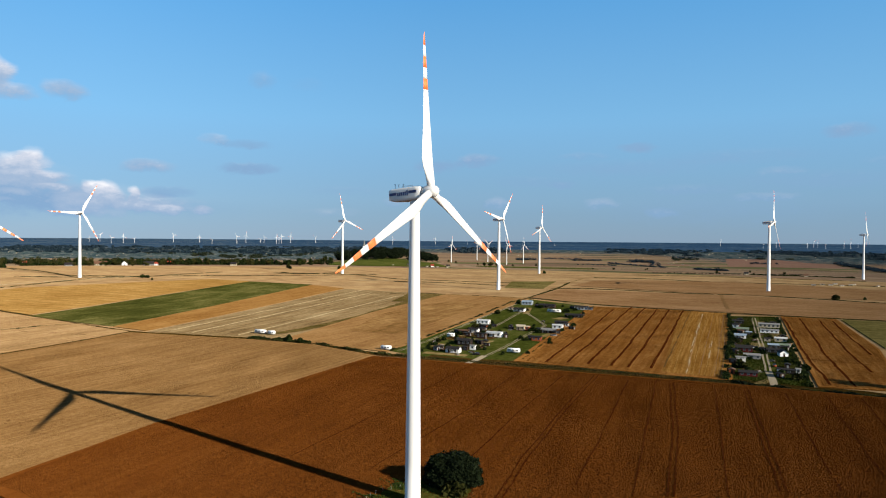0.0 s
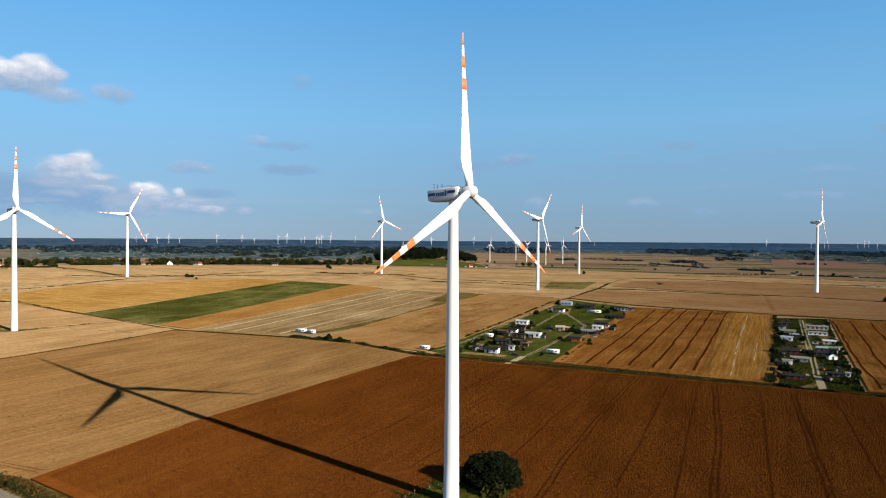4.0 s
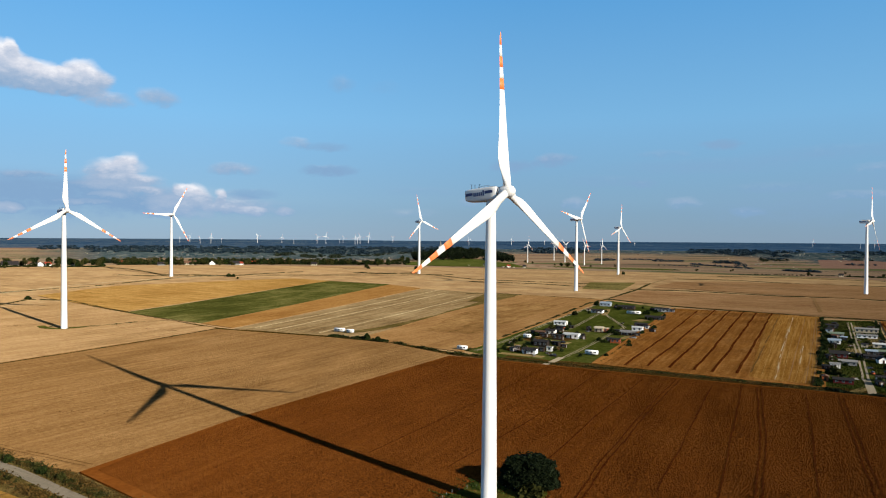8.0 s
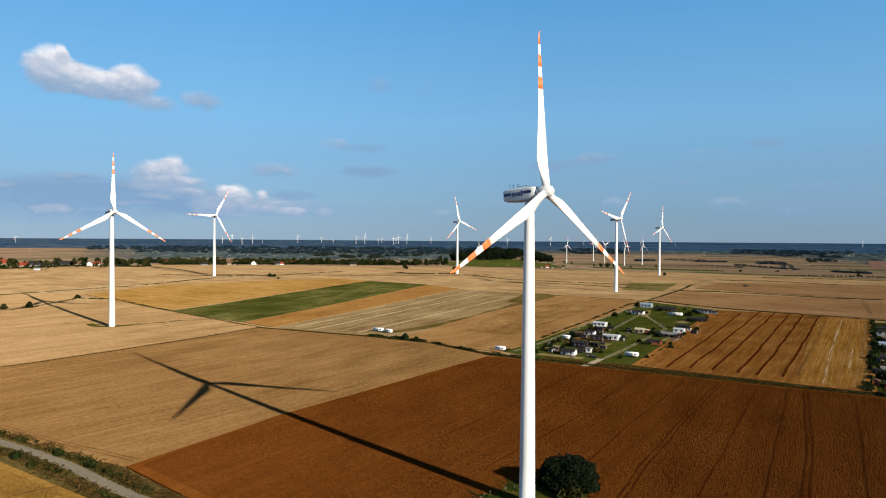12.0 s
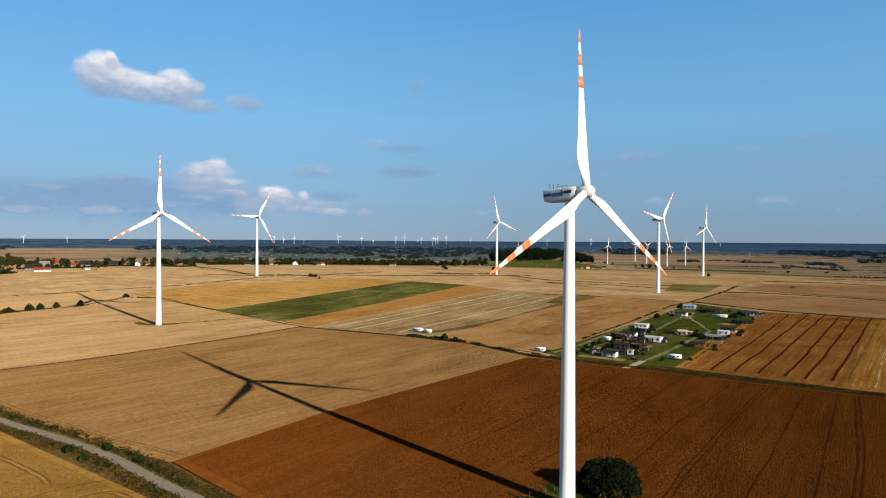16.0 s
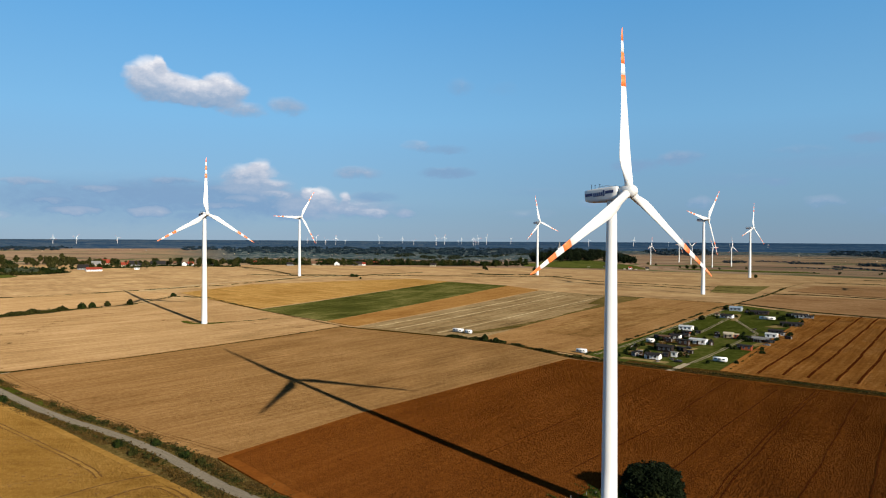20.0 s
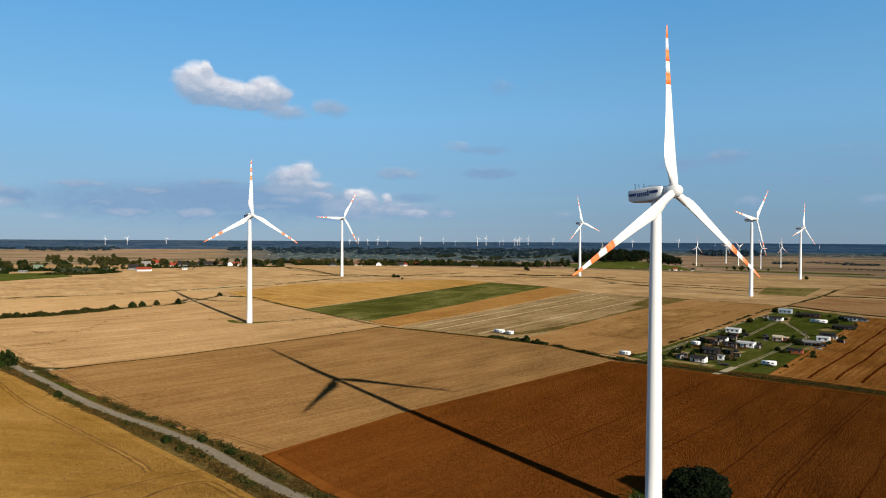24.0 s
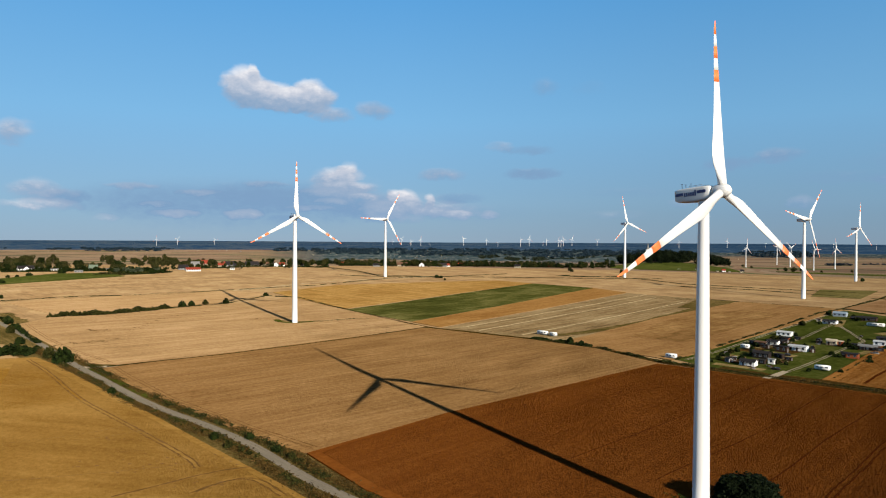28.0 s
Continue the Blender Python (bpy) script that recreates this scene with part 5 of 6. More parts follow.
def woods(name, spots, count, size, mat, label, seed):
    global rng
    rng = np.random.default_rng(seed)
    allp, alls = [], []
    for x, y, r, h in spots:
        z = land(x, y)
        p = lobes_points([(x, y, z + h * 0.55, r, r, h * 0.45), (x + r * 0.4, y - r * 0.3, z + h * 0.4, r * 0.8, r * 0.8, h * 0.4)], count, 0.7)
        allp.append(p)
        alls.append(size * (0.6 + 0.8 * rng.random(count)))
    v, f = leaf_quads(np.concatenate(allp), np.concatenate(alls))
    tagged(mesh_from(name, v.tolist(), f.tolist(), mat, None, label, False, "stuff"), category="wood")


far_belt, far_belt_olive = [], []
for az0, az1, d0, d1, n in ((19, 32, 1290, 1560, 120), (9, 20, 1330, 1560, 90)):
    for k in range(n):
        a, d, s = radians(pick.uniform(az0, az1)), pick.uniform(d0, d1), pick.uniform(0.6, 1.5)
        (far_belt if k % 2 else far_belt_olive).append((-d * math.sin(a), d * math.cos(a), 3.4 * s, 9.5 * s))
woods("woods", far_belt, 160, 0.8, LEAF, "broken belt of dark trees behind the crest", 85)
woods("woods", far_belt_olive, 160, 0.8, LEAF_OLIVE, "broken belt of olive-green trees behind the crest", 86)
knoll = []
for _ in range(190):
    a, q = pick.uniform(0, 6.28), math.sqrt(pick.random())
    knoll.append((-125 + 112 * q * math.cos(a), 1525 + 95 * q * math.sin(a), pick.uniform(5, 8.5), pick.uniform(13, 19)))
woods("woods", knoll, 130, 1.1, LEAF_DARK, "dense dark woodland covering a low knoll", 41)
vale, near_vale = [], []
while len(vale) + len(near_vale) < 3000:
    a, d = radians(pick.uniform(-42, 62)), pick.uniform(1700, 4250)
    deg = math.degrees(a)
    x, y = -d * math.sin(a), d * math.cos(a)
    k = noise.noise((x * 0.0026, y * 0.0012, 4.0)) + 0.4 * noise.noise((x * 0.009, y * 0.005, 9.0))
    if deg < 7 and d < (3780 if deg > -17.5 else 2750 if deg > -22.5 else 3350):
        continue
    if deg > 33 and d < 4000 or -22.5 < deg < -17.5 and 2750 < d < 3350 and pick.random() < 0.3:
        continue
    open_land = 0.45 if deg > 36 or -13 < deg < 6 else 0.0
    if k > 0.02 + open_land + 0.14 * smooth(3900, 3200, d) - 0.35 * smooth(3600, 4200, d):
        (vale if d > 3650 + 500 * noise.noise((x * 0.004, y * 0.004, 2.0)) else near_vale).append((x, y, pick.uniform(4, 12) * (1 + d / 7000), pick.uniform(5, 11)))
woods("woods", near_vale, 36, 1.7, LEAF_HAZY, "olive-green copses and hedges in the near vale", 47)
woods("woods", vale, 24, 2.4, LEAF_FAR_HAZE, "scattered dark woods and tree belts in the vale", 42)


def tree_line(line, gap, r, h):
    """Clumps along a line, for woods()."""
    out = []
    for (x0, y0), (x1, y1) in zip(line, line[1:]):
        n = max(2, int(math.hypot(x1 - x0, y1 - y0) / gap))
        out += [(x0 + (x1 - x0) * k / n + pick.uniform(-r, r), y0 + (y1 - y0) * k / n + pick.uniform(-r, r), r * pick.uniform(0.7, 1.3), h * pick.uniform(0.6, 1.2)) for k in range(n)]
    return out


for line, gap, r, h, label in (
        ([(663, 1851), (680, 1786), (697, 1721)], 4, 6, 5, "dense dark hedge far out on the plain"),
        ([(1314, 3010), (1417, 2991)], 9, 8, 9, "dark hedge across reddish stubble"),
        ([(1677, 2999), (1620, 2794), (1537, 2520), (1490, 2330)], 10, 12, 12, "dark wood falling towards the vale"),
        ([(603, 3265), (743, 3253)], 10, 9, 8, "thin dark tree line in the vale"),
        ([(345, 3288), (437, 3329)], 7, 9, 11, "dark copse in the vale"),
        ([(826, 3124), (872, 3128), (925, 3081)], 6, 11, 13, "dark wood in the vale"),
        ([(820, 2755), (834, 2742)], 5, 11, 24, "tall dark clump of trees in the vale"),
        ([(707, 3008), (755, 2871), (800, 2745), (835, 2621)], 12, 7, 8, "broken tree line in the vale"),
        ([(500, 3402), (670, 3366)], 14, 8, 7, "thin tree line across pale fields"),
        ([(560, 2900), (640, 2860), (700, 2800)], 16, 6, 6, "broken hedge across pale fields"),
        ([(370, 1235), (440, 1262), (512, 1287), (600, 1330), (727, 1407)], 7, 1.6, 1.6, "low dark scrub line on the far crest"),
        ([(-1500, 2050), (-1620, 2120), (-1760, 2200)], 14, 14, 14, "dark wood on a far rise"),
        ([(-1250, 1900), (-1330, 2060), (-1300, 2300), (-1180, 2420)], 30, 7, 7, "scattered trees between tan fields"),
        ([(-1050, 1950), (-1150, 2350), (-1050, 2550)], 40, 7, 6, "scattered trees between tan fields")):
    woods("woods", tree_line(line, gap, r, h), 70, max(0.5, r * 0.14), LEAF_FAR_HAZE if line[0][1] > 1800 else LEAF_DARK, label, int(abs(line[0][0])))


for line, gap, r, h, mat, label in (
        ([(-905, 625), (-870, 640), (-840, 652), (-812, 655), (-790, 662), (-765, 668)], 9, 4.5, 9, LEAF_TREE, "uneven row of olive trees behind the village"),
        ([(-860, 600), (-815, 622), (-790, 640), (-765, 648)], 8, 3.0, 4.5, LEAF, "dark garden shrubs between the village houses"),
        ([(-720, 700), (-700, 760), (-722, 830), (-700, 850)], 9, 3.2, 5, LEAF, "dark garden shrubs between the village houses"),
        ([(-770, 940), (-735, 930), (-705, 945), (-672, 950)], 8, 3.2, 5, LEAF, "dark garden shrubs between the village houses"),
        ([(-660, 1115), (-640, 1130), (-615, 1150)], 6, 4.5, 13, LEAF_TREE, "clump of tall trees beside a village house"),
        ([(-575, 1180), (-545, 1200), (-520, 1215)], 7, 4.0, 11, LEAF_TREE, "clump of tall trees beside a village house")):
    woods("woods", tree_line(line, gap, r, h), 120, 0.5, mat, label, int(abs(line[0][0])))


# ---------------------------------------------------------------- cabins, caravans and houses
W_WHITE = painted("white boards", (0.70, 0.69, 0.66), 0.6, 0.1, 0.7)
W_CREAM = painted("cream plaster", (0.3493, 0.2932, 0.2031), 0.8, 0.12, 0.7)
W_BLUE = painted("pale blue boards", (0.27, 0.31, 0.34), 0.7, 0.12, 0.7)
W_BROWN = painted("dark brown boards", (0.0336, 0.0180, 0.0118), 0.8, 0.2, 0.9)
W_RED = painted("orange-red boards", (0.279, 0.066, 0.023), 0.7, 0.15, 0.9)
W_CRIMSON = painted("dark red boards", (0.0748, 0.0091, 0.0090), 0.8, 0.2, 0.9)
W_GREY = painted("weathered grey boards", (0.199, 0.192, 0.185), 0.8, 0.2, 0.9)
W_BLACK = painted("black tarred boards", (0.018, 0.014, 0.011), 0.8, 0.2, 0.9)
R_CREAM = painted("cream roof sheets", (0.43, 0.36, 0.26), 0.7, 0.12, 0.8)
R_DARK = painted("dark felt roofing", (0.020, 0.018, 0.018), 0.85, 0.2, 0.8)
R_RED = painted("red roof tiles", (0.218, 0.037, 0.02), 0.75, 0.2, 0.8)
R_GREY = painted("grey sheet roofing", (0.175, 0.170, 0.162), 0.85, 0.15, 0.8)
R_BROWN = painted("brown roofing", (0.106, 0.056, 0.033), 0.8, 0.2, 0.8)
R_GREEN = painted("pale green sheet roof", (0.1178, 0.1488, 0.1054), 0.8, 0.15, 0.8)
R_BLUE = painted("pale blue sheet roof", (0.20, 0.25, 0.30), 0.8, 0.15, 0.8)
R_WHITE = painted("white sheet roof", (0.42, 0.415, 0.40), 0.5, 0.1, 0.8)
GLASS = painted("dark window glass", (0.03, 0.04, 0.05), 0.08, 0.1)
TYRE = painted("black rubber", (0.02, 0.02, 0.02), 0.8, 0.1)


def cabin(x, y, w, l, h, turn, wall, roof, pitch, label, category="cabin", name="cabin", porch=False):
    """A small house: w across the gable, l along the ridge."""
    root = new(name)
    b = bmesh.new()
    rise = w / 2 * pitch
    pts = [(-w / 2, -0.3), (w / 2, -0.3), (w / 2, h), (0, h + rise), (-w / 2, h)]
    lo, hi = [b.verts.new((px, -l / 2, pz)) for px, pz in pts], [b.verts.new((px, l / 2, pz)) for px, pz in pts]
    b.faces.new(lo)
    b.faces.new(hi)
    for k in range(5):
        b.faces.new((lo[k], lo[(k + 1) % 5], hi[(k + 1) % 5], hi[k]))
    bmesh.ops.recalc_face_normals(b, faces=b.faces[:])
    part("wall", b, wall, root)
    b = bmesh.new()
    o, t = 0.35, 0.14
    for s in (-1, 1):
        run = [(0, h + rise + 0.03), (s * (w / 2 + o), h - o * pitch + 0.03), (s * (w / 2 + o), h - o * pitch + 0.03 + t), (0, h + rise + 0.03 + t)]
        lo, hi = [b.verts.new((px, -l / 2 - o, pz)) for px, pz in run], [b.verts.new((px, l / 2 + o, pz)) for px, pz in run]
        b.faces.new(lo)
        b.faces.new(hi)
        for k in range(4):
            b.faces.new((lo[k], lo[(k + 1) % 4], hi[(k + 1) % 4], hi[k]))
    bmesh.ops.recalc_face_normals(b, faces=b.faces[:])
    part("roof", b, roof, root)
    n = max(1, int(l / 2.6))
    trim = W_BROWN if wall in (W_WHITE, W_CREAM) else W_GREY
    for s in (-1, 1):
        for k in range(n):
            yy = -l / 2 + l * (k + 0.5) / n
            if porch and s < 0 and k == n // 2:
                continue
            b = bmesh.new()
            box(b, s * w / 2 - 0.04, s * w / 2 + 0.04, yy - 0.5, yy + 0.5, h * 0.38, h * 0.82)
            pane = part("window", b, GLASS, root)
            b = bmesh.new()
            for y0, y1, z0, z1 in ((-0.6, -0.5, 0.35, 0.86), (0.5, 0.6, 0.35, 0.86), (-0.5, 0.5, 0.82, 0.86), (-0.5, 0.5, 0.35, 0.38)):
                box(b, s * w / 2 - 0.06, s * w / 2 + 0.06, yy + y0, yy + y1, h * z0, h * z1)
            part("window_frame", b, trim, pane)
    b = bmesh.new()
    if porch:
        yy = -l / 2 + l * (n // 2 + 0.5) / n
        box(b, -w / 2 - 0.05, -w / 2 + 0.03, yy - 0.45, yy + 0.45, -0.1, min(2.0, h * 0.9))
    else:
        box(b, -0.45, 0.45, -l / 2 - 0.05, -l / 2 + 0.03, -0.2, min(2.0, h * 0.9))
    part("door", b, W_BROWN if wall is not W_BROWN else W_GREY, root)
    if porch:
        reach = l * 0.34
        b = bmesh.new()
        box(b, -w / 2 - 1.9, -w / 2 - 0.07, -reach, reach, -0.3, 0.12)
        part("deck", b, W_BROWN, root)
        for k in range(4):
            py = -reach + 0.1 + (2 * reach - 0.2) * k / 3
            b = bmesh.new()
            box(b, -w / 2 - 1.85, -w / 2 - 1.73, py - 0.06, py + 0.06, 0.13, h * 0.86)
            part("post", b, trim, root)
        b = bmesh.new()
        box(b, -w / 2 - 2.1, -w / 2 - 0.38, -reach - 0.15, reach + 0.15, h * 0.87, h * 0.87 + 0.12)
        part("canopy", b, roof, root)
    if l > 6:
        b = bmesh.new()
        box(b, 0.3, 0.75, l * 0.22, l * 0.22 + 0.45, h + rise * 0.4, h + rise + 0.7)
        part("chimney", b, R_BROWN, root)
    root.matrix_basis = pose(x, y, land(x, y) + 0.1, 0, 0, turn)
    return tagged(root, label, category)


def caravan(x, y, l, turn, body, label):
    """A rounded trailer on two wheels."""
    root = new("caravan")
    b = bmesh.new()
    box(b, -1.12, 1.12, -l / 2, l / 2, 0.5, 2.65, 0.28)
    part("body", b, body, root, "", True)
    for s in (-1, 1):
        for yy in (-l * 0.3, 0.0, l * 0.3):
            b = bmesh.new()
            box(b, s * 1.12 - 0.03, s * 1.12 + 0.03, yy - l * 0.1, yy + l * 0.1, 1.45, 2.1)
            part("window", b, GLASS, root)
        b = bmesh.new()
        bmesh.ops.create_cone(b, cap_ends=True, segments=16, radius1=0.34, radius2=0.34, depth=0.2, matrix=pose(s * 0.98, 0.2, 0.34, 0, 90, 0))
        part("wheel", b, TYRE, root)
    b = bmesh.new()
    box(b, -0.06, 0.06, l / 2 - 0.1, l / 2 + 1.1, 0.45, 0.56)
    part("drawbar", b, STEEL, root)
    root.matrix_basis = pose(x, y, land(x, y) + 0.12, 0, 0, turn)
    return tagged(root, label, "caravan", "caravans in the allotments")


CAB = "small %s cabin on an allotment lawn"
A1, B1 = -23, 67
for x, y, w, l, h, turn, wall, roof, pitch, words, porch in (
        (14.2, 456.9, 3.3, 6.0, 2.6, B1, W_BROWN, R_BROWN, 0.35, "dark red-brown", False), (20.8, 462.2, 3.6, 6.5, 2.8, B1, W_WHITE, R_DARK, 0.4, "white dark-roofed", True),
        (25.3, 466.6, 2.4, 3.5, 2.6, B1, W_BLACK, R_DARK, 0.3, "black wooden", False), (29.6, 504.8, 4.8, 8.7, 2.6, B1, W_WHITE, R_WHITE, 0.3, "white pale-roofed", False),
        (29.0, 484.9, 3.3, 6.0, 2.0, B1, W_BLACK, R_DARK, 0.2, "low dark wooden", False), (24.4, 439.4, 3.4, 6.2, 3.6, B1, W_BROWN, R_DARK, 0.12, "tall dark brown", False),
        (33.2, 447.0, 4.8, 9.6, 3.1, B1, W_WHITE, R_WHITE, 0.2, "long white", True), (13.3, 414.8, 4.5, 8.2, 3.2, B1, W_BLACK, R_DARK, 0.45, "large black wooden", False),
        (6.3, 390.6, 4.2, 7.7, 2.5, B1, W_WHITE, R_DARK, 0.45, "white black-roofed", True), (17.6, 399.1, 2.4, 3.3, 2.8, B1, W_WHITE, R_GREY, 0.2, "tall white", False),
        (13.1, 397.1, 2.4, 2.6, 2.3, B1, W_BLACK, R_DARK, 0.3, "small black wooden", False), (58.1, 432.0, 3.1, 5.7, 2.6, B1, W_RED, R_DARK, 0.35, "orange-red", False),
        (54.7, 437.9, 2.4, 2.5, 2.2, B1, W_BROWN, R_DARK, 0.3, "small brown", False), (53.2, 475.5, 3.0, 5.5, 3.2, B1, W_CREAM, R_CREAM, 0.45, "cream with a pale roof", True),
        (57.5, 475.4, 2.4, 3.2, 2.7, B1, W_RED, R_CREAM, 0.3, "rust-red pale-roofed", False), (70.4, 464.6, 4.8, 9.7, 2.4, B1, W_BROWN, R_GREY, 0.3, "long brown grey-roofed", True),
        (79.1, 481.8, 3.7, 6.8, 2.8, B1, W_WHITE, R_WHITE, 0.35, "white pale-roofed", False), (84.7, 501.2, 4.6, 8.4, 2.4, B1, W_BLACK, R_DARK, 0.3, "long black wooden", False),
        (87.3, 492.1, 2.4, 2.1, 2.3, B1, W_WHITE, R_DARK, 0.3, "tiny white", False), (100.8, 540.6, 4.8, 12.7, 2.4, B1, W_BLACK, R_DARK, 0.3, "long black white-trimmed", True),
        (116.5, 589.9, 4.8, 11.4, 2.8, B1, W_WHITE, R_DARK, 0.3, "long white dark-roofed", True), (122.9, 585.2, 2.4, 3.9, 2.4, B1, W_GREY, R_DARK, 0.35, "grey", False),
        (90.3, 604.7, 4.8, 13.1, 2.4, B1, W_BROWN, R_DARK, 0.35, "long brown dark-roofed", True), (75.3, 624.9, 4.8, 9.3, 2.8, B1, W_BLUE, R_BLUE, 0.5, "pale blue", False),
        (63.2, 576.9, 4.8, 9.1, 2.4, B1, W_WHITE, R_DARK, 0.3, "long white dark-roofed", True), (57.3, 586.7, 2.4, 3.4, 2.2, B1, W_CREAM, R_BROWN, 0.35, "small cream", False),
        (213.5, 508.1, 4.0, 7.3, 2.4, B1, W_BLACK, R_DARK, 0.35, "black wooden", False), (203.2, 488.2, 2.4, 3.9, 2.6, B1, W_BLUE, R_DARK, 0.3, "pale blue", False),
        (200.9, 471.0, 4.2, 7.6, 2.2, B1, W_GREY, R_GREEN, 0.4, "pale green-roofed", False), (187.6, 442.9, 3.7, 6.7, 2.6, B1, W_WHITE, R_BLUE, 0.35, "white blue-roofed", True),
        (198.6, 455.8, 2.4, 3.3, 2.3, B1, W_BLACK, R_BLUE, 0.3, "small dark blue", False), (170.1, 396.1, 4.7, 8.5, 2.7, B1, W_CRIMSON, R_DARK, 0.55, "dark red black-roofed", False),
        (155.3, 365.5, 2.5, 4.6, 3.0, B1, W_WHITE, R_GREY, 0.3, "white framed", True), (165.7, 375.8, 4.5, 8.1, 2.2, B1, W_GREY, R_GREY, 0.3, "low grey", False),
        (144.7, 332.1, 4.0, 8.0, 2.0, B1, W_CRIMSON, R_DARK, 0.35, "long dark red", False), (227.0, 489.1, 4.8, 13.3, 2.8, B1, W_CREAM, R_GREY, 0.25, "long cream", False),
        (216.8, 466.3, 4.8, 11.0, 2.0, B1, W_WHITE, R_GREY, 0.2, "long low white", False), (199.4, 431.5, 2.4, 3.5, 2.1, B1, W_CREAM, R_DARK, 0.3, "small cream", False),
        (206.9, 430.0, 3.7, 6.7, 2.4, B1, W_CREAM, R_WHITE, 0.3, "cream pale-roofed", False), (190.4, 404.3, 3.0, 5.5, 2.8, B1, W_BLACK, R_BLUE, 0.45, "dark blue-roofed", False),
        (196.2, 406.2, 3.2, 5.9, 2.4, B1, W_BROWN, R_GREEN, 0.4, "brown green-roofed", False), (200.6, 407.7, 2.4, 2.2, 2.3, B1, W_WHITE, R_GREY, 0.3, "tiny white", False),
        (185.8, 392.6, 4.7, 8.6, 2.0, B1, W_BLACK, R_DARK, 0.25, "long low black", False), (163.0, 337.6, 2.4, 3.7, 2.4, B1, W_WHITE, R_DARK, 0.35, "white dark-roofed", True),
        (166.1, 336.4, 2.7, 4.9, 2.2, B1, W_BLACK, R_DARK, 0.3, "black wooden", False), (170.4, 336.2, 2.4, 1.9, 2.6, B1, W_WHITE, R_GREY, 0.3, "small white", False),
        (185.3, 382.4, 4.2, 5.0, 2.3, -10, W_WHITE, R_DARK, 0.65, "white steep-gabled", False)):
    cabin(x, y, w, l, h * 0.88, turn, wall, roof, pitch, CAB % words, porch=porch)

for x, y, l, turn, body, words in (
        (5.4, 442.5, 4.8, A1 + 90, W_WHITE, "white caravan on the allotment grass"), (39.6, 389.3, 7.0, A1 + 90, W_WHITE, "long white caravan with dark windows beside the track"),
        (90.4, 569.6, 11.0, A1 + 90, W_WHITE, "long white mobile home on the allotment grass"),
        (-116, 449, 8.0, A1 + 90, W_WHITE, "long white trailer parked on the stubble"), (-108, 445, 5.0, A1 + 90, W_WHITE, "short white trailer parked on the stubble"), (-31.5, 395, 6.0, A1 + 90, W_WHITE, "white caravan parked by the track")):
    caravan(x, y, l, turn - 90 + 90, body, words)

def car(x, y, turn, paint, label):
    """A small hatchback or estate."""
    root = new("car")
    b = bmesh.new()
    box(b, -0.85, 0.85, -2.1, 2.1, 0.3, 0.95, 0.14)
    part("body", b, paint, root, "", True)
    b = bmesh.new()
    box(b, -0.74, 0.74, -1.7, 0.9, 0.9, 1.45, 0.2)
    part("cab", b, GLASS, root, "", True)
    for sx in (-0.8, 0.8):
        for sy in (-1.35, 1.35):
            b = bmesh.new()
            bmesh.ops.create_cone(b, cap_ends=True, segments=14, radius1=0.31, radius2=0.31, depth=0.2, matrix=pose(sx, sy, 0.31, 0, 90, 0))
            part("wheel", b, TYRE, root)
    root.matrix_basis = pose(x, y, land(x, y) + 0.13, 0, 0, turn)
    return tagged(root, label, "car", "cars parked in the allotments")


car(18.6, 382.5, 75, W_BLACK, "dark car parked near the gateway on grass")
car(26, 426, 67, W_BLACK, "black car parked between the cabins")
car(71, 449, 67, W_GREY, "grey car parked beside the track")
car(180, 405, 67, W_WHITE, "white car parked on the sandy track")
car(167, 353, -23, W_RED, "red car parked beside a hedge")
car(-2.6, 429, 20, W_GREY, "grey car parked behind the sheds")


def woodpile(x, y, turn, label):
    """A heap of stacked planks and junk under an open lean-to."""
    root = new("woodpile")
    r = random.Random(int(x * 7 + y))
    for k in range(7):
        b = bmesh.new()
        l = r.uniform(1.4, 2.8)
        box(b, -l / 2, l / 2, -0.15, 0.15, 0, 0.28)
        ob = part("plank", b, (W_BROWN, W_GREY, R_BROWN)[k % 3], root)
        ob.matrix_basis = pose(r.uniform(-0.8, 0.8), r.uniform(-0.8, 0.8), 0.26 * (k // 2), 0, 0, r.uniform(-25, 25))
    root.matrix_basis = pose(x, y, land(x, y) + 0.12, 0, 0, turn)
    return tagged(root, label, "woodpile", "woodpiles in the allotments")


for i, (x, y) in enumerate(((-3.6, 418), (-1, 410), (39, 457), (42, 461), (16, 389), (0, 398), (8.5, 381), (71, 504), (74, 516), (46, 474), (192, 433), (207, 455), (175, 420), (172, 367), (182, 368), (153, 340), (-5, 424), (30, 456), (10, 404), (24, 404), (206, 478), (180, 352))):
    woodpile(x, y, 37 * i, "untidy heap of dark planks beside a shed")
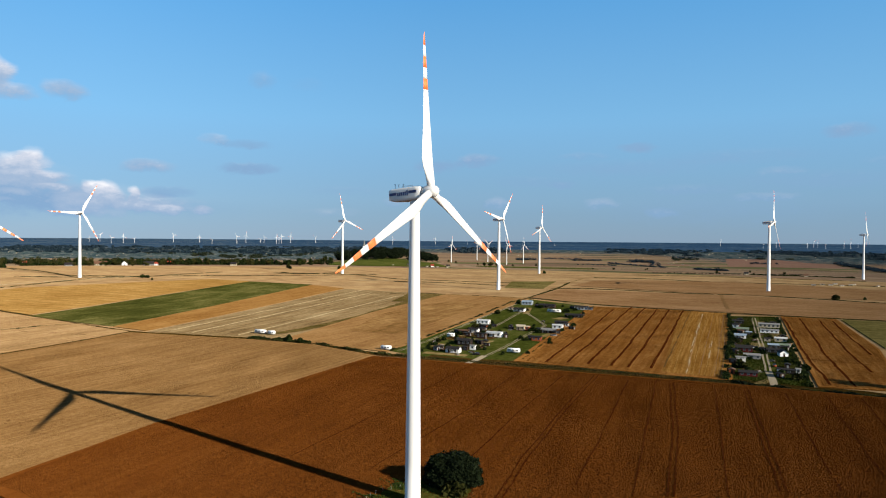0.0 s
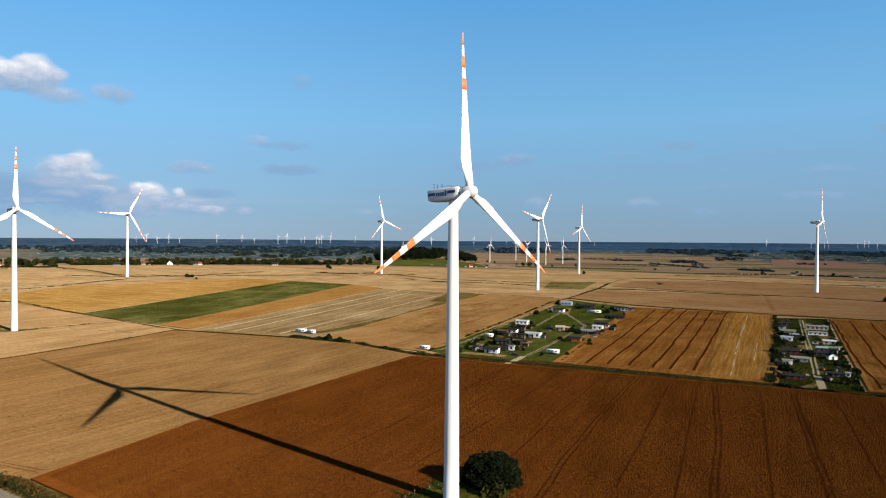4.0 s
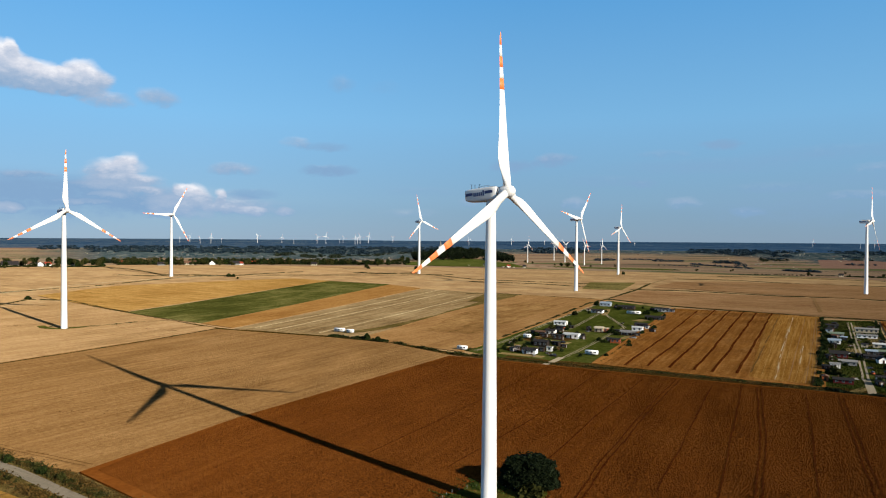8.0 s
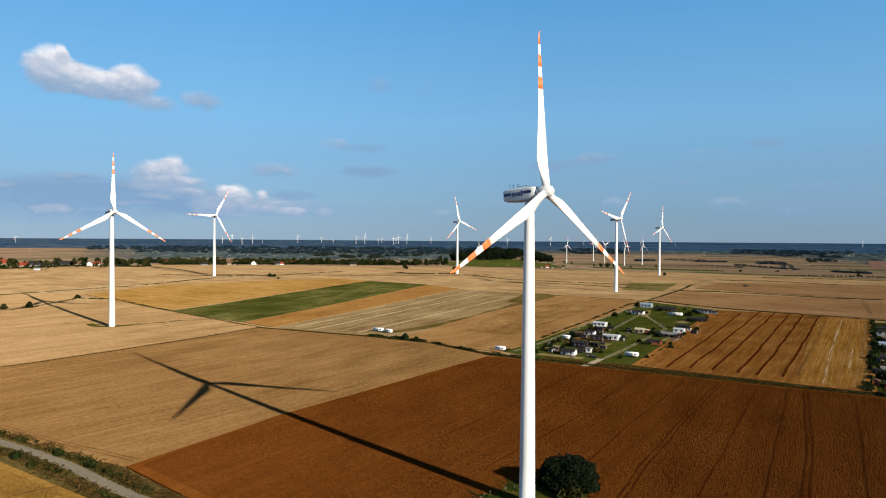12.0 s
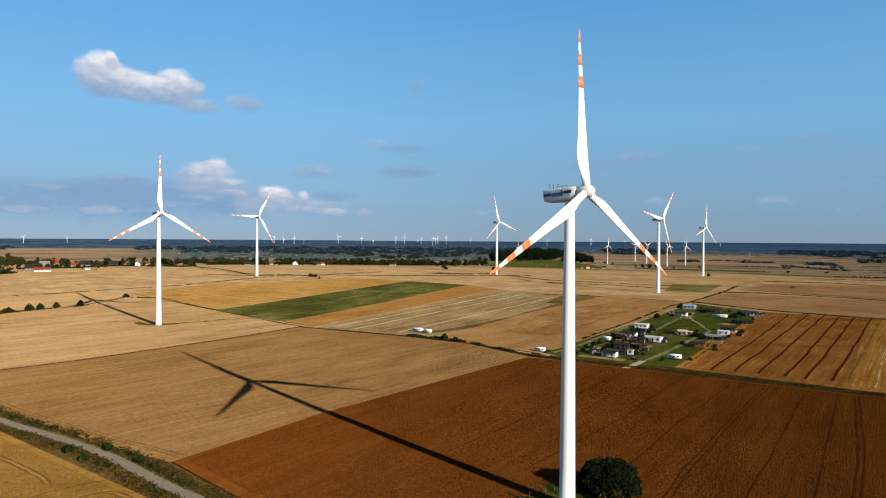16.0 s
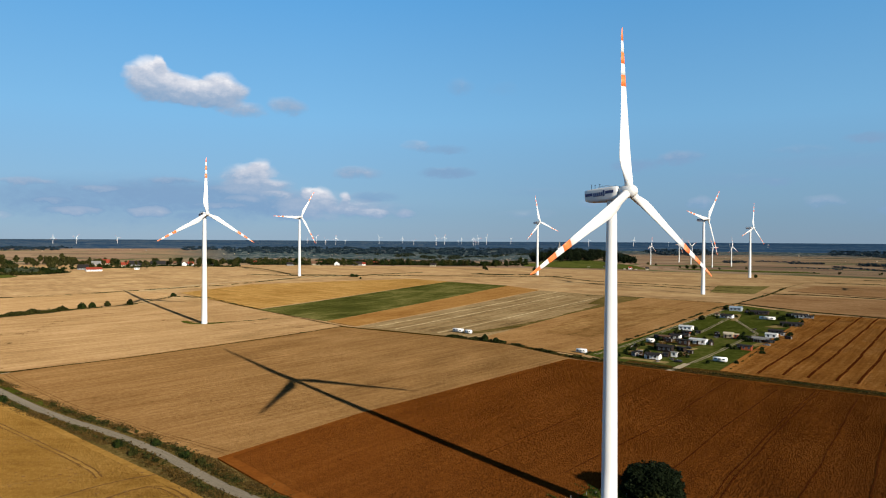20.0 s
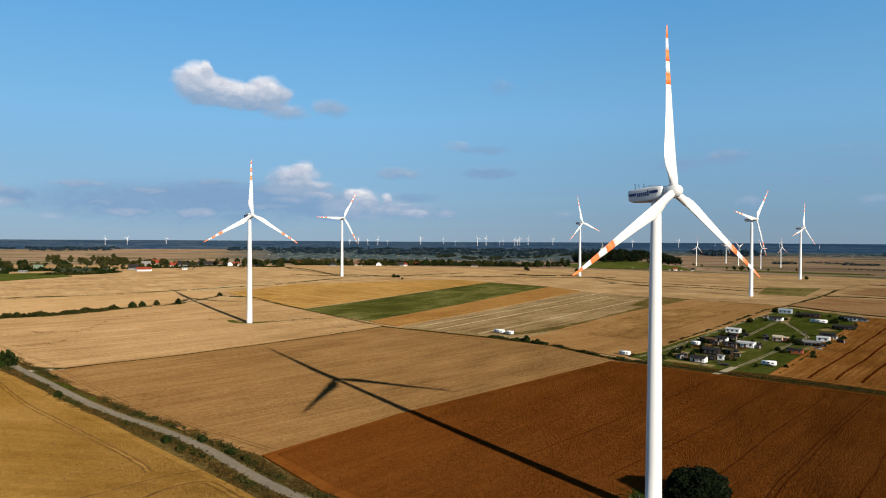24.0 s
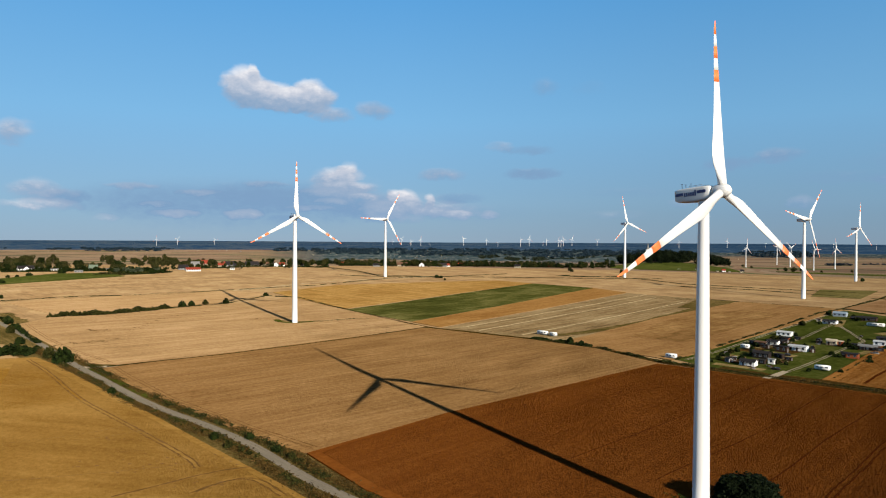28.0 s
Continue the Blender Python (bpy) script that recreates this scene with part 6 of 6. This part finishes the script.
for i, (x, y, s, wall, roof, words) in enumerate(((9, 425, 1.0, W_BROWN, R_DARK, "dark"), (27, 466, 0.9, W_BROWN, R_DARK, "dark"), (30, 481, 0.9, W_RED, R_DARK, "rust-red"), (47, 484, 0.9, W_BROWN, R_DARK, "dark"),
                                                   (40, 444, 0.9, W_BROWN, R_DARK, "dark"), (-3, 396, 0.9, W_GREY, R_DARK, "grey"), 
                                                   (218, 515, 1.2, W_BROWN, R_DARK, "dark"), (206, 492, 1.1, W_BROWN, R_DARK, "dark"), (196, 462, 1.0, W_BROWN, R_BROWN, "dark"), (181, 428, 1.1, W_BROWN, R_DARK, "dark"), (163, 390, 1.1, W_BROWN, R_DARK, "dark"),
                                                   (150, 362, 1.0, W_BROWN, R_DARK, "dark"), (139, 337, 1.0, W_RED, R_BROWN, "rust-red"), (181, 397, 0.9, W_BROWN, R_DARK, "dark"), (194, 398, 1.0, W_BROWN, R_DARK, "dark"), (172, 350, 0.9, W_BROWN, R_DARK, "dark"), (158, 328, 0.9, W_BROWN, R_DARK, "dark"), (235, 500, 1.0, W_BROWN, R_DARK, "dark"), (213, 440, 1.0, W_BROWN, R_DARK, "dark"))):
    cabin(x, y, 2.6 * s, 3.4 * s, 2.1 * s, A1 + 31 * (i % 3), wall, roof, 0.35, "small %s garden shed on an allotment" % words, "shed", "shed")
for i, (x, y) in enumerate(((486, 923), (505, 937), (512, 929), (532, 954), (522, 921), (542, 936), (554, 949), (570, 922), (-95, 1335), (-60, 1325), (-30, 1320), (-10, 1318), (8, 1322))):
    cabin(x, y, 2.4, 5.0, 1.3, 60 + 9 * i, W_CREAM, R_GREY, 0.2, "small white hut far out on the fields", "hut", "hut")

for i, (x, y, s, wall, words) in enumerate(((10, 463, 0.9, W_BLACK, "black"), (16, 449, 1.0, W_BROWN, "dark brown"), (22, 452, 0.8, W_BLACK, "black"), (28, 474, 0.9, W_BROWN, "dark brown"), (36, 490, 0.8, W_BLACK, "black"), (-1, 402, 0.8, W_BROWN, "dark brown"), (22, 418, 1.1, W_BLACK, "black"),
                                                (26, 412, 0.8, W_BROWN, "dark brown"), (75, 459, 0.9, W_BLACK, "black"), (88, 478, 0.9, W_BROWN, "dark brown"), (65, 474, 0.8, W_BLACK, "black"), (47, 479, 0.7, W_BROWN, "dark brown"), (108, 546, 0.9, W_BLACK, "black"), (110, 597, 0.9, W_BLACK, "black"), (82, 612, 0.8, W_BROWN, "dark brown"))):
    cabin(x, y, 2.4 * s, 4.2 * s, 2.0 * s, B1 + 17 * (i % 3 - 1), wall, R_DARK, 0.2, "low %s tarred shed among the cabins" % words, "shed", "shed")
for i, (x, y, s) in enumerate(((11, 452, 1.0), (18, 468, 1.1), (27, 459, 0.9), (25, 446, 1.0), (32, 480, 1.0), (38, 452, 0.8), (9, 421, 1.1), (18, 424, 1.0), (3, 407, 0.9), (-7, 413, 0.8), (49, 438, 0.9), (52, 432, 0.8), (63, 462, 1.0), (80, 470, 0.9), (92, 494, 1.0), (97, 535, 1.0), (106, 538, 0.9), (110, 583, 1.0), (84, 598, 1.0), (96, 612, 0.9), (68, 632, 1.1), (56, 571, 0.9), (70, 580, 0.8), (198, 444, 1.2), (192, 448, 1.1), (180, 434, 1.1), (163, 402, 1.2), (177, 388, 1.0), (160, 372, 1.1), (152, 360, 1.0), (171, 331, 1.1), (160, 331, 1.2), (178, 344, 1.2), (193, 396, 1.1), (178, 398, 1.0), (211, 426, 1.0))):
    tagged(planted(SHRUB, x, y, 73 * i, s * 0.95, s * 0.8), "dense dark shrub crowding an allotment cabin")

VIL = "%s village house behind the crest"
for x, y, w, l, h, turn, wall, roof, pitch, words in (
        (-791, 591, 8, 17, 2.9, -25, W_WHITE, R_DARK, 0.87, "white dark-roofed"), (-786, 589, 5, 5, 3.6, 45, W_WHITE, R_DARK, 0.80, "white gabled"), (-795, 608, 5, 7, 2.5, -45, W_WHITE, R_GREY, 0.58, "low white"),
        (-769, 615, 4, 12, 2.0, -33, W_WHITE, R_GREY, 0.43, "long low white"), (-732, 616, 4, 9, 1.8, -48, W_GREY, R_GREY, 0.36, "long low grey"), (-760, 661, 8, 10, 2.7, -35, W_WHITE, R_GREEN, 1.01, "white green-roofed"),
        (-730, 657, 3, 4, 2.2, -36, W_WHITE, R_GREY, 0.58, "tiny white"), (-659, 729, 7, 18, 2.2, -36, W_WHITE, R_RED, 0.72, "long red-roofed"), (-690, 745, 8, 12, 2.7, -55, W_GREY, R_DARK, 1.01, "dark-roofed"),
        (-813, 927, 9, 15, 2.9, -57, W_CREAM, R_RED, 1.15, "red-roofed"), (-765, 851, 9, 12, 2.7, -56, W_CREAM, R_GREY, 1.01, "grey-roofed"), (-731, 889, 9, 13, 2.7, -39, W_GREY, R_DARK, 1.15, "dark-roofed"),
        (-745, 900, 8, 9, 2.7, -44, W_CREAM, R_RED, 1.15, "red-roofed"), (-709, 915, 9, 21, 2.5, -46, W_CREAM, R_DARK, 1.15, "long dark-roofed"), (-673, 928, 8, 9, 3.6, 42, W_WHITE, R_DARK, 0.80, "white gabled"),
        (-722, 860, 7, 11, 2.6, -45, W_CREAM, R_RED, 1.0, "red-roofed"), (-742, 905, 7, 10, 2.6, -30, W_CREAM, R_RED, 1.0, "red-roofed"), (-700, 872, 6, 12, 2.4, -52, W_GREY, R_DARK, 1.0, "dark-roofed"),
        (-716, 958, 7, 12, 2.6, -50, W_CREAM, R_BROWN, 1.0, "brown-roofed"), (-690, 968, 6, 9, 2.6, -40, W_WHITE, R_RED, 1.0, "white red-roofed"), (-660, 985, 6, 10, 2.4, -58, W_GREY, R_DARK, 0.9, "grey"),
        (-648, 794, 4, 6, 2.0, -59, W_WHITE, R_GREY, 0.43, "tiny white"), (-707, 1193, 6, 8, 2.7, -47, W_WHITE, R_RED, 1.01, "white"), (-570, 1074, 7, 12, 2.3, -56, W_GREY, R_DARK, 0.87, "grey"),
        (-556, 1145, 8, 19, 2.9, -58, W_CREAM, R_BROWN, 1.01, "long tan-roofed"), (-525, 1163, 8, 9, 3.6, 16, W_WHITE, R_DARK, 0.80, "white gabled"), (-495, 1186, 7, 16, 2.7, -55, W_GREY, R_DARK, 1.15, "dark-roofed"),
        (-487, 1196, 5, 6, 2.7, -56, W_WHITE, R_RED, 1.15, "white"), (-500, 1290, 7, 9, 2.7, -57, W_CREAM, R_RED, 1.09, "red-roofed"), (-455, 1330, 6, 8, 2.7, -59, W_WHITE, R_BROWN, 1.09, "brown-roofed"), (-366, 1232, 7, 10, 3.0, -82, W_CREAM, R_DARK, 0.87, "cream"),
        (-350, 1395, 6, 8, 2.7, -64, W_WHITE, R_RED, 1.09, "red-roofed"), (-330, 1405, 7, 9, 2.7, -85, W_CREAM, R_DARK, 1.09, "dark-roofed"), (-20, 1330, 5, 6, 2.2, -77, W_WHITE, R_RED, 1.01, "small"), (10, 1345, 5, 6, 2.2, -84, W_CREAM, R_DARK, 1.01, "small"),
        (-65, 1350, 5, 6, 2.0, -75, W_WHITE, R_DARK, 1.01, "small"), (560, 1300, 6, 7, 2.3, -101, W_CREAM, R_DARK, 1.01, "dark-roofed"), (655, 1270, 6, 7, 2.3, -111, W_CREAM, R_BROWN, 1.01, "brown-roofed")):
    cabin(x, y, w, l, h, turn, wall, roof, pitch, VIL % words, "house", "house")


def far_hamlets():
    """Roofs and walls of hamlets far off in the vale."""
    for mat, count, label in ((W_CREAM, 170, "pale walls of far-off hamlets in the vale"), (R_BROWN, 70, "red roofs of far-off hamlets in the vale"), (R_GREY, 220, "grey barns far off in the vale")):
        b = bmesh.new()
        k = 0
        while k < count:
            a, d = radians(pick.uniform(-42, 60)), pick.uniform(1750, 4050)
            x, y = -d * math.sin(a), d * math.cos(a)
            if d < (2750 if -0.39 < a < -0.31 else 3950 if a > 0.58 else 3500 if a < 0.12 else 1750) or noise.noise((x * 0.003, y * 0.0016, 17.0)) < -0.08:
                continue
            z, s = land(x, y), pick.uniform(0.9, 2.8)
            box(b, x - s, x + s, y - s * 0.6, y + s * 0.6, z - 1, z + pick.uniform(1.5, 3.5))
            k += 1
        ob = part("hamlet", b, mat, None, label, False, "stuff")
        tagged(ob, category="buildings")


far_hamlets()


def church():
    root = new("church")
    x, y = -176, 1575
    b = bmesh.new()
    box(b, -4, 4, -4, 4, -4, 17, 0.2)
    part("tower", b, W_WHITE, root)
    b = bmesh.new()
    lathe(b, [(17, 5.2), (19, 3.4), (24, 1.6), (32, 0.1)], 8)
    part("spire", b, R_GREY, root)
    root.matrix_basis = pose(x, y, land(x, y) + 4, 0, 0, 20)
    tagged(root, "pale tower with a pointed spire on the wooded knoll", "church")


church()

# ---------------------------------------------------------------- far turbines
MIDDLE = [(36, 3044), (160, 3300), (198, 3110), (260, 2873), (341, 2987)]
for i, (x, y) in enumerate(MIDDLE):
    s = (0.98, 0.98, 0.98, 0.98, 0.98)[i]
    t = copy_thing(main, Matrix.Identity(4))
    t.matrix_basis = pose(x, y, land(x, y), 0, 0, 55) @ Matrix.Diagonal((s, s, s, 1))
    set_phase(t, 27 * i + 10)
    tagged(t, "white wind turbine down in the vale")
for i, (a, s) in enumerate(((44.72, 0.62), (43.24, 0.62), (40.54, 0.55), (26.66, 0.45), (25.95, 0.66), (25.2, 0.55), (24.4, 0.66), (23.64, 0.4), (20.93, 0.72), (19.06, 0.58), (18.14, 0.45), (16.31, 0.72), (15.62, 0.78), (14.52, 0.42), (14.24, 0.55),
                            (13.3, 0.7), (13.1, 0.62), (12.9, 0.72), (12.22, 0.76), (10.26, 0.6), (4.08, 0.62), (0.63, 0.66), (-2.0, 0.4), (-6.4, 0.4), (-21.5, 0.5), (-24.44, 0.4), (-25.3, 0.45), (-27.34, 0.5), (-27.75, 0.6), (-28.0, 0.5), (-28.5, 0.42),
                            (-29.64, 0.52), (-30.05, 0.6), (-30.5, 0.45), (-30.9, 0.5), (-9.0, 0.35))):
    d = 4500 + 37 * (i % 5)
    x, y = -d * math.sin(radians(a)), d * math.cos(radians(a))
    t = copy_thing(main, Matrix.Identity(4))
    t.matrix_basis = pose(x, y, land(x, y) - 4, 0, 0, 40 + 5 * (i % 4)) @ Matrix.Diagonal((0.85 * s, 0.85 * s, 0.85 * s, 1))
    set_phase(t, 41 * i)
    tagged(t, "tiny white wind turbine on the horizon")

# ---------------------------------------------------------------- round the foot of the tower
b = bmesh.new()
lathe(b, [(-0.5, 4.2), (0.1, 4.2), (0.25, 4.0)], 32)
pad = part("foundation", b, CONCRETE, None, "round concrete turbine foundation")
pad.location = (-7.1, 175.9, land(-7.1, 175.9))
tagged(pad, category="foundation")
post_me = None
for k in range(16):
    a = 0.55 + k * 0.2
    x, y = -6 + 13 * math.cos(a), 174 + 12 * math.sin(a)
    if post_me is None:
        b = bmesh.new()
        lathe(b, [(-0.3, 0.06), (1.45, 0.055), (1.5, 0.02)], 8)
        ob = part("fence_post", b, W_GREY, None)
        post_me = ob.data
    else:
        ob = new("fence_post", post_me)
    ob.location = (x, y, land(x, y) + 0.3)
    tagged(ob, "thin grey wooden fence post in rough grass", "fence post", "fence posts round the turbine")


def tufts(name, corners, spacing, height, mat, parent, lift, seed, bare=(), half=0.8):
    """Upright clumps of stalks over a convex field: real relief for the low sun."""
    r = np.random.default_rng(seed)
    x0, x1 = min(c[0] for c in corners), max(c[0] for c in corners)
    y0, y1 = min(c[1] for c in corners), max(c[1] for c in corners)
    gx, gy = np.meshgrid(np.arange(x0, x1, spacing), np.arange(y0, y1, spacing))
    p = np.stack([gx.ravel(), gy.ravel()], 1)
    p = p + (r.random(p.shape) - 0.5) * spacing * 1.1
    cx, cy = np.mean([c[0] for c in corners]), np.mean([c[1] for c in corners])
    keep = np.ones(len(p), bool)
    for a, b2 in zip(corners, corners[1:] + corners[:1]):
        n = np.array([b2[1] - a[1], a[0] - b2[0]], float)
        s = np.sign(n @ (np.array([cx, cy]) - np.array(a)))
        keep &= ((p - np.array(a)) @ n) * s > 0.4 * np.linalg.norm(n)
    for run in bare:
        for a, b2 in zip(run, run[1:]):
            a, e = np.array(a, float), np.array(b2, float) - np.array(a, float)
            q = np.clip((p - a) @ e / (e @ e), 0, 1)
            keep &= np.linalg.norm(p - a - q[:, None] * e, axis=1) > half
    p = p[keep]
    n = len(p)
    z = np.array([land(x, y) for x, y in p]) + lift
    a = r.random(n) * math.pi
    h = height * (0.55 + 0.9 * r.random(n) ** 1.5)
    w = spacing * (0.28 + 0.24 * r.random(n))
    dx, dy = np.cos(a) * w, np.sin(a) * w
    lx, ly = (r.random(n) - 0.5) * 0.3, (r.random(n) - 0.5) * 0.3
    v = np.empty((n, 5, 3))
    v[:, 0] = np.stack([p[:, 0] - dx, p[:, 1] - dy, z], 1)
    v[:, 1] = np.stack([p[:, 0] + dx, p[:, 1] + dy, z], 1)
    v[:, 2] = np.stack([p[:, 0] - dy, p[:, 1] + dx, z], 1)
    v[:, 3] = np.stack([p[:, 0] + dy, p[:, 1] - dx, z], 1)
    v[:, 4] = np.stack([p[:, 0] + lx, p[:, 1] + ly, z + h], 1)
    base = np.arange(n)[:, None] * 5
    f = np.concatenate([base + np.array([0, 1, 4]), base + np.array([2, 3, 4])])
    me = bpy.data.meshes.new(name)
    me.from_pydata(v.reshape(-1, 3).tolist(), [], f.tolist())
    me.materials.append(mat)
    ob = new(name, me)
    ob.parent = parent
    return tagged(ob, kind="stuff")


tufts("stalks", [(-36, 375), (15, 355), (71, 335), (130, 313), (183, 284), (225, 262), (225, 165), (20, 122), (-88, 166), (-118, 185), (-100, 243)], 0.5, 0.38, BROWN, brown, H + 0.22, 51)
tufts("stalks", [(-198, 444), (-118, 425), (-74, 408), (-38, 377), (-110, 182), (-150, 196), (-245, 234), (-281, 255)], 0.6, 0.2, WHEAT, wheat, H - 0.04, 52)
tufts("stalks", [(-330, 240), (-301, 243), (-186, 190), (-134, 168), (-100, 152), (-60, 134), (-100, 100), (-173, 100)], 0.5, 0.4, GOLD_NEAR, gold2, H - 0.02, 53, BARLEY_RUTS, 0.9)
tufts("stalks", [(-200, 448), (-283, 262), (-300, 257), (-427, 318), (-452, 331), (-463, 375), (-440, 429), (-416, 495), (-385, 560), (-310, 515)], 0.8, 0.2, WHEAT_PALE, pale, H - 0.02, 54)
tufts("stalks", [(131, 609), (187, 587), (205, 577), (107, 334), (42, 363)], 0.55, 0.22, STRIPED, striped, H - 0.06, 55, FURROWS, 1.0)
tufts("stalks", [(262, 543), (295, 528), (250, 404), (198, 300), (167, 309)], 0.6, 0.22, STRIPED, rstrip, H - 0.06, 56, RIGHT_FURROWS, 1.0)
tufts("grass_blades", [(224, 548), (257, 544), (162, 307), (144, 311), (134, 323)], 1.0, 0.42, LAWN, lawn_two, 0.1, 57, [[(240, 540), (208, 462), (184, 402), (165, 354), (146, 310)]], 2.2)
